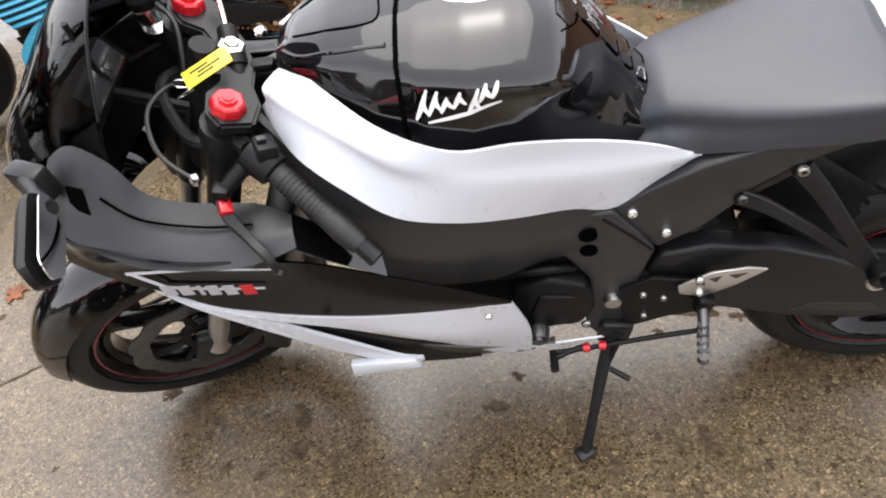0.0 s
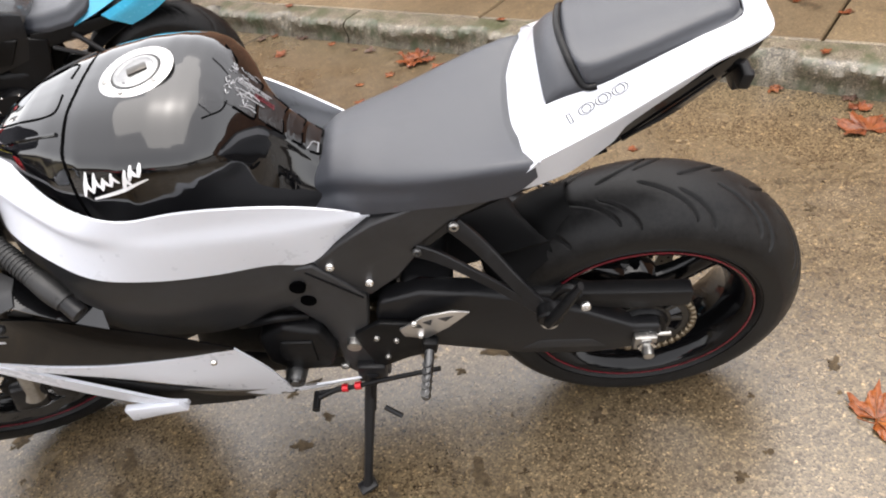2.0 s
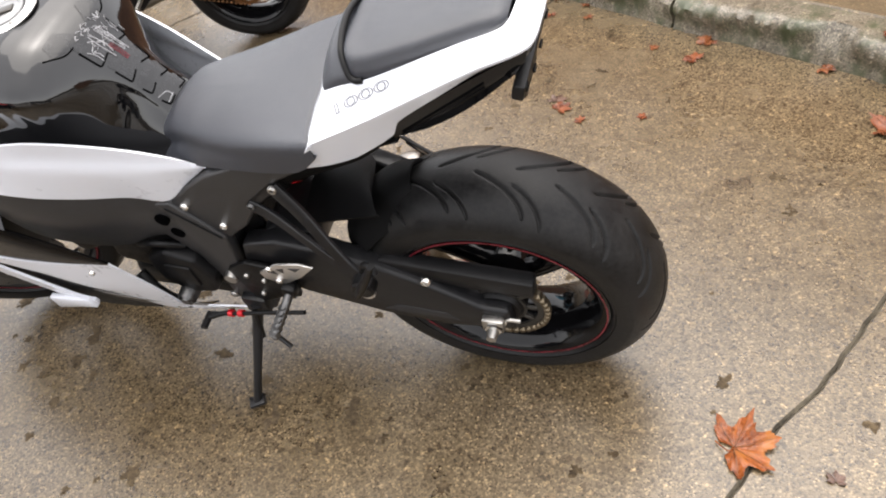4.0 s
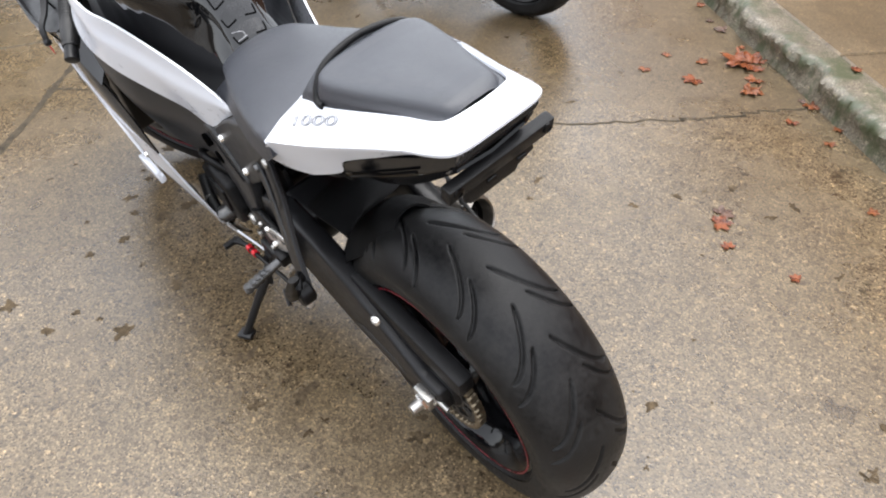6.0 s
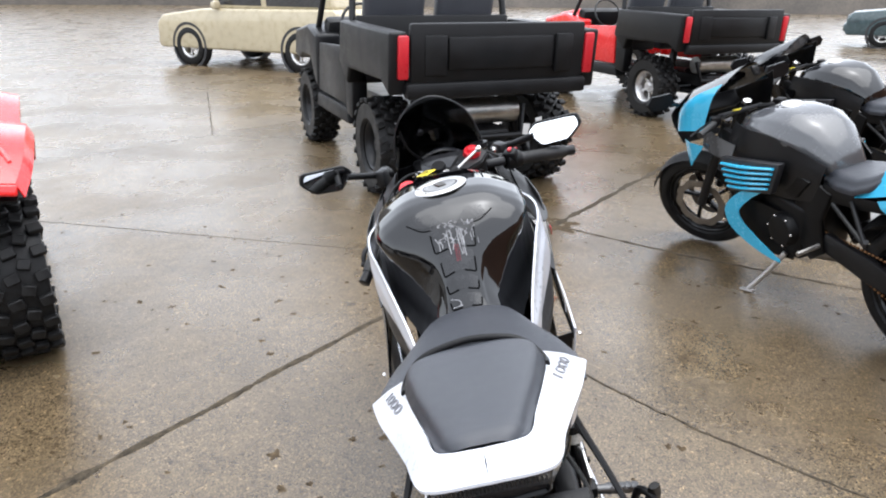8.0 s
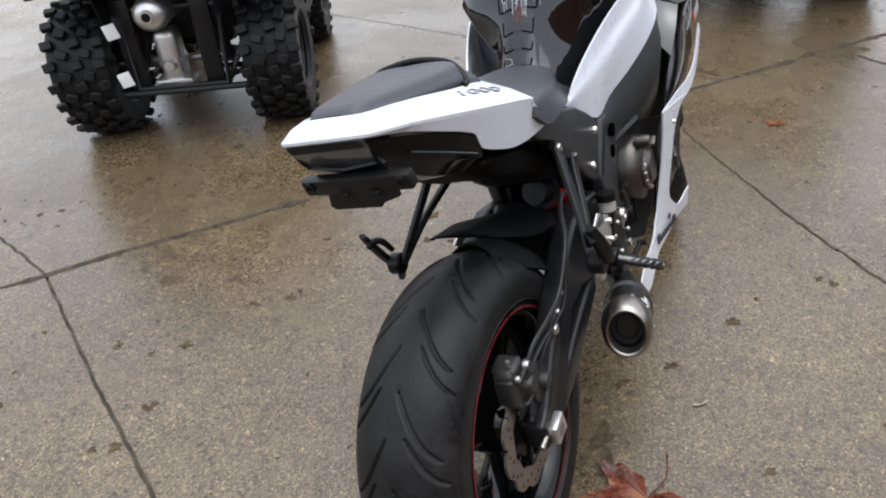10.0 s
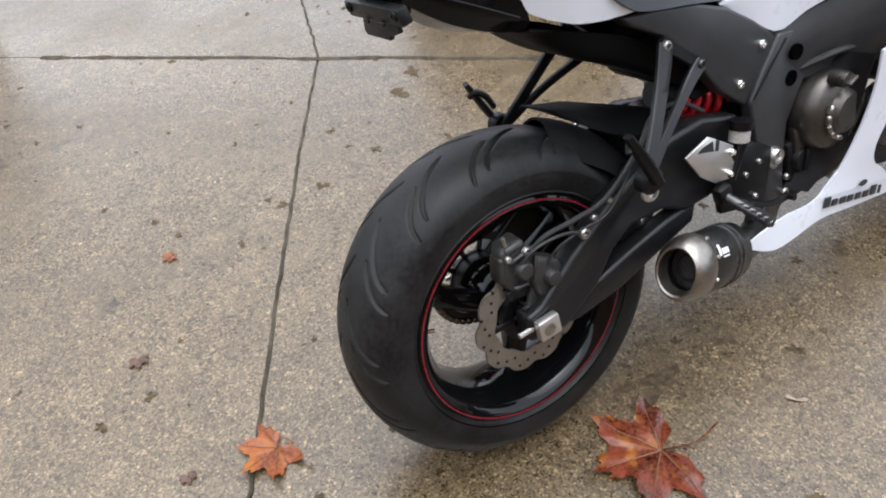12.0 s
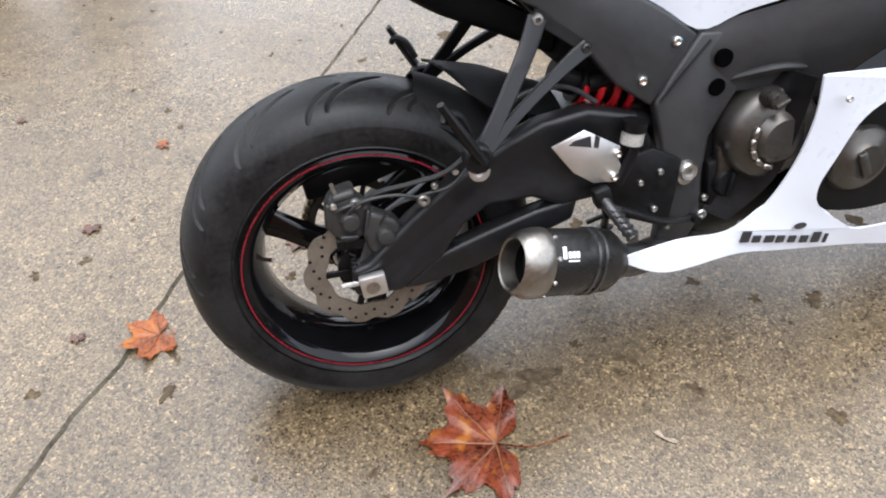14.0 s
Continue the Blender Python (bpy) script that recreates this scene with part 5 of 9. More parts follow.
part("fuel_cap_seal", turned([(0.040, 0.0045), (0.0455, 0.0045), (0.0455, 0.0), (0.040, 0.0)], 48, Matrix.Translation((-0.726, -0.006, 1.004)) @ pose(0, 0, 0, 93, 0, 0) @ Matrix.Scale(0.86, 4)), SOFTRUB, tank)
part("fuel_cap_key_flap", box((0.030, 0.018, 0.004), (-0.723, -0.006, 1.0115), (0, 0, 25), 0.0015), BRONZE, tank)
part("fuel_cap_screw", join(*[bolt((-0.726 + 0.0478 * math.cos(a), -0.006 + 0.0478 * math.sin(a), 1.0085), (0, 0, 1), 0.004, 0.002) for a in (0.3, 1.4, 2.4, 3.5, 4.5, 5.6)]), STEEL, tank)


def wrap_on_tank(bm, side, lift=0.0012):
    """Drops a flat piece (x, z given) onto the tank's side or crown by its sections."""
    for v in bm.verts:
        secs = tank_sections([v.co.x])[0]
        best = None
        for p, q in zip(secs[: len(secs) // 2], secs[1 : len(secs) // 2 + 1]):
            if (p[2] - v.co.z) * (q[2] - v.co.z) <= 0 and abs(p[2] - q[2]) > 1e-6:
                t = (v.co.z - p[2]) / (q[2] - p[2])
                best = p[1] + t * (q[1] - p[1])
        y = best if best is not None else 0.0
        v.co.y = side * (y + lift + 0.0008 * v.co.y)
    return bm


def stroke(pts, w0, w1):
    """A flat pen stroke in (x, z), widening from w0 to w1."""
    P = spline([(p[0], 0, p[1]) for p in pts], 22)
    rows = []
    for i, p in enumerate(P):
        d = (P[min(i + 1, 21)] - P[max(i - 1, 0)]).normalized()
        nrm = Vector((-d.z, 0, d.x))
        w = w0 + (w1 - w0) * math.sin(math.pi * i / 21)
        rows.append([p + nrm * w, p - nrm * w])
    return grid_bm(rows)


# the tank script, as plain slanted brush bars
for s in (-1, 1):
    marks = []
    for k, (h, dz) in enumerate(((0.036, 0.0), (0.030, 0.001), (0.020, 0.0), (0.022, 0.001), (0.034, -0.012), (0.022, 0.0), (0.018, 0.001))):
        x, z = -0.806 + 0.0158 * k, 0.922 + 0.0034 * k + dz
        marks.append([(x, z), (x + h * 0.28, z + h * 0.52), (x + h * 0.50, z + h)])
        if k < 6:
            marks.append([(x + h * 0.42, z + h * 0.86), (x + 0.0115, z + h * 0.50), (x + 0.0165, z + 0.006)])
    marks.append([(-0.792, 0.918), (-0.755, 0.923), (-0.700, 0.937)])
    if s > 0:
        marks = [[(-1.520 - x, z) for x, z in q] for q in marks]
    bm = join(*[stroke(q, 0.0014, 0.0030) for q in marks])
    part("tank_lettering", wrap_on_tank(bm, s), DECAL, tank, "silver script on the tank side")


PADPRINT = mat("faint_silver_print", (0.26, 0.26, 0.27), 0.3, var=0.3, scale=60)


def pad(outline_rows, lift=0.0022):
    """A pad piece on the tank's rear crown, from rows of (x, half-width)."""
    rows = []
    for x, y0, y1 in outline_rows:
        sec = tank_sections([x])[0][:26]
        ys, zs = [p[1] for p in sec], [p[2] for p in sec]
        rows.append([(x, y, float(np.interp(abs(y), ys, zs)) + lift) for y in np.linspace(y0, y1, 9)])
    bm = grid_bm(rows)
    bm.normal_update()
    if sum(f.normal.z for f in bm.faces) < 0:
        bmesh.ops.reverse_faces(bm, faces=bm.faces)
    return solid(bm, 0.002)


def crown(x, y, lift):
    """A point on the tank's crown."""
    sec = tank_sections([x])[0][:26]
    return Vector((x, y, float(np.interp(abs(y), [p[1] for p in sec], [p[2] for p in sec])) + lift))


for x0, x1, w in ((-0.602, -0.573, 0.044), (-0.569, -0.546, 0.034), (-0.541, -0.526, 0.032), (-0.521, -0.505, 0.031)):
    piece = part("tank_pad_piece", pad([(x0, -w, w), ((x0 + x1) / 2, -w * 0.97, w * 0.97), (x1, -w * 0.93, w * 0.93)]), PADCLR, tank, "clear scuffed tank pad piece")
    for q in (-1, 1):
        edge = [crown(x0 + 0.3 * (x1 - x0), q * w, 0.002), crown(x1 - 0.002, q * w * 0.94, 0.002), crown(x1, q * w * 0.86, 0.002), crown(x1, q * w * 0.30, 0.002)]
        part("pad_edge", tube(edge, 0.0017, 6, 14), PIT, piece, "dark cut edge of the pad")
for q in (-1, 1):
    part("tank_pad_wing", pad([(-0.626, q * 0.052 - 0.016, q * 0.052 + 0.016), (-0.612, q * 0.050 - 0.026, q * 0.050 + 0.026), (-0.604, q * 0.034 - 0.020, q * 0.034 + 0.020)]), PADCLR, tank)
    part("pad_edge", tube([crown(-0.600, q * 0.040, 0.0015), crown(-0.604, q * 0.062, 0.0015), crown(-0.622, q * 0.088, 0.0015)], 0.0013, 6, 14), PIT, tank)
scr = random.Random(21)
marks = []
for k in range(44):
    x, y = scr.uniform(-0.606, -0.580), scr.uniform(-0.022, 0.050)
    dx, dy = scr.uniform(0.001, 0.007), scr.uniform(-0.010, 0.010)
    marks.append(tube([crown(x, y, 0.0026), crown(x + dx * 0.6, y + dy, 0.0026), crown(x + dx, y + dy * 0.2, 0.0026)], scr.uniform(0.0004, 0.0009), 5, 6))
for y in (-0.010, -0.004, 0.010, 0.014, 0.018):
    marks.append(tube([crown(-0.594, y, 0.0030), crown(-0.578, y + scr.uniform(-0.003, 0.003), 0.0030), crown(-0.563 + scr.uniform(-0.008, 0.004), y + scr.uniform(-0.003, 0.003), 0.0030)], 0.0009, 5, 10))
for q in ((-0.587, -0.036, -0.030, -0.572), (-0.583, -0.030, -0.024, -0.574), (-0.520, -0.030, -0.012, -0.5065), (-0.5075, -0.028, -0.008, -0.5068)):
    marks.append(tube([crown(q[0], q[1], 0.0030), crown((q[0] + q[3]) / 2, q[2], 0.0030), crown(q[3], q[2], 0.0030)], 0.0009, 5, 8))
tagged(part("tank_pad_print", join(*marks), PADPRINT, tank, "worn silver print on the tank pad"), kind="stuff")
part("tank_pad_stripe", join(*[tube([crown(-0.576, y, 0.0030), crown(-0.566, y + 0.001, 0.0030), crown(-0.556, y, 0.0030)], 0.0008, 5, 8) for y in (-0.001, 0.002, 0.006)]), STRIPE, tank, "faded red print")

for q in (-1, 1):
    part("cover_ridge", tube([crown(-0.985, q * 0.040, 0.0005), crown(-0.955, q * 0.066, 0.0005), crown(-0.905, q * 0.084, 0.0005), crown(-0.835, q * 0.098, 0.0005)], 0.0034, 8, 24), BLACK, bike)
    part("cover_groove", tube([crown(-0.968, q * 0.030, 0.0002), crown(-0.915, q * 0.050, 0.0002), crown(-0.850, q * 0.060, 0.0002), crown(-0.846, q * 0.020, 0.0002)], 0.0016, 6, 24), PIT, bike)

# white covers either side of the tank
for s in (-1, 1):
    top = [(-1.006, 0.066, 0.930), (-0.980, 0.066, 0.940), (-0.925, 0.122, 0.938), (-0.865, 0.172, 0.922), (-0.806, 0.203, 0.908), (-0.756, 0.203, 0.888), (-0.686, 0.184, 0.874), (-0.600, 0.158, 0.842), (-0.520, 0.132, 0.800), (-0.437, 0.108, 0.746)]
    mid = [(-1.022, 0.090, 0.905), (-0.975, 0.138, 0.908), (-0.905, 0.184, 0.886), (-0.838, 0.209, 0.850), (-0.765, 0.212, 0.832), (-0.685, 0.186, 0.800), (-0.590, 0.158, 0.768), (-0.510, 0.133, 0.752), (-0.437, 0.110, 0.7455)]
    bot = [(-1.037, 0.080, 0.887), (-1.012, 0.122, 0.869), (-0.976, 0.168, 0.860), (-0.915, 0.208, 0.836), (-0.855, 0.225, 0.796), (-0.776, 0.213, 0.761), (-0.702, 0.180, 0.721), (-0.621, 0.150, 0.695), (-0.559, 0.1345, 0.671), (-0.499, 0.120, 0.708), (-0.437, 0.108, 0.745)]
    bulge = [(x, (spline(top, 9)[i].y + y) / 2 + 0.005 * max(0.0, min(1.0, (-0.62 - x) / 0.18)), (spline(top, 9)[i].z + z) / 2 + 0.004) for i, (x, y, z) in enumerate(mid)]
    part("tank_side_cover", skin([flip(top, s), flip(bulge, s), flip(mid, s), flip(bot, s)], 44, 18, 0.004, (0, -s, 0)), WHITE, bike, "pearl white cover below the tank", 60)

# rider seat
def seat_ring(x, zt, w, zb, wb, round_=0.035, n=40, dish=0.0):
    half = spline([(x, 0, zt - dish), (x, w * 0.5, zt - dish * 0.6), (x, w - round_ * 0.55, zt - 0.004), (x, w, zt - round_), (x, (w + wb) / 2 + 0.004, (zt + zb) / 2 - 0.01), (x, wb, zb)], n // 2 + 1)
    return [tuple(p) for p in half] + [(p.x, -p.y, p.z) for p in reversed(half[1:])]


SEAT = np.array([  # x, crown z, shoulder half-width and z, foot half-width and z
    (-0.545, 0.772, 0.066, 0.758, 0.092, 0.742), (-0.520, 0.806, 0.072, 0.788, 0.102, 0.750), (-0.485, 0.827, 0.084, 0.806, 0.107, 0.755), (-0.440, 0.832, 0.100, 0.812, 0.114, 0.752), (-0.390, 0.834, 0.116, 0.817, 0.126, 0.762), (-0.340, 0.838, 0.130, 0.826, 0.137, 0.772), (-0.290, 0.841, 0.142, 0.837, 0.147, 0.780), (-0.250, 0.842, 0.150, 0.846, 0.153, 0.787), (-0.220, 0.842, 0.155, 0.853, 0.157, 0.795), (-0.200, 0.841, 0.157, 0.856, 0.159, 0.808), (-0.180, 0.840, 0.157, 0.857, 0.158, 0.828)])


def rider_ring(x):
    """A cross-section of the rider seat; its rear end follows the cowl's front edge."""
    zt, w, zs, wb, zb = [float(np.interp(x, SEAT[:, 0], SEAT[:, c])) for c in range(1, 6)]
    c = zt - zs
    half = spline([(0, zt), (w * 0.36, zt - 0.10 * c), (w * 0.64, zt - 0.32 * c), (w * 0.88, zs + 0.30 * c), (w * 0.975, zs - 0.004), (w, zs - 0.022), ((w + wb) / 2, (zs + zb) / 2 - 0.008), (wb, zb)], 25)
    k = max(0.0, min(1.0, (x + 0.34) / 0.16)) ** 2
    end = [x + k * (float(np.interp(p[0], (0.0, 0.05, 0.085, 0.115, 0.158), (-0.205, -0.203, -0.197, -0.187, -0.165))) + 0.180) for p in half]
    return [(e, p[0], p[1]) for e, p in zip(end, half)] + [(e, -p[0], p[1]) for e, p in zip(reversed(end[1:]), reversed(half[1:]))]


part("rider_seat", loft([rider_ring(x) for x in np.linspace(-0.545, -0.180, 52)]), VINYL, bike, "charcoal vinyl rider seat", 60)

# pillion pad
pk = np.array([(-0.110, 0.944, 0.034, 0.925, 0.038), (-0.106, 0.954, 0.056, 0.922, 0.060), (-0.100, 0.957, 0.072, 0.919, 0.076), (-0.092, 0.957, 0.084, 0.918, 0.088), (-0.080, 0.956, 0.089, 0.919, 0.093), (-0.058, 0.957, 0.087, 0.923, 0.091), (0.0, 0.963, 0.075, 0.935, 0.079), (0.05, 0.968, 0.061, 0.945, 0.066), (0.09, 0.972, 0.051, 0.954, 0.056), (0.110, 0.972, 0.046, 0.958, 0.050), (0.120, 0.969, 0.042, 0.960, 0.046), (0.126, 0.964, 0.036, 0.961, 0.040)])
rings = [seat_ring(x, *[float(np.interp(x, pk[:, 0], pk[:, c])) for c in range(1, 5)], round_=0.014) for x in np.linspace(-0.110, 0.126, 60)]
pill = part("pillion_seat", loft(rings), VINYL, bike, "charcoal vinyl pillion pad with a raised front roll", 60)
part("pillion_piping", tube([(-0.072, -0.0955, 0.922), (-0.088, -0.0945, 0.923), (-0.099, -0.080, 0.940), (-0.107, -0.055, 0.953), (-0.113, 0, 0.959), (-0.107, 0.055, 0.953), (-0.099, 0.080, 0.940), (-0.088, 0.0945, 0.923), (-0.072, 0.0955, 0.922)], 0.0052, 10, 56), SOFTBLK, pill, "black rubber edge across the pad")
b0, b2 = [(-0.138, 0.094, 0.898), (-0.143, 0.088, 0.908), (-0.146, 0.05, 0.923), (-0.147, 0.0, 0.929)], [(-0.086, 0.095, 0.914), (-0.094, 0.088, 0.930), (-0.105, 0.055, 0.951), (-0.111, 0.0, 0.957)]
b1 = [tuple((Vector(a) + Vector(c)) / 2 + Vector((-0.003, 0, 0.005))) for a, c in zip(b0, b2)]
part("pillion_front", skin([flip(e, -1) + e[-2::-1] for e in (b0, b1, b2)], 40, 10, 0.006, (0, 0, -1)), VINYL, pill, "sloping vinyl front of the pillion pad", 60)

# tail cowl: flat upper faces, a sharp side crease, lower flanks that taper to the tail
cowls = {}


for s in (-1, 1):
    e0 = [(-0.144, 0.095, 0.902), (-0.116, 0.095, 0.911), (-0.088, 0.096, 0.918), (-0.058, 0.093, 0.924), (-0.035, 0.088, 0.929), (0.020, 0.076, 0.942), (0.068, 0.064, 0.952), (0.123, 0.048, 0.962), (0.133, 0.0, 0.965)]
    e2 = [(-0.163, 0.160, 0.860), (-0.130, 0.154, 0.870), (-0.100, 0.147, 0.878), (-0.068, 0.139, 0.887), (-0.035, 0.129, 0.896), (0.030, 0.108, 0.914), (0.085, 0.091, 0.929), (0.157, 0.068, 0.946), (0.166, 0.0, 0.949)]
    e1 = [tuple((Vector(a) * 0.5 + Vector(b) * 0.5) + Vector((0, 0.001, 0.003))) for a, b in zip(e0, e2)]
    e2b = [(x, y * 0.992, z - 0.004) for x, y, z in e2]
    e3 = [(-0.222, 0.151, 0.795), (-0.165, 0.139, 0.793), (-0.118, 0.127, 0.799), (-0.055, 0.110, 0.828), (-0.034, 0.113, 0.860), (0.040, 0.096, 0.897), (0.090, 0.082, 0.919), (0.155, 0.066, 0.940), (0.163, 0.0, 0.942)]
    cowls[s] = part("tail_cowl", facets([flip(e, s) for e in (e0, e1, e2, e2b, e3)], 96, 5, 0.004, (0, -s, 0), True), WHITE, bike, "pearl white tail cowl", 28)
    if s > 0:  # the white bow between the two seats
        h0 = [(-0.163, 0.160, 0.859), (-0.152, 0.122, 0.885), (-0.145, 0.094, 0.902), (-0.147, 0.05, 0.921), (-0.148, 0.0, 0.927)]
        h1 = [(-0.166, 0.156, 0.852), (-0.188, 0.118, 0.841), (-0.198, 0.085, 0.836), (-0.204, 0.05, 0.832), (-0.206, 0.0, 0.830)]
        hm = [tuple((Vector(a) + Vector(c)) / 2 + Vector((0.002, 0, -0.002))) for a, c in zip(h0, h1)]
        part("cowl_bow", skin([flip(e, -1) + e[-2::-1] for e in (h0, hm, h1)], 48, 8, 0.004, (0.5, 0, -1)), WHITE, bike, "white bow between the seats", 50)
    u0 = [(-0.054, 0.108, 0.826), (-0.034, 0.110, 0.857), (0.04, 0.093, 0.893), (0.153, 0.064, 0.936)]
    u0b = [(-0.058, 0.104, 0.815), (-0.025, 0.099, 0.830), (0.05, 0.084, 0.864), (0.146, 0.061, 0.914)]
    u1 = [(-0.06, 0.085, 0.800), (-0.005, 0.076, 0.812), (0.06, 0.066, 0.842), (0.138, 0.056, 0.898)]
    u2 = [(-0.06, 0.0, 0.795), (-0.005, 0.0, 0.802), (0.06, 0.0, 0.832), (0.138, 0.0, 0.892)]
    part("tail_underside", facets([flip(q, s) for q in (u0, u0b, u1, u2)], 24, 4, 0.004, (0, -s * 0.3, 1)), GLOSSLOW, bike, "black undertail panel", 25)
    part("tail_panel_ridge", tube(flip([(-0.040, 0.1055, 0.826), (0.02, 0.0955, 0.856), (0.09, 0.0795, 0.890)], s), 0.0022, 6, 16), GLOSSLOW, bike)
    v0 = [(-0.06, 0.098, 0.80), (-0.15, 0.10, 0.775), (-0.25, 0.09, 0.74), (-0.34, 0.075, 0.685)]
    v1 = [(-0.06, 0.0, 0.795), (-0.15, 0.0, 0.735), (-0.25, 0.0, 0.69), (-0.34, 0.0, 0.64)]
    v2 = [(-0.06, 0.06, 0.795), (-0.15, 0.075, 0.735), (-0.25, 0.07, 0.69), (-0.34, 0.06, 0.645)]
    part("inner_mudguard", skin([flip(v0, s), flip(v2, s), flip(v1, s)], 20, 8, 0.004, (0, -s * 0.3, 1)), MATT, bike, "matt black inner mudguard")
part("tail_light", join(prism([(0.130, 0.893), (0.151, 0.925), (0.160, 0.940), (0.156, 0.943), (0.10, 0.93), (0.09, 0.89)], -0.062, 0.062, 0.005, 3)), SMOKE, bike, "smoked tail light lens")
part("lens_ribs", join(*[box((0.002, 0.0016, 0.014), (0.1575, -0.058 + 0.0046 * k, 0.9335), (0, 30, 0), 0) for k in range(26)]), GREYPL, bike)
bracket = part("plate_bracket", join(box((0.018, 0.176, 0.026), (0.132, 0.012, 0.872), (0, 16, 0), 0.004), box((0.07, 0.06, 0.03), (0.10, 0.012, 0.874), (0, 30, 0), 0.006)), PLASTIC, bike, "short black number plate bracket")
part("plate_tab", prism([(-0.048, 0.838), (-0.044, 0.862), (0.068, 0.862), (0.070, 0.846), (0.040, 0.838), (0.036, 0.832), (-0.040, 0.832)], 0.0, 0.008, 0.002), PLASTIC, bracket, m=Matrix.Translation((0.132, 0.0, 0.0)) @ pose(0, 0, 0, 0, 0, 90))
part("bracket_bolt", join(*[bolt((0.142, y, 0.873), (1, 0, -0.2), 0.008, 0.003) for y in (-0.062, 0.086)], *[box((0.004, 0.016, 0.006), (0.141, y, 0.858), (0, 0, 0), 0.001, 1) for y in (-0.010, 0.040)]), SOFTBLK, bracket)

# engine-size numerals on the cowl
def numerals(text, size, m, material, parent, name, on, stroke_only=True):
    """Raised characters from the built-in font, as a mesh."""
    cu = bpy.data.curves.new("text", "FONT")
    cu.body, cu.size, cu.extrude, cu.align_x = text, size, 0.0005, "CENTER"
    if stroke_only:
        cu.fill_mode, cu.bevel_depth, cu.extrude, cu.bevel_resolution = "NONE", 0.0007, 0.0, 0
    tmp = bpy.data.objects.new("text", cu)
    scene.collection.objects.link(tmp)
    dg = bpy.context.evaluated_depsgraph_get()
    me = bpy.data.meshes.new_from_object(tmp.evaluated_get(dg))
    bpy.data.objects.remove(tmp)
    bm = bmesh.new()
    bm.from_mesh(me)
    bpy.data.meshes.remove(me)
    bmesh.ops.transform(bm, matrix=m, verts=bm.verts)
    bpy.context.view_layer.update()
    nrm = m.to_3x3() @ Vector((0, 0, 1))
    for v in bm.verts:
        rise = (v.co - m.translation).dot(nrm)
        hit, place, n, _ = on.ray_cast(v.co + nrm * 0.06, -nrm)
        if hit:
            v.co = place + nrm * (0.0010 + rise)
    return part(name, bm, material, parent, "thin grey engine-size numerals")


NUMGREY = mat("grey_numeral_print", (0.11, 0.11, 0.12), 0.4, var=0.05)
for s in (-1, 1):
    ex = Vector((0.143, -s * 0.043, 0.039)).normalized() * -s
    ez = Vector((0.017, -s * 0.042, 0.028)).normalized()
    nrm = ex.cross(ez).normalized()  # out of the cowl
    ez = nrm.cross(ex).normalized()
    m = Matrix.Identity(4)
    for i in range(3):
        m[i][0], m[i][1], m[i][2] = ex[i] * 1.40, ez[i] * 0.56, nrm[i]
    m.translation = Vector((-0.078, s * 0.1130, 0.9080)) - ez * 0.008
    numerals("1000", 0.036, m, NUMGREY, bike, "cowl_numerals", cowls[s])

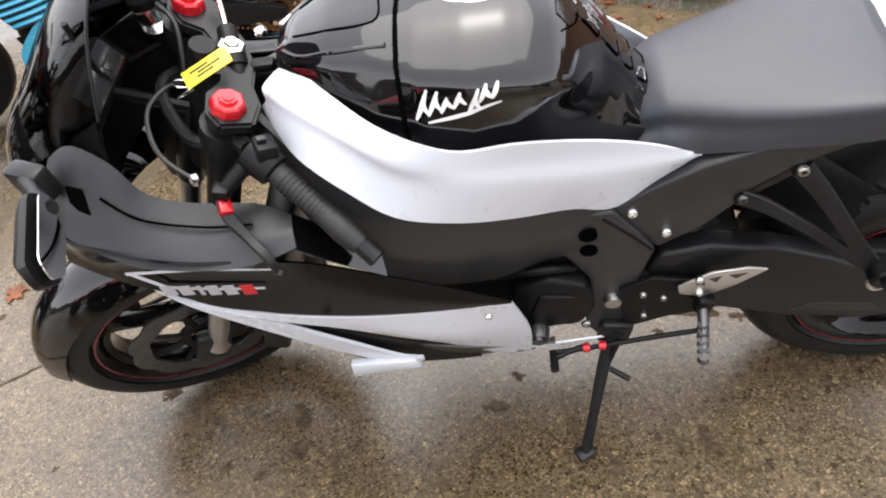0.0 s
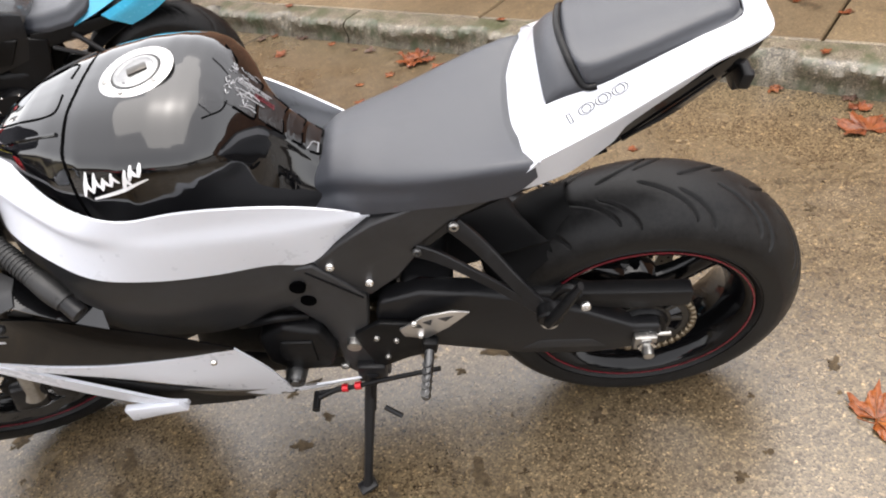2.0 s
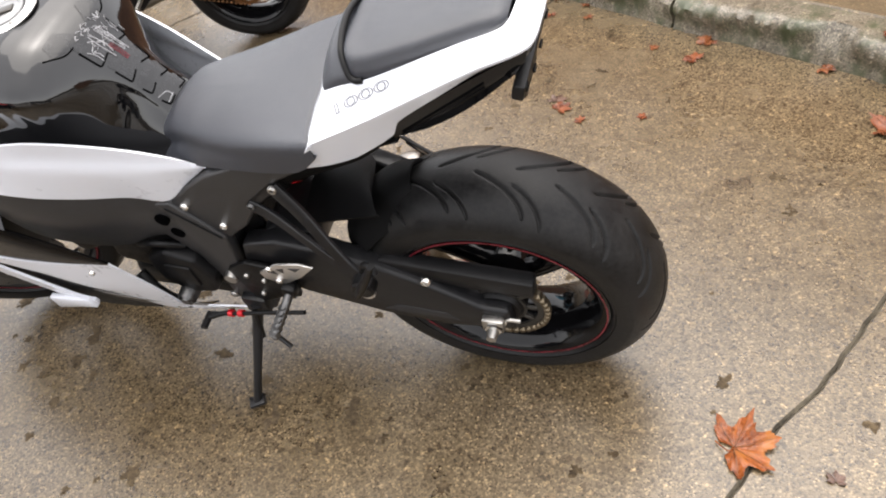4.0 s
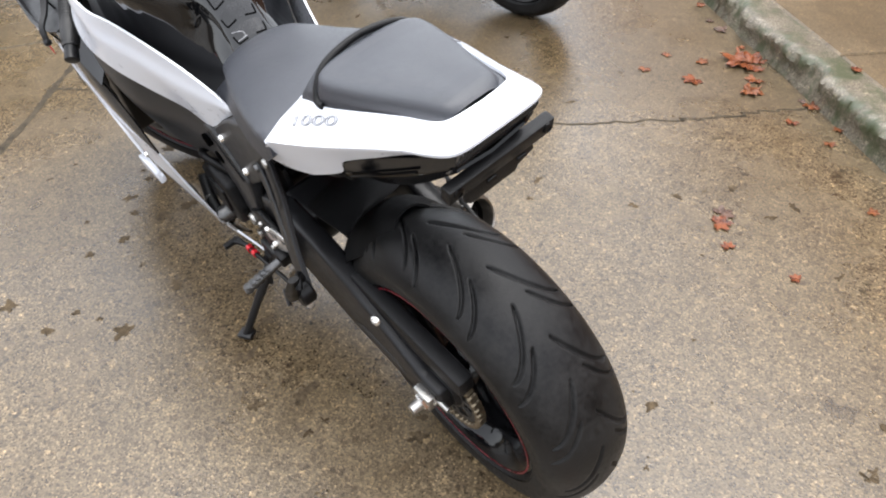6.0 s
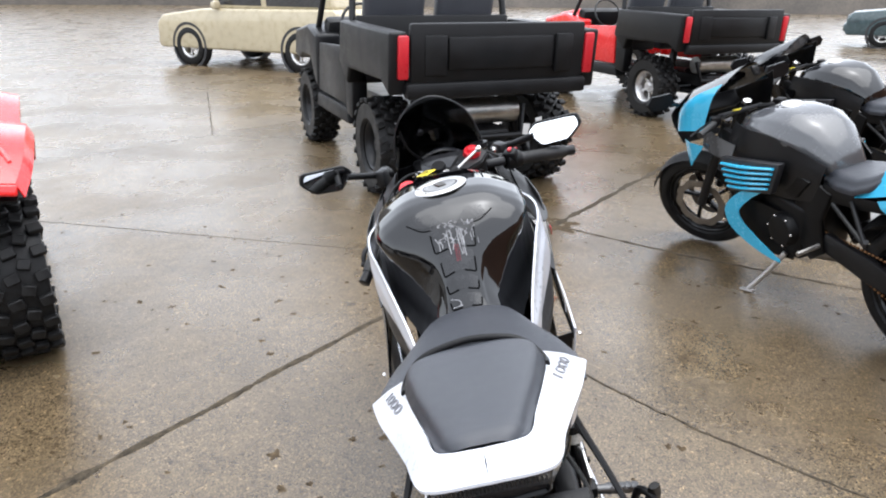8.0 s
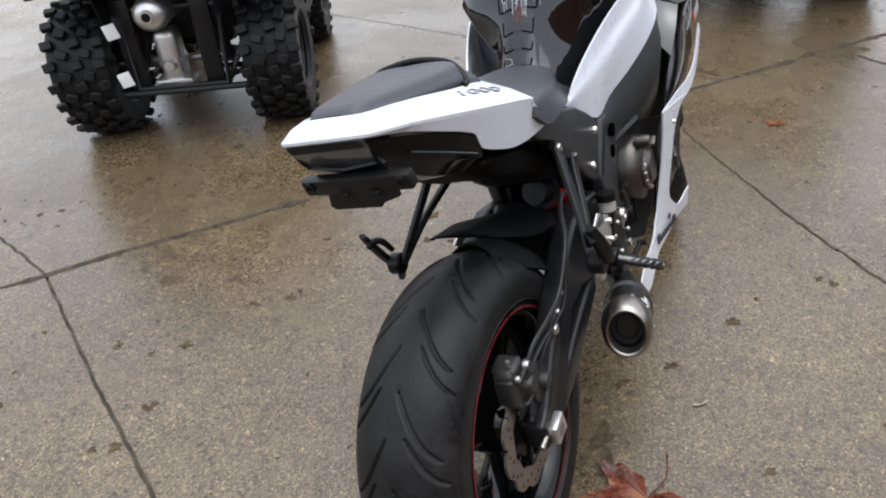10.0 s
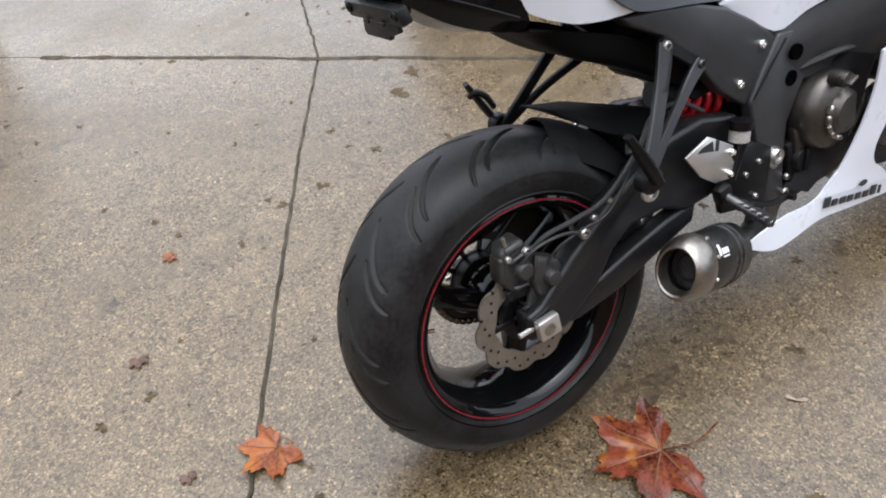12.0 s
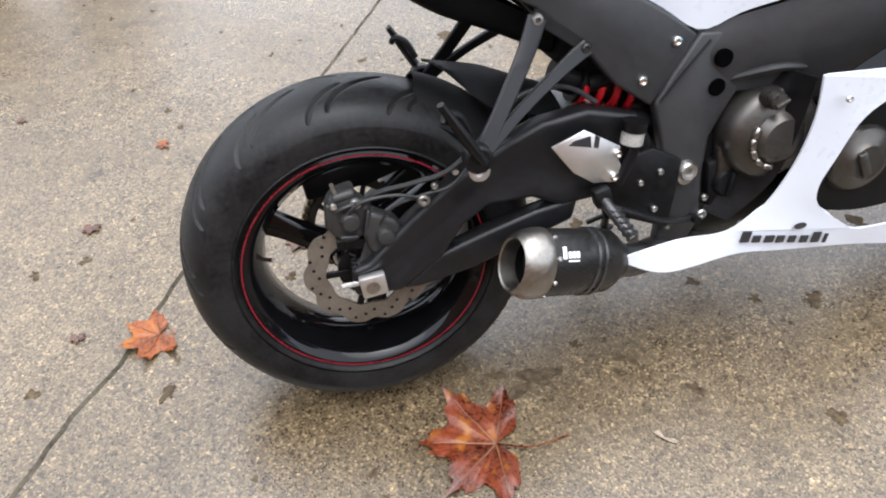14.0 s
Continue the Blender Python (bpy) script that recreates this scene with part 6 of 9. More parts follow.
# ---------------------------------------------------------------- fairing
GREYPL2 = mat("silver_grey_print", (0.35, 0.35, 0.37), 0.4, var=0.1)
for s in (-1, 1):
    a = [(-1.40, 0.185, 0.805), (-1.32, 0.247, 0.822), (-1.235, 0.267, 0.803), (-1.15, 0.271, 0.785), (-1.06, 0.261, 0.765), (-0.99, 0.245, 0.730), (-0.90, 0.233, 0.672), (-0.81, 0.230, 0.625), (-0.722, 0.231, 0.580)]
    b = [(-1.41, 0.18, 0.74), (-1.32, 0.225, 0.745), (-1.235, 0.238, 0.742), (-1.15, 0.246, 0.735), (-1.06, 0.249, 0.715), (-0.98, 0.247, 0.675), (-0.90, 0.243, 0.632), (-0.81, 0.238, 0.598), (-0.722, 0.232, 0.577)]
    c = [(-1.42, 0.185, 0.695), (-1.32, 0.228, 0.695), (-1.24, 0.240, 0.668), (-1.18, 0.245, 0.632), (-1.09, 0.245, 0.604), (-0.99, 0.244, 0.582), (-0.90, 0.241, 0.574), (-0.81, 0.237, 0.573), (-0.722, 0.231, 0.574)]
    part("side_fairing", skin([flip(a, s), flip(b, s), flip(c, s)], 44, 14, 0.004, (0, -s, 0)), GLOSSLOW, bike, "gloss black upper side fairing", 60)
    d = [(-1.235, 0.242, 0.660), (-1.12, 0.247, 0.610), (-1.0, 0.247, 0.584), (-0.86, 0.241, 0.574), (-0.722, 0.231, 0.576), (-0.690, 0.212, 0.505), (-0.672, 0.192, 0.408), (-0.634, 0.170, 0.335), (-0.53, 0.150, 0.300), (-0.478, 0.146, 0.284)]
    if s < 0:
        # left lower: white wedge with a dark slot below it, then a white lower strip
        d = [(-1.235, 0.242, 0.655), (-1.12, 0.247, 0.608), (-1.0, 0.247, 0.582), (-0.86, 0.241, 0.572), (-0.722, 0.231, 0.576)]
        e = [(-1.235, 0.243, 0.648), (-1.12, 0.248, 0.592), (-0.985, 0.243, 0.545), (-0.85, 0.235, 0.480), (-0.700, 0.212, 0.46)]
        g = [(-1.235, 0.243, 0.645), (-1.11, 0.247, 0.586), (-0.98, 0.240, 0.528), (-0.876, 0.222, 0.450), (-0.765, 0.196, 0.345), (-0.704, 0.190, 0.338)]
        part("lower_fairing", skin([flip(d, s), flip(e, s), flip(g, s)], 36, 10, 0.004, (0, -s, 0)), WHITE, bike, "pearl white lower side fairing", 60)
        h = [(-1.28, 0.232, 0.690), (-1.221, 0.246, 0.646), (-1.12, 0.247, 0.585), (-1.0, 0.243, 0.487), (-0.93, 0.238, 0.425), (-0.893, 0.235, 0.410)]
        i = [(-1.28, 0.232, 0.684), (-1.221, 0.247, 0.637), (-1.13, 0.244, 0.545), (-1.03, 0.236, 0.445), (-0.95, 0.235, 0.402), (-0.893, 0.234, 0.398)]
        part("fairing_strip", skin([flip(h, s), flip(i, s)], 30, 6, 0.006, (0, -s, 0)), WHITE, bike, "white lower edge strip of the fairing", 60)
        part("fairing_tab", prism([(-1.03, 0.366), (-1.025, 0.412), (-0.905, 0.416), (-0.898, 0.388), (-0.95, 0.382)], -0.232, -0.217, 0.003), WHITE, bike)
        part("fairing_vent", skin([flip([(-1.22, 0.236, 0.62), (-1.11, 0.236, 0.57), (-1.0, 0.232, 0.51), (-0.89, 0.22, 0.44), (-0.80, 0.195, 0.36)], s), flip([(-1.13, 0.228, 0.52), (-1.03, 0.218, 0.40), (-0.96, 0.215, 0.36), (-0.87, 0.20, 0.33), (-0.80, 0.185, 0.31)], s)], 24, 6, 0.004, (0, -s, 0)), SOFTBLK, bike)
        part("belly_pan", skin([flip([(-0.905, 0.218, 0.430), (-0.86, 0.222, 0.425), (-0.80, 0.214, 0.400), (-0.74, 0.200, 0.372), (-0.66, 0.178, 0.335)], s), flip([(-0.905, 0.185, 0.325), (-0.86, 0.185, 0.312), (-0.80, 0.180, 0.308), (-0.74, 0.170, 0.306), (-0.66, 0.150, 0.305)], s)], 24, 8, 0.004, (0, -s, 0)), BRONZE, bike, "dark belly pan bulge")
        part("fairing_tail", skin([flip([(-0.704, 0.189, 0.360), (-0.66, 0.178, 0.335), (-0.60, 0.165, 0.322), (-0.57, 0.160, 0.318)], s), flip([(-0.704, 0.186, 0.330), (-0.66, 0.175, 0.320), (-0.60, 0.162, 0.314), (-0.57, 0.158, 0.314)], s)], 12, 4, 0.004, (0, -s, 0)), WHITE, bike)
    else:
        # right: white lower with a rounded opening for the engine cover
        e = [(-1.235, 0.243, 0.64), (-1.12, 0.247, 0.596), (-1.0, 0.247, 0.575), (-0.90, 0.244, 0.562), (-0.815, 0.240, 0.552), (-0.775, 0.230, 0.515), (-0.748, 0.220, 0.455), (-0.755, 0.209, 0.395), (-0.80, 0.205, 0.345), (-0.87, 0.200, 0.310)]
        f1 = [(-0.716, 0.229, 0.606), (-0.726, 0.219, 0.540), (-0.724, 0.209, 0.480), (-0.714, 0.200, 0.430), (-0.696, 0.193, 0.385), (-0.668, 0.189, 0.348), (-0.626, 0.188, 0.327)]
        f2 = [(-0.90, 0.244, 0.580), (-0.845, 0.236, 0.556), (-0.806, 0.228, 0.520), (-0.786, 0.217, 0.455), (-0.772, 0.207, 0.395), (-0.790, 0.202, 0.350), (-0.868, 0.200, 0.292)]
        part("lower_fairing", skin([f1, f2], 30, 10, 0.004, (0, -s, 0)), WHITE, bike, "pearl white lower side fairing with an engine opening", 60)
        part("fairing_upper_edge", skin([[(-1.235, 0.242, 0.662), (-1.10, 0.246, 0.612), (-0.98, 0.246, 0.598), (-0.85, 0.238, 0.604), (-0.722, 0.2285, 0.606)], [(-1.235, 0.243, 0.64), (-1.10, 0.247, 0.590), (-0.98, 0.247, 0.570), (-0.88, 0.241, 0.572), (-0.745, 0.2255, 0.575)]], 24, 5, 0.004, (0, -s, 0)), WHITE, bike)
        g1 = [(-0.96, 0.215, 0.300), (-0.868, 0.200, 0.292), (-0.79, 0.200, 0.350), (-0.70, 0.192, 0.374), (-0.626, 0.187, 0.327), (-0.528, 0.190, 0.330), (-0.424, 0.197, 0.320)]
        g2 = [(-0.96, 0.205, 0.245), (-0.882, 0.192, 0.251), (-0.78, 0.190, 0.262), (-0.72, 0.188, 0.268), (-0.645, 0.188, 0.276), (-0.51, 0.195, 0.270), (-0.424, 0.196, 0.309)]
        part("belly_fairing", skin([g1, g2], 36, 8, 0.004, (0, -s, 0)), WHITE, bike, "pearl white belly fairing", 60)
        bars = []
        for k, (w, h) in enumerate(((0.017, 0.021), (0.015, 0.013), (0.018, 0.013), (0.015, 0.013), (0.014, 0.013), (0.015, 0.013), (0.015, 0.020), (0.006, 0.017))):
            x, z = -0.648 - 0.0235 * k, 0.302 - 0.0040 * k
            bars.append(prism([(x, z), (x - w, z - 0.16 * w), (x - w - 0.22 * h, z - 0.16 * w + h), (x - 0.22 * h, z + h)], 0.1905 + 0.0012 * k, 0.1935 + 0.0012 * k, 0))
        part("fairing_lettering", join(*bars), INK, bike, "black maker lettering as plain bars")
        part("fairing_slot", turned([(0, 0.0), (0.012, 0.0), (0.012, 0.002), (0, 0.002)], 20, Matrix.Translation((-0.760, 0.1985, 0.318)) @ Matrix.Diagonal((1.0, 1.0, 0.5, 1.0))), INK, bike)
        # black sheet stands in for the shade inside the engine opening
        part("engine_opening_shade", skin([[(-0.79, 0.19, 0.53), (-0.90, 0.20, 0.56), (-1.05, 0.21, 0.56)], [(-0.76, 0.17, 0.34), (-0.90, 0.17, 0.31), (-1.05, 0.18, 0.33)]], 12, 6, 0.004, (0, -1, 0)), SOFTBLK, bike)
        part("fairing_inner_edge", skin([[(-0.712, 0.220, 0.60), (-0.714, 0.20, 0.50), (-0.695, 0.185, 0.41), (-0.635, 0.165, 0.335)], [(-0.70, 0.150, 0.60), (-0.66, 0.15, 0.50), (-0.64, 0.14, 0.40), (-0.60, 0.13, 0.345)]], 16, 4, 0.004, (-1, 0, 0)), SOFTBLK, bike)
    part("fairing_screw", join(bolt((-0.76, s * 0.240, 0.566), (0, s, 0), 0.006, 0.004), bolt((-1.035, s * 0.215, 0.752), (0, s, 0.3), 0.006, 0.004)), CHROME, bike)
    # cockpit side: grey inner panel that runs to the headlamp
    p0 = [(-1.340, 0.148, 0.890), (-1.285, 0.158, 0.920), (-1.238, 0.170, 0.890), (-1.212, 0.180, 0.838), (-1.155, 0.182, 0.812), (-1.060, 0.184, 0.802), (-1.010, 0.200, 0.790)]
    pm = [(-1.352, 0.188, 0.862), (-1.305, 0.216, 0.866), (-1.258, 0.234, 0.832), (-1.218, 0.240, 0.800), (-1.135, 0.244, 0.786), (-1.060, 0.240, 0.788), (-1.005, 0.226, 0.788)]
    p1 = [(-1.360, 0.205, 0.830), (-1.315, 0.244, 0.828), (-1.262, 0.262, 0.800), (-1.215, 0.270, 0.780), (-1.120, 0.274, 0.772), (-1.050, 0.264, 0.770), (-1.000, 0.248, 0.778)]
    panel = part("fairing_inner_panel", facets([flip(p0, s), flip(pm, s), flip(p1, s)], 30, 4, 0.004, (0, -s, -0.5)), GREYPL, bike, "grey cockpit side panel", 30)
    part("panel_vent", facets([flip([(-1.298, 0.199, 0.886), (-1.276, 0.203, 0.880)], s), flip([(-1.296, 0.219, 0.862), (-1.272, 0.226, 0.852)], s)], 4, 3, 0.003, (0, -s, -0.5)), PIT, panel)
    part("panel_groove", tube(flip([(-1.255, 0.209, 0.866), (-1.215, 0.217, 0.824), (-1.130, 0.222, 0.804), (-1.060, 0.220, 0.800)], s), 0.0022, 6, 24), PIT, panel)
    part("fairing_shoulder", skin([flip([(-1.010, 0.198, 0.792), (-0.955, 0.206, 0.756), (-0.900, 0.214, 0.708)], s), flip([(-1.002, 0.250, 0.776), (-0.950, 0.246, 0.728), (-0.895, 0.238, 0.680)], s)], 12, 5, 0.004, (0, -s, -0.5)), BLACK, bike)
    part("decal_edge", skin([flip([(-1.285, 0.2410, 0.733), (-1.17, 0.2500, 0.744), (-1.045, 0.2530, 0.738)], s), flip([(-1.285, 0.2410, 0.726), (-1.17, 0.2502, 0.739), (-1.045, 0.2532, 0.734)], s)], 16, 3, 0.001, (0, -s, 0)), WHITE, bike, "white decal edge line")
    part("decal_edge", skin([flip([(-1.240, 0.2445, 0.697), (-1.15, 0.2512, 0.694), (-1.078, 0.2530, 0.692)], s), flip([(-1.240, 0.2445, 0.690), (-1.15, 0.2512, 0.688), (-1.078, 0.2530, 0.687)], s)], 16, 3, 0.001, (0, -s, 0)), WHITE, bike)
    part("decal_edge", skin([flip([(-1.285, 0.2410, 0.730), (-1.240, 0.2450, 0.694)], s), flip([(-1.270, 0.2425, 0.730), (-1.228, 0.2455, 0.694)], s)], 6, 3, 0.001, (0, -s, 0)), WHITE, bike)
    for x, w in ((-1.215, 0.020), (-1.188, 0.020), (-1.164, 0.007), (-1.144, 0.018), (-1.118, 0.018)):
        part("decal_bar", box((w, 0.0016, 0.024), (x, s * (0.2550 - 0.05 * abs(x + 1.09) - 0.0244 * (abs(x) - 0.41) + 0.0168), 0.716), (0, 0, 0), 0.0004, 1), GREYPL2, bike, "grey decal lettering as plain bars")
    part("decal_letter", box((0.020, 0.0018, 0.024), (-1.090, s * 0.2550, 0.716), (0, 0, 0), 0.0004, 1), REDPL, bike, "red decal letter as a plain bar")

# nose, screen, cockpit
brow = [(-1.225, -0.130, 0.950), (-1.185, -0.105, 1.055), (-1.160, -0.06, 1.112), (-1.150, 0, 1.135), (-1.160, 0.06, 1.112), (-1.185, 0.105, 1.055), (-1.225, 0.130, 0.950)]
part("windscreen", skin([brow, [(-1.300, -0.132, 0.918), (-1.278, -0.100, 1.000), (-1.268, 0, 1.058), (-1.278, 0.100, 1.000), (-1.300, 0.132, 0.918)], [(-1.370, -0.112, 0.872), (-1.385, -0.07, 0.918), (-1.395, 0, 0.938), (-1.385, 0.07, 0.918), (-1.370, 0.112, 0.872)]], 30, 14, 0.003, (0.3, 0, -1)), SCREEN, bike, "dark tinted windscreen", 60)
part("nose_fairing", skin([[(-1.345, -0.155, 0.825), (-1.370, -0.12, 0.872), (-1.400, 0, 0.932), (-1.370, 0.12, 0.872), (-1.345, 0.155, 0.825)], [(-1.400, -0.15, 0.775), (-1.460, -0.09, 0.815), (-1.490, 0, 0.840), (-1.460, 0.09, 0.815), (-1.400, 0.15, 0.775)], [(-1.400, -0.155, 0.69), (-1.470, -0.10, 0.70), (-1.530, 0, 0.70), (-1.470, 0.10, 0.70), (-1.400, 0.155, 0.69)], [(-1.36, -0.145, 0.63), (-1.41, -0.10, 0.62), (-1.44, 0, 0.62), (-1.41, 0.10, 0.62), (-1.36, 0.145, 0.63)]], 30, 16, 0.004, (1, 0, 0)), BLACK, bike, "gloss black nose fairing")
part("screen_edge", tube(brow, 0.0022, 6, 40), GREYPL, bike)
part("screen_stay", join(tube([(-1.205, -0.098, 1.075), (-1.215, -0.085, 1.000), (-1.235, -0.05, 0.950)], 0.004, 6, 10), tube([(-1.285, -0.098, 0.985), (-1.240, -0.090, 1.010), (-1.195, -0.102, 1.040)], 0.004, 6, 10)), SOFTBLK, bike)
# added black box makes the void between fork and fairing dark
part("air_duct", box((0.30, 0.06, 0.28), (-1.235, 0.165, 0.665), (0, 8, 0), 0.03, 3), SOFTBLK, bike)
part("dash", join(prism([(-0.030, -0.030), (-0.022, 0.026), (0.004, 0.034), (0.022, 0.020), (0.026, -0.024), (0.0, -0.036)], -0.085, 0.085, 0.010, 3)), SOFTBLK, bike, "black instrument cluster", m=Matrix.Translation((-1.305, 0, 0.905)) @ pose(0, 0, 0, 0, -30, 0))
part("inner_cowl", skin([[(-1.235, -0.125, 0.940), (-1.300, -0.10, 0.925), (-1.330, 0, 0.930), (-1.300, 0.10, 0.925), (-1.235, 0.125, 0.940)], [(-1.240, -0.150, 0.860), (-1.320, -0.11, 0.850), (-1.350, 0, 0.850), (-1.320, 0.11, 0.850), (-1.240, 0.150, 0.860)], [(-1.200, -0.165, 0.780), (-1.300, -0.12, 0.760), (-1.340, 0, 0.750), (-1.300, 0.12, 0.760), (-1.200, 0.165, 0.780)]], 24, 10, 0.004, (-1, 0, 0)), SOFTBLK, bike, "black inner cowl behind the instruments")
part("dash_glass", box((0.004, 0.125, 0.044), (-1.2835, 0, 0.923), (0, -30, 0), 0.001), SMOKE, bike, "grey display glass")
part("cockpit_stay", join(tube([(-1.26, -0.15, 0.86), (-1.30, 0, 0.90), (-1.26, 0.15, 0.86)], 0.008, 8, 20), tube([(-1.30, 0, 0.90), (-1.12, 0, 0.82)], 0.010, 8)), SOFTBLK, bike)
part("wiring_loom", tube([(-1.10, 0.05, 0.86), (-1.17, 0.09, 0.85), (-1.22, 0.03, 0.87), (-1.17, -0.06, 0.84), (-1.10, -0.07, 0.83)], 0.010, 8, 40), SOFTRUB, bike)
part("headstock", tube([(-1.19, 0, 0.74), (-1.10, 0, 0.93)], 0.035, 18), SATIN, bike)
part("radiator", box((0.05, 0.36, 0.30), (-1.13, 0, 0.54), (0, 18, 0), 0.01), SOFTBLK, bike)
# mirrors
def angular(pts):
    """A closed outline with softly cut corners, in (y, z)."""
    out = []
    for i, p in enumerate(pts):
        a, b, c = Vector(pts[i - 1]), Vector(p), Vector(pts[(i + 1) % len(pts)])
        for q in (b + (a - b).normalized() * 0.010, b * 0.5 + (b + (a - b).normalized() * 0.010) * 0.25 + (b + (c - b).normalized() * 0.010) * 0.25, b + (c - b).normalized() * 0.010):
            out.append(Vector((0, q.x, q.y)))
    return out


for s in (-1, 1):
    c = Vector((-1.220, s * 0.326, 0.956))
    head = []
    for i, (t, sc) in enumerate(((0.0, 0.2), (0.012, 0.75), (0.022, 1.0), (0.030, 0.98))):
        outline = angular([(-0.080, 0.002), (-0.035, -0.042), (0.045, -0.030), (0.082, 0.010), (0.072, 0.040), (-0.056, 0.028)])
        head.append([(c.x - 0.034 + t, c.y + s * p.y * sc, c.z + p.z * sc) for p in outline])
    turn = Matrix.Translation(c) @ pose(0, 0, 0, 0, 0, -24 * s) @ Matrix.Translation(-c)
    mir = part("mirror", loft(head), PLASTIC, bike, "black mirror on a stalk", m=turn)
    tip = c + Vector((0.004, 0, 0))
    part("mirror_glass", loft([[(d, s * p.y * 0.90, p.z * 0.86) for p in outline] for d in (0, 0.0015)]), MIRROR, mir, m=turn @ Matrix.Translation(tip) @ pose(0, 0, 0, 0, -17 if s > 0 else 5, 0))
    part("mirror_stalk", tube([(c.x - 0.02, c.y - s * 0.05, c.z - 0.005), (-1.30, s * 0.22, 0.925), (-1.355, s * 0.16, 0.905)], [0.011, 0.010, 0.016], 10, 14), PLASTIC, mir)
    part("mirror_base", box((0.06, 0.03, 0.05), (-1.33, s * 0.18, 0.905), (0, 0, s * 20), 0.008), SATIN, mir, "black mirror mounting foot")

# ---------------------------------------------------------------- steered front end, turned to the left
AXIS = Vector((0.4226, 0, 0.9063))
PIV = Vector((-1.532, 0, 0.0))
STEER = Matrix.Translation(PIV) @ Matrix.Rotation(radians(26), 4, AXIS) @ Matrix.Translation(-PIV)
FX = STEER @ Matrix.Translation((-1.425, 0, 0.300))
front = wheel_part("front_wheel", rim_bm(0.2135, 0.044, 0.030, 0.05, 3, wide=0.05), WHEELB, bike, "gloss black cast front wheel", m=FX)
part("tyre", tyre_bm(0.296, 0.060, 0.2135, 0.042, (12, 0.004), 360), RUBBER, front, "black front tyre", 35, FX)
for s in (-1, 1):
    part("rim_tape", ring(0.2105, 0.0042, s * 0.0475 - 0.0006, s * 0.0475 + 0.0006, 96), STRIPE, front, m=FX)
    part("brake_disc", petal_disc(0.155, 0.11, s * 0.066), DARKST, front, "scalloped front brake disc", m=FX)
    part("disc_carrier", ring(0.03, 0.020, *sorted((s * 0.050, s * 0.064)), 40), SOFTBLK, front, m=FX)
    for k in range(8):
        part("carrier_arm", box((0.085, 0.006, 0.012), (0.078 * math.cos(k * 0.785), s * 0.062, 0.078 * math.sin(k * 0.785)), (0, -math.degrees(k * 0.785), 0), 0.001, 1), SOFTBLK, front, m=FX)


def steered(pts):
    return [STEER @ Vector(p) for p in pts]


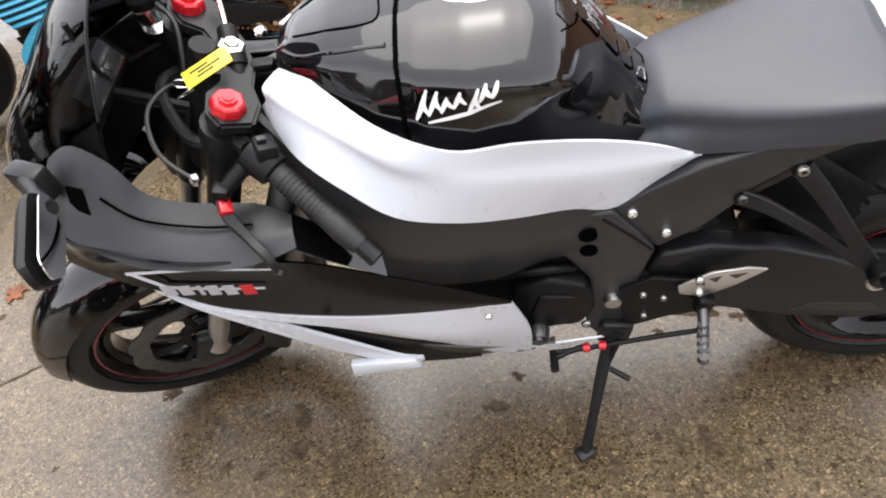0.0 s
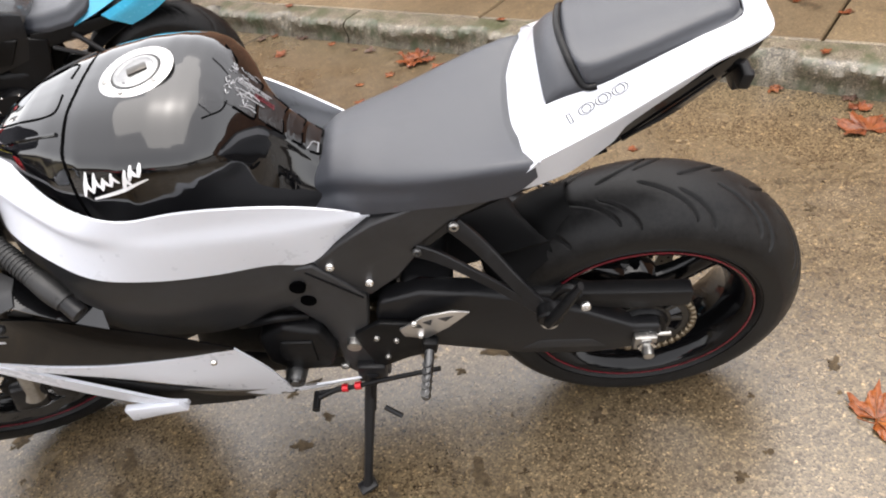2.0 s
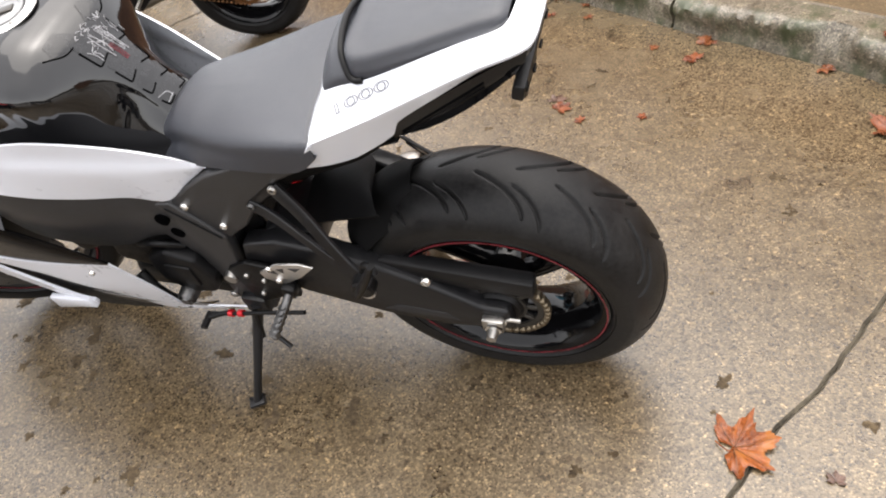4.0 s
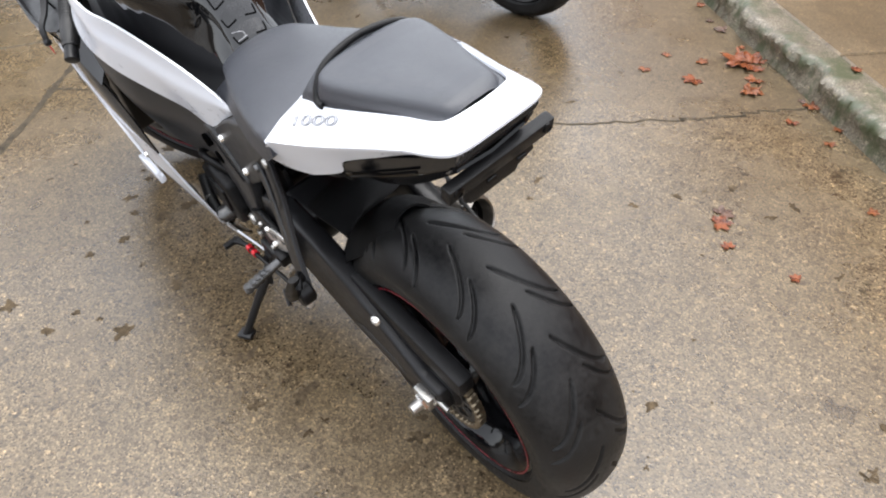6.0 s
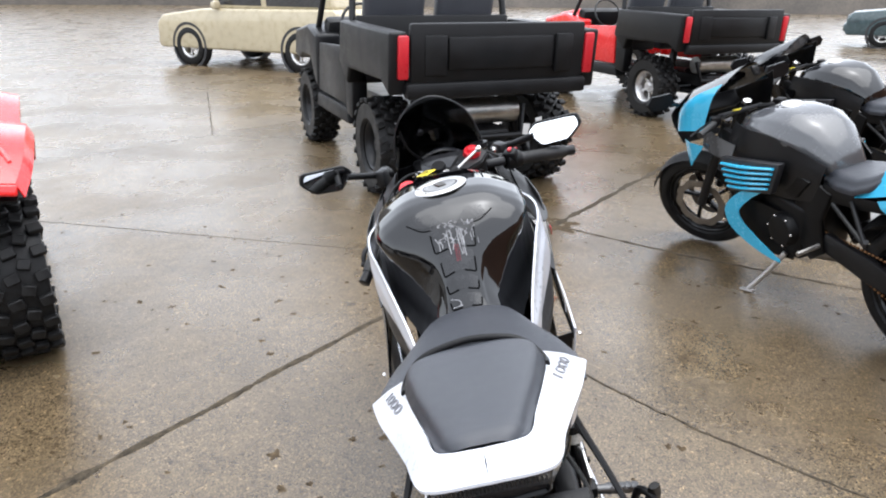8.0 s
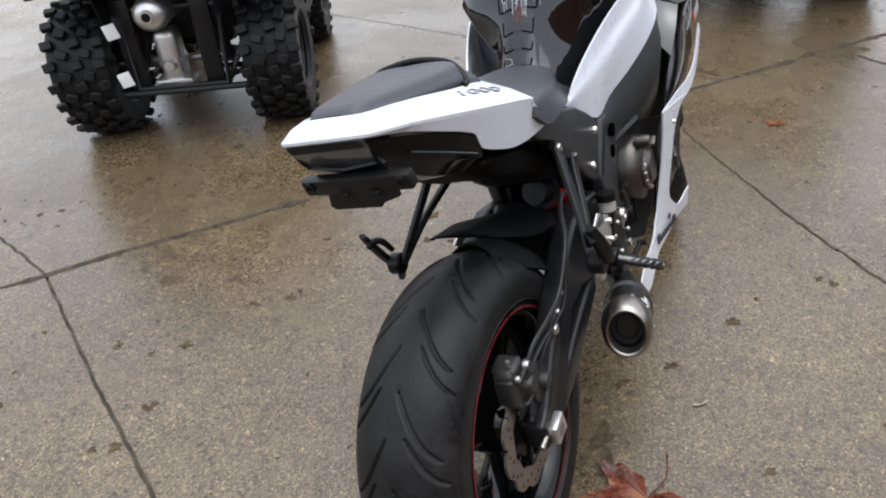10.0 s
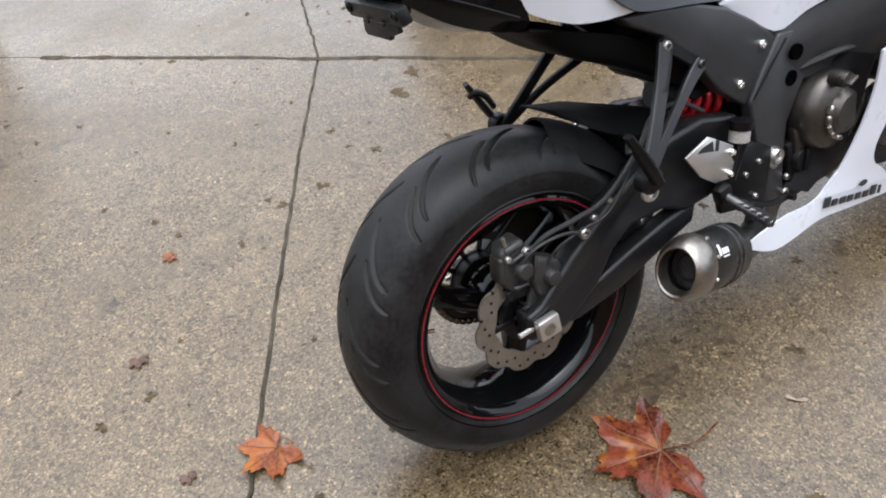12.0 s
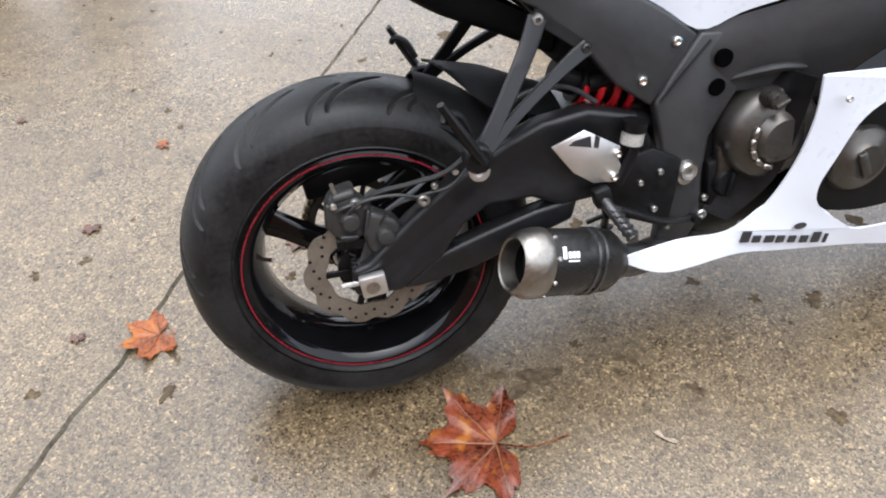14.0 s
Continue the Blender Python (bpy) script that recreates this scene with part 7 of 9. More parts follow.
U = AXIS
for s in (-1, 1):
    top = Vector((-1.108, s * 0.104, 0.940))
    low = top - U * 0.66
    part("fork_tube", tube(steered([top, top - U * 0.38]), 0.0255, 20), SATIN, bike, "black upper fork tube")
    part("fork_leg", tube(steered([top - U * 0.36, low, low - U * 0.03]), [0.021, 0.021, 0.026], 16), STEEL, bike)
    part("fork_foot", join(box((0.07, 0.03, 0.10), tuple(low + Vector((-0.02, 0, -0.02))), (0, 25, 0), 0.01)), SATIN, bike, m=STEER)
    part("fork_cap", turned([(0, 0.014), (0.012, 0.014), (0.013, 0.010), (0.020, 0.0105), (0.0225, 0.008), (0.025, 0.0), (0.025, -0.012), (0, -0.012)], 8, STEER @ Matrix.Translation(top + U * 0.005) @ Vector((0, 1, 0)).rotation_difference(U).to_matrix().to_4x4()), RED, bike, "red anodised fork cap", 20)
    part("fork_cap_centre", turned([(0, 0.016), (0.008, 0.016), (0.009, 0.012), (0.009, 0), (0, 0)], 6, STEER @ Matrix.Translation(top + U * 0.005) @ Vector((0, 1, 0)).rotation_difference(U).to_matrix().to_4x4()), REDPL, bike, "", 20)
    part("front_caliper", join(box((0.055, 0.05, 0.11), (-1.345, s * 0.088, 0.37), (0, 20, 0), 0.01, 2)), SOFTBLK, bike, "black front brake caliper", m=STEER)
    # clip-on, grip, switchgear
    root = top - U * 0.045
    if s < 0:
        g0, g1 = Vector((-1.045, -0.1395, 0.880)), Vector((-0.888, -0.2503, 0.758))
    else:
        g0, g1 = Vector((-1.165, 0.1734, 0.915)), Vector((-1.25, 0.3785, 0.880))
    w = STEER @ root
    part("clip_on", join(tube([w, g0], 0.012, 10), turned([(0.026, -0.016), (0.036, -0.016), (0.037, 0.0), (0.036, 0.016), (0.026, 0.016)], 20, Matrix.Translation(w) @ Vector((0, 1, 0)).rotation_difference(STEER.to_3x3() @ U).to_matrix().to_4x4())), SATIN, bike, "black clip-on handlebar")
    part("grip", tube([g0.lerp(g1, t) for t in (0.22, 0.24, 0.78, 0.80, 0.82, 0.86)], [0.017, 0.0165, 0.0165, 0.0195, 0.017], 14, 26), SOFTRUB, bike, "black rubber handlebar grip")
    part("grip_rib", join(*[tube([g0.lerp(g1, t), g0.lerp(g1, t + 0.010)], 0.0180, 14) for t in np.linspace(0.27, 0.76, 17)]), SOFTRUB, bike)
    part("bar_end", tube([g0.lerp(g1, t) for t in (0.85, 0.87, 0.99, 1.0)], [0.015, 0.014, 0.015, 0.011], 14), SATIN, bike, "black bar end weight")
    dirn = (g1 - g0).normalized()
    rot = Vector((0, 1, 0)).rotation_difference(dirn).to_matrix().to_4x4()
    part("switchgear", join(turned([(0.016, 0.0), (0.024, 0.002), (0.026, 0.02), (0.024, 0.045), (0.017, 0.048)], 18, Matrix.Translation(g0) @ rot), box((0.03, 0.035, 0.04), tuple(g0 + dirn * 0.022 + Vector((0.01, 0, 0.012))), (0, 20, -30 * s), 0.006)), SOFTBLK, bike, "black handlebar switchgear")
    part("switch_button", join(box((0.014, 0.010, 0.006), tuple(g0 + dirn * 0.018 + Vector((0.016, 0, 0.034))), (0, 20, -30 * s), 0.002), box((0.010, 0.008, 0.006), tuple(g0 + dirn * 0.036 + Vector((0.014, 0, 0.032))), (0, 20, -30 * s), 0.002)), GREYPL if s < 0 else REDPL, bike)
    if s < 0:
        lv = [(-1.090, -0.1834, 0.845), (-1.085, -0.2055, 0.825), (-1.060, -0.2291, 0.800), (-1.035, -0.2528, 0.785), (-1.027, -0.2599, 0.757)]
    else:
        lv = [(-1.23, 0.165, 0.905), (-1.27, 0.20, 0.900), (-1.30, 0.27, 0.885), (-1.315, 0.33, 0.87)]
    part("lever", join(strap(lv, [0.020, 0.017, 0.013, 0.012, 0.012], 0.008, (0.3, 0, 1)), turned([(0, -0.009), (0.006, -0.007), (0.009, 0), (0.006, 0.007), (0, 0.009)], 14, Matrix.Translation(lv[-1]))), SATIN, bike, "short black adjustable lever")
    part("lever_adjuster", join(box((0.018, 0.030, 0.014), tuple(Vector(lv[0]).lerp(Vector(lv[1]), 0.5)), (20, 30, 30), 0.003), turned([(0, -0.008), (0.005, -0.008), (0.005, 0.008), (0, 0.008)], 10, Matrix.Translation(lv[0]) @ pose(0, 0, 0, 90, 0, 0))), RED, bike, "red anodised lever adjuster")
    part("lever_perch", join(tube([g0 + dirn * 0.01, Vector(lv[0])], [0.013, 0.011], 10), box((0.022, 0.022, 0.03), lv[0], (0, 20, 0), 0.004)), SOFTBLK, bike)
    part("perch_nut", join(turned([(0, -0.009), (0.006, -0.009), (0.0085, -0.003), (0.0085, 0.004), (0.005, 0.009), (0, 0.009)], 10, Matrix.Translation(Vector(lv[0]) + Vector((-0.03, 0.012 * -s, 0.022))) @ pose(0, 0, 0, 70, 0, 0))), CHROME, bike)

# top clamp, ignition, damper
TC = STEER @ Matrix.Translation((-1.098, 0, 0.925)) @ Vector((0, 0, 1)).rotation_difference(U).to_matrix().to_4x4()
clamp = [(-0.035, -0.135), (-0.045, -0.105), (-0.035, -0.07), (-0.01, -0.05), (0.004, 0), (-0.01, 0.05), (-0.035, 0.07), (-0.045, 0.105), (-0.035, 0.135), (0.01, 0.14), (0.03, 0.105), (0.03, 0.07), (0.045, 0.03), (0.045, -0.03), (0.03, -0.07), (0.03, -0.105), (0.01, -0.14)]
bm = bmesh.new()
f = bm.faces.new([bm.verts.new((x, y, -0.010)) for x, y in clamp])
got = bmesh.ops.extrude_face_region(bm, geom=[f])
for v in got["geom"]:
    if isinstance(v, bmesh.types.BMVert):
        v.co.z = 0.010
bmesh.ops.recalc_face_normals(bm, faces=bm.faces)
bmesh.ops.bevel(bm, geom=[e for e in bm.edges if e.calc_face_angle(0) > 0.9], offset=0.004, segments=2, affect="EDGES")
part("top_clamp", bm, SATIN, bike, "black top fork clamp", m=TC)
part("steering_nut", turned([(0, 0.022), (0.010, 0.022), (0.012, 0.018), (0.018, 0.016), (0.02, 0.01), (0.02, 0), (0, 0)], 6, TC @ Matrix.Translation((0.018, 0, 0.008)) @ pose(0, 0, 0, 90, 0, 0)), CHROME, bike)
part("ignition_lock", turned([(0, 0.02), (0.018, 0.02), (0.02, 0.015), (0.02, 0), (0, 0)], 20, TC @ Matrix.Translation((-0.022, 0, 0.008)) @ pose(0, 0, 0, 90, 0, 0)), SOFTBLK, bike)
part("key_ring", join(turned([(0.0135, 0), (0.0125, 0.001), (0.0115, 0), (0.0125, -0.001), (0.0135, 0)], 28, Matrix.Translation((-1.132, -0.0604, 0.938)) @ pose(0, 0, 0, 70, 20, 0)), turned([(0.0135, 0), (0.0125, 0.001), (0.0115, 0), (0.0125, -0.001), (0.0135, 0)], 28, Matrix.Translation((-1.125, -0.0746, 0.932)) @ pose(0, 0, 0, 60, -30, 0))), CHROME, bike)
tagm = Matrix.Translation((-1.095, -0.0443, 0.947)) @ pose(0, 0, 0, 14, -12, 26)
part("key_tag", box((0.072, 0.030, 0.002), (0, 0, 0), (0, 0, 0), 0.0008), YELLOW, bike, "yellow key tag", m=tagm)
part("key_tag_bars", join(*[box((w, 0.003, 0.0006), (x, y, 0.0013), (0, 0, 0), 0) for x, y, w in ((-0.01, 0.006, 0.03), (0.004, 0.0, 0.036), (-0.004, -0.006, 0.026))]), INK, bike, m=tagm)
da, db = Vector((-1.103, 0.1049, 0.979)), Vector((-1.063, -0.0451, 0.897))
part("damper_body", tube([da.lerp(db, t) for t in (0.42, 0.44, 0.96, 1.0)], [0.013, 0.0145, 0.0145, 0.012], 16), SOFTBLK, bike, "black steering damper body")
part("damper_rod", tube([da, db], 0.0045, 10), CHROME, bike)
part("damper_end", join(turned([(0, 0.009), (0.007, 0.007), (0.010, 0), (0.007, -0.007), (0, -0.009)], 14, Matrix.Translation(da)), turned([(0, 0.009), (0.006, 0.007), (0.008, 0), (0.006, -0.007), (0, -0.009)], 14, Matrix.Translation(db + Vector((0.004, -0.008, 0.006))))), CHROME, bike)
part("damper_clamp", join(turned([(0.014, -0.012), (0.018, -0.010), (0.018, 0.010), (0.014, 0.012)], 18, Matrix.Translation(da.lerp(db, 0.72)) @ Vector((0, 1, 0)).rotation_difference(db - da).to_matrix().to_4x4()), box((0.05, 0.02, 0.014), tuple(da.lerp(db, 0.72) + Vector((0.03, 0.0, -0.012))), (0, 0, 0), 0.004)), SOFTBLK, bike)
part("damper_bolt", bolt((-1.035, 0.03, 0.938), (0, 0, 1), 0.009, 0.006), CHROME, bike)
part("clutch_cable", tube([(-1.115, -0.1778, 0.868), (-1.16, -0.1517, 0.90), (-1.175, -0.1013, 0.93), (-1.155, -0.0518, 0.93), (-1.15, -0.0019, 0.88)], 0.0035, 6, 40), SOFTRUB, bike)
part("brake_line", tube([(-1.22, 0.16, 0.92), (-1.20, 0.10, 0.96), (-1.16, 0.05, 0.955), (-1.16, 0.0, 0.90)], 0.004, 6, 30), SOFTRUB, bike)
part("front_reservoir", join(tube([(-1.225, 0.115, 0.915), (-1.225, 0.115, 0.955)], 0.022, 18)), CLEAR, bike, "translucent front brake fluid bottle")
part("front_reservoir_cap", tube([(-1.225, 0.115, 0.955), (-1.225, 0.115, 0.968)], 0.024, 18), SOFTBLK, bike)
# front mudguard
fg = []
for i in range(26):
    a = radians(15 + 150 * i / 25)
    row = []
    for j in range(11):
        q = -1 + 0.2 * j
        r = 0.318 - 0.05 * abs(q) ** 2.5
        row.append(FX @ Vector((r * math.cos(a) * 1.0, q * 0.072, r * math.sin(a))))
    fg.append(row)
bm = grid_bm(fg)
bm.normal_update()
if sum(f.normal.z for f in bm.faces) < 0:
    bmesh.ops.reverse_faces(bm, faces=bm.faces)
solid(bm, 0.003)
part("front_mudguard", bm, BLACK, bike, "gloss black front mudguard")

# ---------------------------------------------------------------- other vehicles


LUGS = ((-0.86, 0.42, 14), (-0.36, 0.40, -18), (0.10, 0.40, 16), (0.46, 0.36, -14), (0.88, 0.40, 12))  # place, width, skew


def plain_tyre(R, half, rim_r, blocks=0, knob=0.012, nseg=160, lugs=True):
    """A tyre round the y axis; blocks: rows of off-road lugs round it."""
    prof = [(rim_r, -half * 0.8), (rim_r + 0.02, -half * 0.98), (R * 0.88, -half), (R * 0.965, -half * 0.86), (R * 0.99, -half * 0.5), (R, 0), (R * 0.99, half * 0.5), (R * 0.965, half * 0.86), (R * 0.88, half), (rim_r + 0.02, half * 0.98), (rim_r, half * 0.8)]
    if blocks:
        prof = [(r - (knob if r > R * 0.9 else 0), y) for r, y in prof]
    pieces = [turned(prof, nseg if not blocks else 48)]
    for k in range(blocks if lugs else 0):
        for row, (y, w, skew) in enumerate(LUGS):
            a = 2 * math.pi * (k + 0.5 * (row % 2)) / blocks
            r = (R - knob * 0.4) * (0.975 if abs(y) > 0.8 else 1.0)
            b = box((knob * 1.6, w * half, R * 2.6 / blocks * 1.0), (0, 0, 0), (skew, 0, 0), 0.004, 1)
            bmesh.ops.transform(b, matrix=pose(r * math.cos(a), y * half, r * math.sin(a), 0, -math.degrees(a), 0), verts=b.verts)
            pieces.append(b)
    return join(*pieces)


def lined(bm, front):
    """The shell's inner side takes the second material."""
    bm.faces.index_update()
    for f in bm.faces:
        f.material_index = 1 if f.index >= front else 0
    return bm


def road_bike(m, paint, tankpaint, label, rimmat, chainmat, steer=27, group="parked motorcycles", twin=False):
    """A parked full-fairing sport motorcycle, its rear axle over the origin, facing -x."""
    b = thing("motorcycle", m, label, "motorcycle", group)
    W, F = Matrix.Translation((0, 0, 0.315)), None
    ax, pv = Vector((0.39, 0, 0.92)).normalized(), Vector((-1.58, 0, 0))
    st = Matrix.Translation(pv) @ Matrix.Rotation(radians(steer), 4, ax) @ Matrix.Translation(-pv)
    F = st @ Matrix.Translation((-1.48, 0, 0.300))
    rw = wheel_part("rear_wheel", rim_bm(0.215, 0.08, 0.04, 0.07, 5, wide=0.034), rimmat, b, m=W)
    part("tyre", tyre_bm(0.315, 0.095, 0.215, 0.078, (10, 0.005), 260), RUBBER, rw, m=W)
    part("sprocket", gear(0.100, 40, 0.006, -0.09), chainmat, rw, m=W)
    part("brake_disc", petal_disc(0.115, 0.07, 0.09), DISC, rw, m=W)
    fw = wheel_part("front_wheel", rim_bm(0.215, 0.044, 0.03, 0.05, 5, wide=0.03), rimmat, b, m=F)
    part("tyre", tyre_bm(0.300, 0.060, 0.215, 0.042, (12, 0.004), 200), RUBBER, fw, m=F)
    for s in (-1, 1):
        part("brake_disc", petal_disc(0.155, 0.11, s * 0.066), DISC, fw, m=F)
        part("fork_leg", tube([st @ Vector((-1.20, s * 0.105, 0.86)), st @ Vector((-1.445, s * 0.105, 0.33))], [0.026, 0.026, 0.022, 0.024], 14), SATIN, b)
        part("fork_cap", tube([st @ Vector((-1.198, s * 0.105, 0.86)), st @ Vector((-1.193, s * 0.105, 0.875))], 0.022, 12), CHROME, b)
        part("swingarm_beam", prism([(0.04, 0.34), (-0.20, 0.42), (-0.44, 0.46), (-0.50, 0.42), (-0.44, 0.36), (-0.2, 0.30), (0.04, 0.28)], *sorted((s * 0.09, s * 0.125)), 0.01), SATIN, b)
        part("frame_side", prism([(-0.40, 0.66), (-0.56, 0.72), (-0.62, 0.62), (-0.60, 0.40), (-0.52, 0.30), (-0.44, 0.36), (-0.46, 0.52)], *sorted((s * 0.11, s * 0.14)), 0.01), SOFTBLK, b)
        part("frame_spar", prism([(-0.50, 0.70), (-0.80, 0.78), (-1.10, 0.84), (-1.12, 0.76), (-0.86, 0.64), (-0.58, 0.60)], *sorted((s * 0.13, s * 0.165)), 0.012), SOFTBLK, b)
        part("subframe", prism([(-0.46, 0.70), (-0.30, 0.69), (-0.10, 0.70), (-0.08, 0.66), (-0.28, 0.63), (-0.46, 0.62)], *sorted((s * 0.10, s * 0.132)), 0.008), SOFTBLK, b)
        # head fairing, louvres, chin
        up0 = [(-1.10, 0.165, 1.06), (-1.24, 0.205, 1.00), (-1.41, 0.185, 0.92), (-1.55, 0.09, 0.87)]
        up1 = [(-1.14, 0.200, 0.99), (-1.29, 0.232, 0.93), (-1.45, 0.200, 0.86), (-1.59, 0.10, 0.80)]
        up2 = [(-1.20, 0.225, 0.81), (-1.33, 0.242, 0.79), (-1.47, 0.205, 0.75), (-1.59, 0.10, 0.70)]
        part("upper_fairing", lined(skin([flip(up0, s), flip(up1, s), flip(up2, s)], 18, 8, 0.004, (0, -s, 0)), 119), [paint, SOFTBLK], b)
        part("fairing_arm", skin([flip([(-1.40, 0.205, 0.72), (-1.30, 0.232, 0.725), (-1.18, 0.240, 0.735)], s), flip([(-1.36, 0.205, 0.57), (-1.32, 0.225, 0.59), (-1.29, 0.232, 0.62)], s)], 12, 6, 0.004, (0, -s, 0)), paint, b)
        part("inner_fairing", skin([flip([(-1.20, 0.215, 0.83), (-1.08, 0.215, 0.80), (-0.96, 0.205, 0.78)], s), flip([(-1.22, 0.215, 0.72), (-1.10, 0.225, 0.70), (-0.98, 0.225, 0.69)], s)], 12, 6, 0.004, (0, -s, 0)), tankpaint, b)
        for k in range(5):
            part("louvre", tube([(-0.995 + 0.012 * k, s * 0.246, 0.695 - 0.027 * k), (-0.82, s * 0.262, 0.722 - 0.027 * k), (-0.625 - 0.010 * k, s * 0.250, 0.756 - 0.027 * k)], [0.011, 0.0125, 0.009], 8, 10, flat=0.7), paint, b)
        part("louvre_backing", prism([(-1.02, 0.72), (-0.60, 0.78), (-0.66, 0.62), (-0.95, 0.56)], *sorted((s * 0.20, s * 0.238)), 0.006), INK, b)
        ch0 = [(-0.78, 0.238, 0.625), (-0.90, 0.246, 0.555), (-1.00, 0.245, 0.45), (-0.98, 0.235, 0.355), (-0.86, 0.220, 0.290), (-0.74, 0.203, 0.255), (-0.655, 0.190, 0.245)]
        ch1 = [(-0.74, 0.232, 0.600), (-0.82, 0.242, 0.540), (-0.895, 0.243, 0.46), (-0.87, 0.233, 0.400), (-0.80, 0.217, 0.345), (-0.73, 0.203, 0.300), (-0.66, 0.190, 0.260)]
        part("lower_fairing", skin([flip(ch0, s), flip(ch1, s)], 30, 6, 0.004, (0, -s, 0)), paint, b)
        # dull black sheet inside the fairing takes the place of its shade
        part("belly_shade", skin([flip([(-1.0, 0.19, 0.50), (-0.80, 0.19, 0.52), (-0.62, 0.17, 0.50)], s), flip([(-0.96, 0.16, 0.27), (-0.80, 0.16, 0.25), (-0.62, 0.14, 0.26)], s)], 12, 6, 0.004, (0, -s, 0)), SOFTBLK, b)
        if twin:
            high = part("silencer", tube([(-0.34, s * 0.10, 0.60), (-0.20, s * 0.135, 0.68), (-0.10, s * 0.15, 0.715), (0.22, s * 0.165, 0.815), (0.30, s * 0.166, 0.838)], [0.024, 0.030, 0.052, 0.055, 0.046], 18, 24), SATIN, b, "black silencer beside the tail")
            part("end_cap", tube([(0.295, s * 0.166, 0.836), (0.315, s * 0.166, 0.842)], 0.030, 16), STEEL, high)
        elif s > 0:
            part("silencer", join(tube([(-0.42, s * 0.18, 0.30), (-0.20, s * 0.200, 0.38), (0.06, s * 0.222, 0.48), (0.12, s * 0.224, 0.50)], [0.035, 0.05, 0.054, 0.042], 18, 16)), SATIN, b)
        part("grip", tube([(-1.10, s * 0.20, 0.875), (-1.03, s * 0.34, 0.855)], 0.017, 12), SOFTRUB, b)
        part("clip_on", tube([(-1.17, s * 0.11, 0.87), (-1.10, s * 0.20, 0.875)], 0.013, 10), SOFTBLK, b)
        part("lever", tube([(-1.14, s * 0.20, 0.870), (-1.12, s * 0.28, 0.855), (-1.09, s * 0.35, 0.84)], 0.006, 6, 8), SOFTBLK, b)
        part("switchgear", box((0.05, 0.05, 0.05), (-1.105, s * 0.195, 0.88), (0, 0, s * 20), 0.01), SOFTBLK, b)
        mir = part("mirror", loft([[(-1.36 + t, s * (0.36 + p[0] * c), 0.985 + p[1] * c) for p in ((-0.08, -0.02), (-0.03, -0.045), (0.06, -0.04), (0.08, 0.0), (0.05, 0.035), (-0.06, 0.03))] for t, c in ((0, 0.5), (0.02, 1.0), (0.035, 1.0))]), SOFTBLK, b)
        part("mirror_stalk", tube([(-1.35, s * 0.33, 0.975), (-1.42, s * 0.20, 0.915)], 0.012, 8), SOFTBLK, mir)
        # two-tier tail
        t0 = [(-0.150, 0.0, 0.868), (-0.05, 0.0, 0.928), (0.08, 0.0, 0.950), (0.22, 0.0, 0.930), (0.36, 0.0, 0.893)]
        t1 = [(-0.195, 0.10, 0.800), (-0.09, 0.092, 0.892), (0.06, 0.076, 0.925), (0.21, 0.054, 0.912), (0.36, 0.024, 0.884)]
        t2 = [(-0.275, 0.142, 0.690), (-0.14, 0.152, 0.735), (0.06, 0.136, 0.808), (0.20, 0.102, 0.850), (0.355, 0.040, 0.872)]
        part("tail_cowl", facets([flip(t0, s), flip(t1, s), flip(t2, s)], 26, 5, 0.004, (0, -s, -0.2)), paint, b, smooth=35)
        k0 = [(-0.150, 0.155, 0.715), (0.0, 0.152, 0.765), (0.14, 0.128, 0.812), (0.29, 0.085, 0.848)]
        k1 = [(-0.125, 0.162, 0.690), (0.0, 0.160, 0.735), (0.14, 0.138, 0.785), (0.29, 0.094, 0.832)]
        k2 = [(-0.060, 0.140, 0.635), (0.04, 0.138, 0.665), (0.16, 0.120, 0.720), (0.28, 0.084, 0.790)]
        part("tail_blade", facets([flip(k0, s), flip(k1, s), flip(k2, s)], 20, 4, 0.004, (0, -s, 0)), paint, b, smooth=35)
        part("tail_vent", skin([flip([(0.06, 0.146, 0.735), (0.16, 0.130, 0.772), (0.27, 0.096, 0.812)], s), flip([(0.07, 0.143, 0.712), (0.16, 0.126, 0.745), (0.26, 0.094, 0.788)], s)], 10, 3, 0.003, (0, -s, 0)), INK, b)
        part("tank_side_panel", skin([flip([(-1.03, 0.150, 0.875), (-0.88, 0.196, 0.880), (-0.68, 0.192, 0.870), (-0.45, 0.120, 0.775)], s), flip([(-1.04, 0.190, 0.76), (-0.86, 0.212, 0.76), (-0.66, 0.192, 0.75), (-0.46, 0.140, 0.715)], s), flip([(-0.98, 0.170, 0.62), (-0.84, 0.185, 0.60), (-0.66, 0.165, 0.58), (-0.50, 0.140, 0.60)], s)], 18, 8, 0.006, (0, -s, 0)), SATIN, b)
        part("peg_hanger", join(tube([(-0.30, s * 0.13, 0.66), (-0.16, s * 0.19, 0.52)], 0.011, 8), tube([(-0.40, s * 0.13, 0.62), (-0.16, s * 0.19, 0.52)], 0.010, 8)), SATIN, b)
        part("passenger_peg", tube([(-0.16, s * 0.19, 0.52), (-0.12, s * 0.23, 0.57)], 0.011, 8), SATIN, b)
        part("footpeg", tube([(-0.46, s * 0.14, 0.40), (-0.47, s * 0.25, 0.385)], 0.011, 8), STEEL, b)
    tk = []
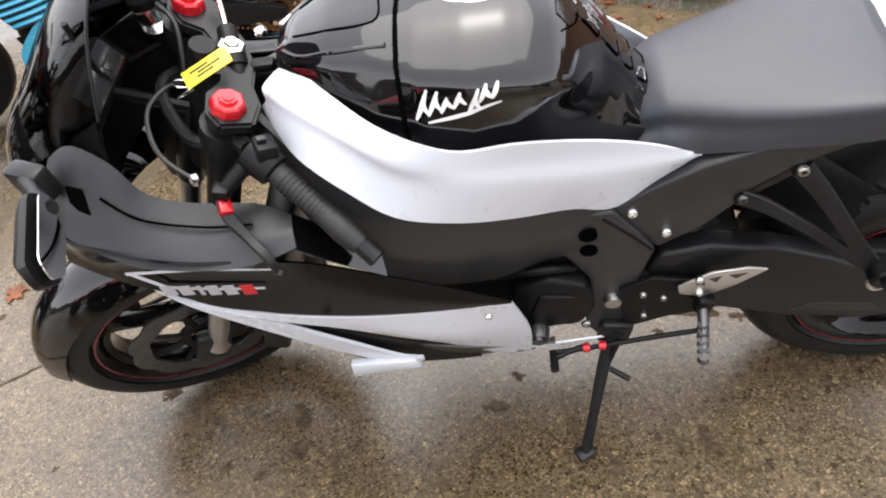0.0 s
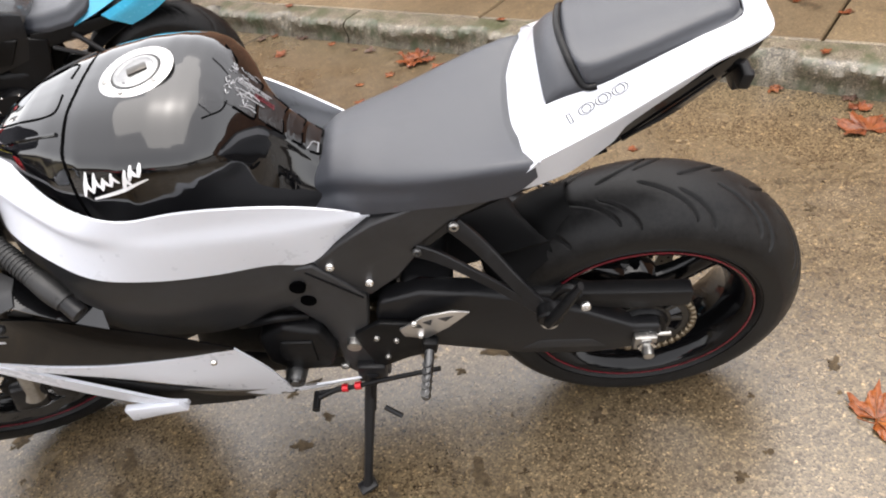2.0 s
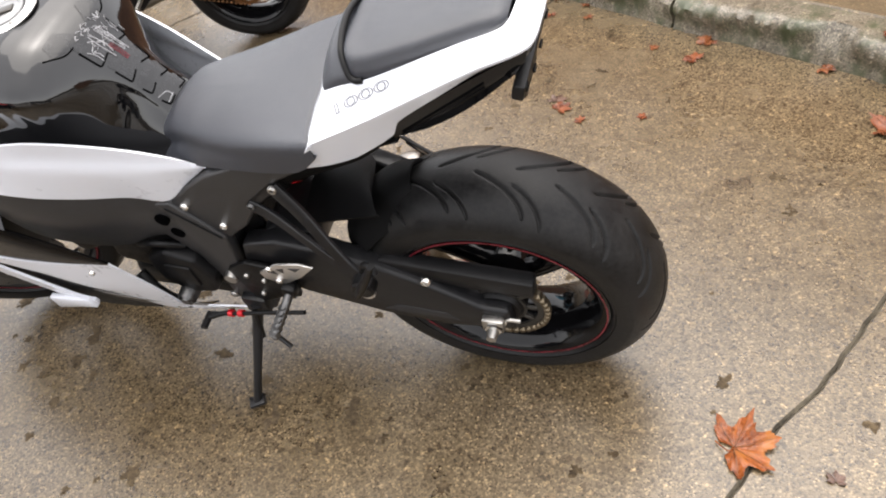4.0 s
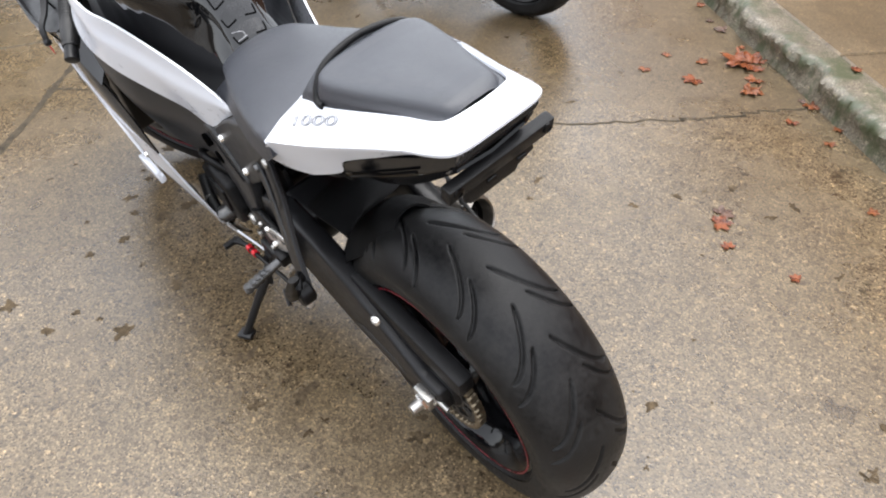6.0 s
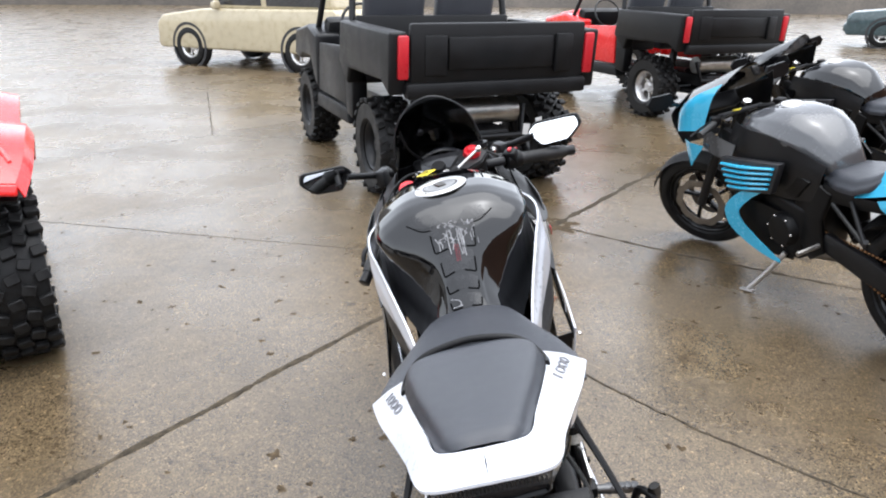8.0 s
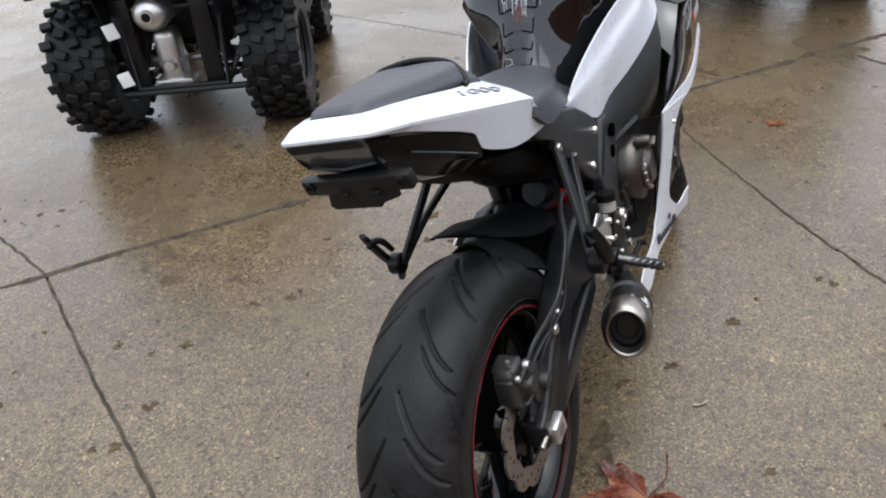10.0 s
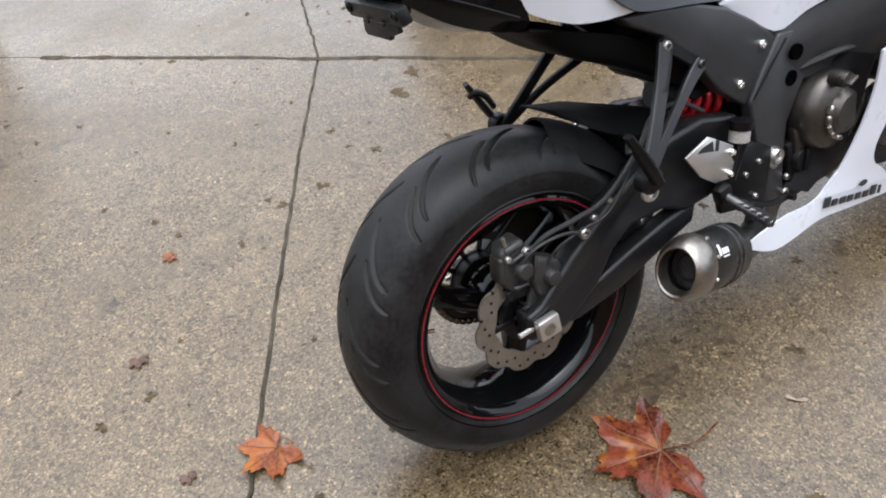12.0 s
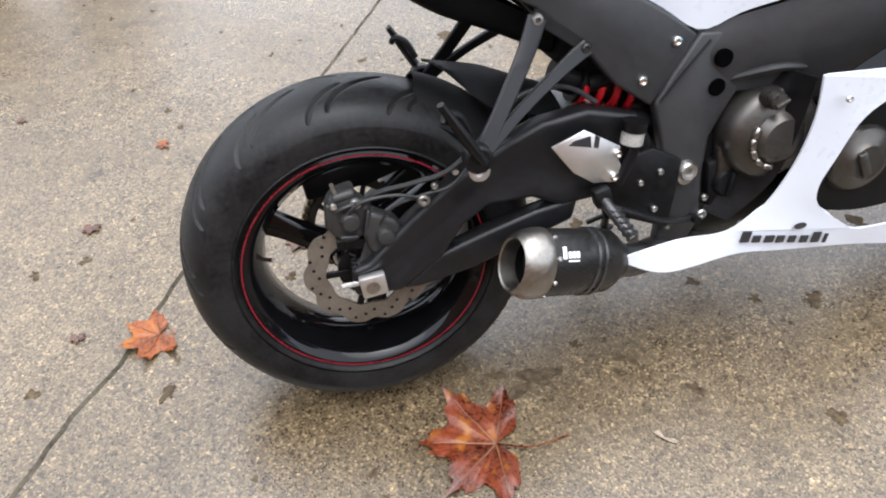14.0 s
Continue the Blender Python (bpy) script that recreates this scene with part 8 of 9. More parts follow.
    for x, zt, ws, zs, zb in ((-1.03, 0.86, 0.07, 0.84, 0.80), (-0.98, 0.918, 0.14, 0.885, 0.80), (-0.88, 0.958, 0.182, 0.90, 0.80), (-0.76, 0.972, 0.190, 0.90, 0.79), (-0.64, 0.965, 0.180, 0.885, 0.77), (-0.55, 0.925, 0.145, 0.855, 0.75), (-0.47, 0.835, 0.100, 0.795, 0.72), (-0.43, 0.775, 0.080, 0.755, 0.71)):
        tk.append(tank_ring(x, zt, ws * 0.86, zs + 0.3 * (zt - zs), ws, zs - 0.03, ws * 0.9, zb))
    part("fuel_tank", loft(tk), tankpaint, b, smooth=60)
    part("fuel_cap", turned([(0, 0.006), (0.045, 0.006), (0.05, 0.0), (0, 0)], 32, Matrix.Translation((-0.80, 0, 0.970)) @ pose(0, 0, 0, 90, 0, 0)), ALU, b)
    part("rider_seat", loft([seat_ring(x, z, w, z - 0.065, w + 0.010) for x, z, w in ((-0.50, 0.742, 0.08), (-0.46, 0.756, 0.10), (-0.37, 0.758, 0.135), (-0.27, 0.770, 0.150), (-0.20, 0.800, 0.140), (-0.15, 0.842, 0.105), (-0.13, 0.852, 0.08))]), VINYL, b, smooth=60)
    part("engine_block", join(box((0.46, 0.30, 0.30), (-0.78, 0, 0.45), (0, 10, 0), 0.04, 3), turned([(0, -0.20), (0.07, -0.19), (0.085, -0.17), (0.085, 0.17), (0.07, 0.19), (0, 0.20)], 28, Matrix.Translation((-0.66, 0, 0.42)))), SOFTBLK, b)
    part("engine_bolt", join(*[bolt((-0.66 + 0.075 * math.cos(a), -0.185, 0.42 + 0.075 * math.sin(a)), (0, -1, 0), 0.006) for a in range(6)]), CHROME, b)
    part("exhaust_header", tube([(-0.70, 0.05, 0.22), (-0.50, 0.10, 0.25), (-0.40, 0.17, 0.30)], 0.035, 12, 12), TITAN, b)
    for z0, z1 in ((0.415, 0.455), (0.215, 0.385)):
        a, c = Vector((0, -0.095, z0)), Vector((-0.52, -0.095, z1))
        part("chain", join(*[box((0.015, 0.012, 0.010), tuple(a.lerp(c, (i + 0.5) / 26)), (0, math.degrees(math.atan2(z1 - z0, 0.52)), 0), 0.003, 1) for i in range(26)]), chainmat, b)
    part("hugger", skin([[(-0.02, -0.08, 0.64), (-0.02, 0, 0.66), (-0.02, 0.08, 0.64)], [(-0.22, -0.10, 0.56), (-0.24, 0, 0.60), (-0.22, 0.10, 0.56)], [(-0.33, -0.10, 0.45), (-0.36, 0, 0.47), (-0.33, 0.10, 0.45)]], 14, 10, 0.004, (0.3, 0, -1)), PLASTIC, b)
    part("inner_mudguard", skin([[(0.26, -0.07, 0.80), (0.26, 0, 0.805), (0.26, 0.07, 0.80)], [(0.0, -0.11, 0.68), (0.0, 0, 0.69), (0.0, 0.11, 0.68)], [(-0.35, -0.10, 0.63), (-0.35, 0, 0.635), (-0.35, 0.10, 0.63)]], 12, 10, 0.006, (0, 0, 1)), SOFTBLK, b)
    part("tail_light", box((0.07, 0.10, 0.05), (0.325, 0, 0.858), (0, 24, 0), 0.012), SMOKE, b)
    part("windscreen", skin([[(-1.14, -0.15, 1.02), (-1.08, 0, 1.14), (-1.14, 0.15, 1.02)], [(-1.48, -0.11, 0.90), (-1.52, 0, 0.95), (-1.48, 0.11, 0.90)]], 16, 8, 0.003, (0.3, 0, -1)), SCREEN, b)
    part("nose", lined(skin([[(-1.50, -0.13, 0.90), (-1.54, 0, 0.94), (-1.50, 0.13, 0.90)], [(-1.62, -0.12, 0.79), (-1.70, 0, 0.79), (-1.62, 0.12, 0.79)], [(-1.50, -0.13, 0.66), (-1.54, 0, 0.64), (-1.50, 0.13, 0.66)]], 16, 10, 0.004, (1, 0, 0)), 135), [paint, SOFTBLK], b)
    part("top_clamp", box((0.07, 0.27, 0.022), (-1.195, 0, 0.865), (0, -23, 0), 0.006), SATIN, b)
    part("dash", box((0.06, 0.20, 0.09), (-1.33, 0, 0.90), (0, -35, 0), 0.02), SOFTBLK, b)
    part("key_tag", box((0.05, 0.024, 0.003), (-1.16, -0.03, 0.888), (10, -14, 20), 0.001), YELLOW, b, "yellow key tag")
    part("front_mudguard", skin([[F @ Vector((0.315 * math.cos(a), y, 0.315 * math.sin(a) - 0.4 * abs(y))) for a in np.radians(np.linspace(20, 160, 12))] for y in (-0.072, -0.04, 0, 0.04, 0.072)], 20, 8, 0.003, (0, 0, -1)), PLASTIC, b)
    part("kickstand", join(tube([(-0.66, -0.15, 0.29), (-0.72, -0.20, 0.18), (-0.79, -0.262, 0.070)], 0.013, 10, 10), box((0.07, 0.03, 0.012), (-0.795, -0.266, 0.064), (-12, 0, 20), 0.004)), ALU, b, "bright metal kickstand")
    return b


def stand_at(x, y, yaw, lean=12.0, z=0.003):
    return pose(x, y, 0, 0, 0, yaw) @ pose(0, 0, z, lean, 0, 0)


GREYTANK = mat("silver_grey_paint", (0.05, 0.052, 0.056), 0.2, var=0.08, coat=0.6)
road_bike(stand_at(-1.735, 1.725, 16.0) @ Matrix.Scale(0.95, 4), CYAN, GREYTANK, "sky blue and grey sport motorcycle parked on its kickstand", WHEELB, GOLD)
road_bike(stand_at(-3.53, 2.92, 20) @ Matrix.Scale(0.97, 4), BLACK, BLACK, "black sport motorcycle parked beyond the blue one", WHEELB, CHAIN, twin=True)
road_bike(stand_at(2.42, -2.72, 23), BLACK, BLACK, "black sport motorcycle parked behind, only its front wheel in view", WHEELB, CHAIN)


# ---------------------------------------------------------------- quad bike and utility vehicles
def off_wheel(parent, at, R, half, rimmat, blocks=22, turn=0, name="wheel", apart=False):
    """A wheel with a lugged tyre; apart: each lug is a piece of its own."""
    m = pose(*at, 0, 0, turn)
    w = wheel_part(name, rim_bm(R * 0.52, half * 0.72, R * 0.16, half * 0.5, 6, wide=R * 0.16), rimmat, parent, m=m)
    knob = R * 0.055
    part("tyre", plain_tyre(R, half, R * 0.52, blocks, knob, lugs=not apart), RUBBER, w, "knobbly off-road tyre", m=m)
    if apart:
        for row, (y, wide, skew) in enumerate(LUGS):
            data = None
            for k in range(blocks):
                a = 2 * math.pi * (k + 0.5 * (row % 2)) / blocks
                r = (R - knob * 0.4) * (0.975 if abs(y) > 0.8 else 1.0)
                if data is None:
                    one = part("tread_block", box((knob * 1.6, wide * half, R * 2.6 / blocks), (0, 0, 0), (skew, 0, 0), 0.004, 1), RUBBER, w)
                    data = one.data
                else:
                    one = new("tread_block", data)
                    one.parent = w
                one.matrix_local = m @ pose(r * math.cos(a), y * half, r * math.sin(a), 0, -math.degrees(a), 0)
    return w


def quad_bike(m, paint, label):
    q = thing("quad_bike", m, label, "quad bike")
    for s in (-1, 1):
        off_wheel(q, (0, s * 0.42, 0.305), 0.305, 0.125, SATIN, 20, apart=True)
        off_wheel(q, (-1.27, s * 0.43, 0.305), 0.305, 0.105, SATIN, 20, apart=True)
        # mudguards front and rear
        fa = [(-1.73, s * 0.30, 0.78), (-1.52, s * 0.30, 0.87), (-1.27, s * 0.28, 0.89), (-0.94, s * 0.28, 0.84)]
        fc = [(-1.77, s * 0.52, 0.66), (-1.55, s * 0.56, 0.79), (-1.27, s * 0.56, 0.80), (-0.91, s * 0.54, 0.725)]
        part("mudguard", skin([fa, fc], 20, 8, 0.008, (0, 0, -1)), paint, q, "glossy red plastic mudguard")
        part("mudguard_lip", skin([fc, [(x, y, z - 0.05) for x, y, z in fc]], 20, 4, 0.006, (0, -s, 0)), paint, q)
        ra = [(-0.50, s * 0.30, 0.80), (-0.25, s * 0.27, 0.895), (0.08, s * 0.255, 0.905), (0.25, s * 0.245, 0.865), (0.355, s * 0.237, 0.795)]
        rm = [(-0.50, s * 0.40, 0.77), (-0.25, s * 0.42, 0.880), (0.08, s * 0.41, 0.895), (0.25, s * 0.395, 0.850), (0.360, s * 0.375, 0.775)]
        rc = [(-0.52, s * 0.56, 0.69), (-0.26, s * 0.57, 0.845), (0.08, s * 0.56, 0.865), (0.25, s * 0.540, 0.815), (0.355, s * 0.505, 0.755)]
        part("mudguard", facets([ra, rm, rc], 26, 4, 0.008, (0, 0, -1)), paint, q, "glossy red plastic mudguard", 35)
        rl = [(x + (0.012 if i == 4 else 0), y + s * 0.022, z - 0.045) for i, (x, y, z) in enumerate(rc)]
        part("mudguard_lip", skin([rc, rl], 26, 4, 0.006, (0, -s, 0)), paint, q)
        part("mudguard_edge", box((0.022, 0.275, 0.040), (0.362, s * 0.372, 0.752), (-s * 8, -20, 0), 0.009, 3), paint, q)
        part("mudguard_recess", join(tube([(0.285, s * 0.275, 0.838), (0.200, s * 0.305, 0.879), (0.195, s * 0.45, 0.868), (0.275, s * 0.50, 0.811)], 0.008, 8, 24)), paint, q)
        # added black sheets and plates give the dark interior below the mudguard
        part("wheel_arch", skin([[(-0.40, s * 0.25, 0.70), (0.0, s * 0.25, 0.79), (0.335, s * 0.24, 0.715)], [(-0.40, s * 0.52, 0.66), (0.0, s * 0.545, 0.76), (0.335, s * 0.500, 0.690)]], 14, 5, 0.006, (0, 0, -1)), SOFTBLK, q, "added black sheet that darkens the gap under the mudguard")
        part("frame_plate", box((0.03, 0.085, 0.40), (0.17, s * 0.17 - 0.03, 0.43), (0, 0, 0), 0.008), SATIN, q)
        part("inner_guard", skin([[(-0.42, s * 0.27, 0.74), (0.0, s * 0.27, 0.80), (0.33, s * 0.25, 0.72)], [(-0.42, s * 0.26, 0.50), (0.0, s * 0.25, 0.56), (0.30, s * 0.24, 0.56)]], 12, 5, 0.006, (0, -s, 0)), SOFTBLK, q, "added black sheet that darkens the space inside the wheel")
        part("a_arm", join(tube([(-0.0, s * 0.10, 0.36), (0.0, s * 0.32, 0.31)], 0.016, 8), tube([(0.10, s * 0.10, 0.22), (0.0, s * 0.32, 0.25)], 0.014, 8), tube([(-0.12, s * 0.10, 0.22), (0.0, s * 0.32, 0.25)], 0.014, 8)), SATIN, q)
        part("shock", tube([(0.05, s * 0.20, 0.30), (0.02, s * 0.12, 0.66)], [0.016, 0.035, 0.035, 0.02], 12, 8), SATIN, q)
        part("tail_light", box((0.03, 0.10, 0.045), (0.362, s * 0.048, 0.872), (0, 30, 0), 0.012), REDPL, q, "red tail light")
        part("footwell", prism([(-0.95, 0.40), (-0.35, 0.40), (-0.30, 0.34), (-1.0, 0.34)], *sorted((s * 0.20, s * 0.52)), 0.01), PLASTIC, q)
        part("grip", tube([(-1.0, s * 0.18, 1.10), (-0.95, s * 0.36, 1.09)], 0.016, 10), SOFTRUB, q)
        part("paper_tag", box((0.004, 0.055, 0.065), (0.27, -0.225, 0.415 + s * 0.105), (12, 0, 8), 0.001), WHITEPL, q, "white paper tag")
        part("rack_rail", tube([(0.02, s * 0.26, 0.962), (-0.12, s * 0.275, 0.968), (-0.28, s * 0.27, 0.962)], 0.012, 8, 16), SATIN, q)
    part("rear_body", box((0.52, 0.46, 0.15), (0.09, 0, 0.81), (0, 6, 0), 0.03), PLASTIC, q, "black plastic rear body")
    part("rear_panel", join(box((0.10, 0.47, 0.085), (0.325, 0, 0.805), (0, 28, 0), 0.02), box((0.05, 0.44, 0.03), (0.365, 0, 0.757), (0, 0, 0), 0.01)), GREYPL, q, "dark grey rear panel")
    part("rear_bulkhead", box((0.03, 0.50, 0.34), (0.02, 0, 0.58), (0, 0, 0), 0.01), SOFTBLK, q)
    part("cross_rail", join(*[tube([(x, -0.27, 0.962), (x, 0.27, 0.962)], 0.011, 8) for x in (0.0, -0.12, -0.24)]), SATIN, q)
    part("silencer", join(turned([(0, 0.15), (0.026, 0.15), (0.029, 0.135), (0.045, 0.13), (0.066, 0.11), (0.072, 0.06), (0.070, -0.2), (0, -0.2)], 32, pose(0.20, -0.035, 0.585, 0, 0, -90))), ALU, q, "bright round silencer end")
    part("silencer_outlet", turned([(0, 0.153), (0.018, 0.153), (0.021, 0.14)], 20, pose(0.20, -0.035, 0.585, 0, 0, -90)), SOFTBLK, q)
    part("gear_case", join(box((0.14, 0.10, 0.24), (0.10, -0.05, 0.36), (0, 0, 0), 0.03, 3), box((0.12, 0.17, 0.03), (0.12, -0.05, 0.25), (0, 0, 0), 0.008), turned([(0, 0.09), (0.022, 0.09), (0.030, 0.07), (0.052, 0.05), (0.056, -0.05), (0, -0.05)], 24, pose(0.10, -0.05, 0.33, 0, 0, -90))), ALU, q, "bright cast gear case")
    part("axle", join(tube([(0, -0.36, 0.31), (0, 0.36, 0.31)], 0.016, 10), tube([(0, -0.20, 0.31), (0, -0.13, 0.31)], 0.035, 10), tube([(0, 0.13, 0.31), (0, 0.20, 0.31)], 0.035, 10)), STEEL, q)
    part("rear_frame", join(tube([(0.16, -0.22, 0.58), (0.20, -0.20, 0.24), (0.20, 0.20, 0.24), (0.16, 0.22, 0.58)], 0.014, 8), tube([(0.20, -0.28, 0.22), (0.20, 0.28, 0.22)], 0.016, 8), tube([(0.16, -0.22, 0.58), (0.16, 0.22, 0.58)], 0.014, 8), tube([(0.20, -0.20, 0.24), (-0.5, -0.16, 0.26)], 0.016, 8), tube([(0.20, 0.20, 0.24), (-0.5, 0.16, 0.26)], 0.016, 8)), SATIN, q)
    part("engine", box((0.62, 0.34, 0.36), (-0.58, 0, 0.46), (0, 0, 0), 0.05, 2), SOFTBLK, q)
    part("seat", loft([seat_ring(x, z, w, z - 0.09, w + 0.02) for x, z, w in ((-0.86, 0.86, 0.10), (-0.6, 0.85, 0.15), (-0.3, 0.87, 0.17), (0.0, 0.92, 0.16), (0.10, 0.91, 0.13))]), VINYL, q)
    part("tank_cover", loft([seat_ring(x, z, w, z - 0.15, w + 0.03) for x, z, w in ((-1.14, 0.90, 0.10), (-1.0, 0.97, 0.16), (-0.84, 0.93, 0.15))]), paint, q)
    part("handlebar", tube([(-0.95, -0.36, 1.09), (-1.02, -0.14, 1.10), (-1.08, 0, 1.04), (-1.02, 0.14, 1.10), (-0.95, 0.36, 1.09)], 0.012, 8, 24), SATIN, q)
    part("front_body", box((0.4, 0.5, 0.25), (-1.36, 0, 0.72), (0, -8, 0), 0.06, 3), paint, q)
    part("front_bumper", tube([(-1.60, -0.28, 0.40), (-1.72, -0.22, 0.60), (-1.72, 0.22, 0.60), (-1.60, 0.28, 0.40)], 0.018, 8, 24), SATIN, q)
    return q


QH = math.degrees(math.atan2(0.5, 0.86))
quad_bike(pose(-1.58, -2.26, 0, 0, 0, QH), REDATV, "red quad bike with black racks and knobbly tyres, seen from behind")


def utility_vehicle(m, paint, label, bedmat, L=1.92):
    """A side-by-side with a cargo bed; the rear axle is over the origin, it faces -x."""
    u = thing("utility_vehicle", m, label, "utility vehicle", "side-by-side utility vehicles")
    for s in (-1, 1):
        off_wheel(u, (0, s * 0.60, 0.33), 0.33, 0.125, ALU if paint is REDATV else SATIN, 20, apart=True)
        off_wheel(u, (-L, s * 0.60, 0.33), 0.33, 0.115, ALU if paint is REDATV else SATIN, 20, apart=s < 0)
        part("bed_side", prism([(0.55, 1.12), (-0.55, 1.14), (-0.62, 0.86), (-0.42, 0.70), (-0.36, 0.82), (0.36, 0.82), (0.52, 0.74)], *sorted((s * 0.62, s * 0.74)), 0.02, 3), bedmat, u, "black moulded bed side")
        part("side_panel", prism([(-0.62, 0.86), (-0.60, 0.46), (-0.44, 0.44), (-0.42, 0.72)], *sorted((s * 0.58, s * 0.70)), 0.015), bedmat, u)
        part("door_sill", prism([(-0.60, 0.50), (-1.52, 0.50), (-1.56, 0.38), (-0.56, 0.38)], *sorted((s * 0.55, s * 0.70)), 0.015), PLASTIC, u)
        part("half_door", prism([(-0.66, 0.95), (-1.42, 0.92), (-1.50, 0.52), (-0.64, 0.52)], *sorted((s * 0.66, s * 0.69)), 0.012), paint, u)
        part("front_wing", prism([(-1.48, 0.98), (-1.80, 1.05), (-2.30, 0.98), (-2.38, 0.74), (-2.20, 0.72), (-2.08, 0.78), (-1.76, 0.78), (-1.62, 0.60), (-1.50, 0.52)], *sorted((s * 0.48, s * 0.70)), 0.03, 3), paint, u)
        part("tail_lamp", box((0.03, 0.07, 0.26), (0.555, s * 0.655, 0.97), (0, 4, 0), 0.012), REDPL, u, "tall red tail lamp")
        part("cage_post", tube([(-0.60, s * 0.64, 0.95), (-0.66, s * 0.60, 1.45), (-0.72, s * 0.55, 1.86)], 0.026, 10), SATIN, u)
        part("cage_front", tube([(-1.72, s * 0.62, 1.0), (-1.45, s * 0.58, 1.50), (-1.26, s * 0.54, 1.86)], 0.026, 10), SATIN, u)
        part("cage_rail", tube([(-0.72, s * 0.55, 1.86), (-1.26, s * 0.54, 1.86)], 0.026, 10), SATIN, u)
        part("seat", join(box((0.48, 0.50, 0.14), (-0.95, s * 0.29, 0.74), (0, 4, 0), 0.04, 3), box((0.13, 0.48, 0.60), (-0.69, s * 0.29, 1.06), (0, 12, 0), 0.05, 3)), VINYL, u)
        part("suspension_arm", join(tube([(0.16, s * 0.18, 0.34), (0, s * 0.50, 0.31)], 0.02, 8), tube([(-0.2, s * 0.18, 0.34), (0, s * 0.50, 0.31)], 0.02, 8), tube([(0.04, s * 0.42, 0.34), (0.0, s * 0.32, 0.82)], [0.02, 0.045, 0.045, 0.025], 10, 8)), SATIN, u)
        part("headrest", box((0.09, 0.28, 0.16), (-0.62, s * 0.29, 1.42), (0, 12, 0), 0.03), VINYL, u)
    part("tailgate", join(box((0.05, 1.22, 0.36), (0.545, 0, 0.99), (0, 2, 0), 0.015, 2), box((0.03, 0.74, 0.20), (0.575, 0, 0.99), (0, 2, 0), 0.02, 2)), bedmat, u, "black ribbed tailgate")
    part("tailgate_rib", join(box((0.03, 0.14, 0.24), (0.578, 0.45, 0.98), (0, 2, 12), 0.01), box((0.03, 0.14, 0.24), (0.578, -0.45, 0.98), (0, 2, -12), 0.01)), PLASTIC, u)
    part("tailgate_sticker", join(box((0.002, 0.16, 0.035), (0.572, -0.12, 1.135), (0, 0, 0), 0), box((0.002, 0.10, 0.035), (0.572, 0.06, 1.135), (0, 0, 0), 0)), WHITEPL, u)
    part("rear_bumper", join(box((0.08, 1.28, 0.10), (0.54, 0, 0.77), (0, 0, 0), 0.02), box((0.06, 1.30, 0.05), (0.52, 0, 0.86), (0, 0, 0), 0.015)), PLASTIC, u)
    part("bed_floor", box((1.08, 1.24, 0.05), (0.0, 0, 0.84), (0, 0, 0), 0.01), PLASTIC, u)
    part("bed_front", box((0.05, 1.24, 0.36), (-0.55, 0, 0.99), (0, 0, 0), 0.015), bedmat, u)
    part("cage_cross", join(tube([(-0.72, -0.55, 1.86), (-0.72, 0.55, 1.86)], 0.024, 10), tube([(-1.26, -0.54, 1.86), (-1.26, 0.54, 1.86)], 0.024, 10), tube([(-0.66, -0.60, 1.42), (-0.66, 0.60, 1.42)], 0.022, 10)), SATIN, u)
    part("chassis", join(box((L + 0.8, 0.36, 0.14), (-L / 2, 0, 0.40), (0, 0, 0), 0.03), tube([(0.34, -0.3, 0.62), (0.40, -0.26, 0.42), (0.40, 0.26, 0.42), (0.34, 0.3, 0.62)], 0.02, 8)), SATIN, u)
    part("silencer", tube([(0.28, -0.26, 0.58), (0.28, 0.26, 0.58)], [0.09, 0.10, 0.10, 0.09], 20), STEEL, u)
    part("drive_shaft", tube([(0, -0.50, 0.33), (0, 0.50, 0.33)], 0.018, 8), SOFTBLK, u)
    part("gear_case", box((0.26, 0.24, 0.26), (0.04, 0, 0.38), (0, 0, 0), 0.05, 3), SOFTBLK, u)
    part("skid_plate", join(box((0.62, 0.62, 0.05), (0.05, 0, 0.285), (0, -3, 0), 0.015), box((0.05, 0.30, 0.12), (0.40, 0, 0.33), (0, 0, 0), 0.012)), SOFTBLK, u)
    for k in (-1, 1):
        part("paper_tag", box((0.003, 0.055, 0.075), (0.385, 0.36 + 0.05 * k, 0.47 + 0.02 * k), (8 * k, 0, 6), 0.001), WHITEPL, u, "white paper tag")
    part("bonnet", box((0.62, 0.96, 0.16), (-2.02, 0, 1.0), (0, -7, 0), 0.05, 3), paint, u)
    part("dash", box((0.16, 1.16, 0.26), (-1.62, 0, 0.98), (0, 15, 0), 0.04), PLASTIC, u)
    part("steering_wheel", turned([(0.17, 0), (0.183, 0.012), (0.196, 0), (0.183, -0.012), (0.17, 0)], 28, pose(-1.42, -0.3, 1.06, 0, 0, 90) @ pose(0, 0, 0, -25, 0, 0)), SOFTRUB, u)
    return u


UH = 22.5
utility_vehicle(pose(-4.38, -0.06, 0, 0, 0, UH), SATIN, "black side-by-side utility vehicle with cargo bed and red tail lamps", PLASTIC)
utility_vehicle(pose(-7.6, 2.75, 0, 0, 0, UH - 1), REDATV, "red side-by-side utility vehicle with black bed and silver wheels", PLASTIC)


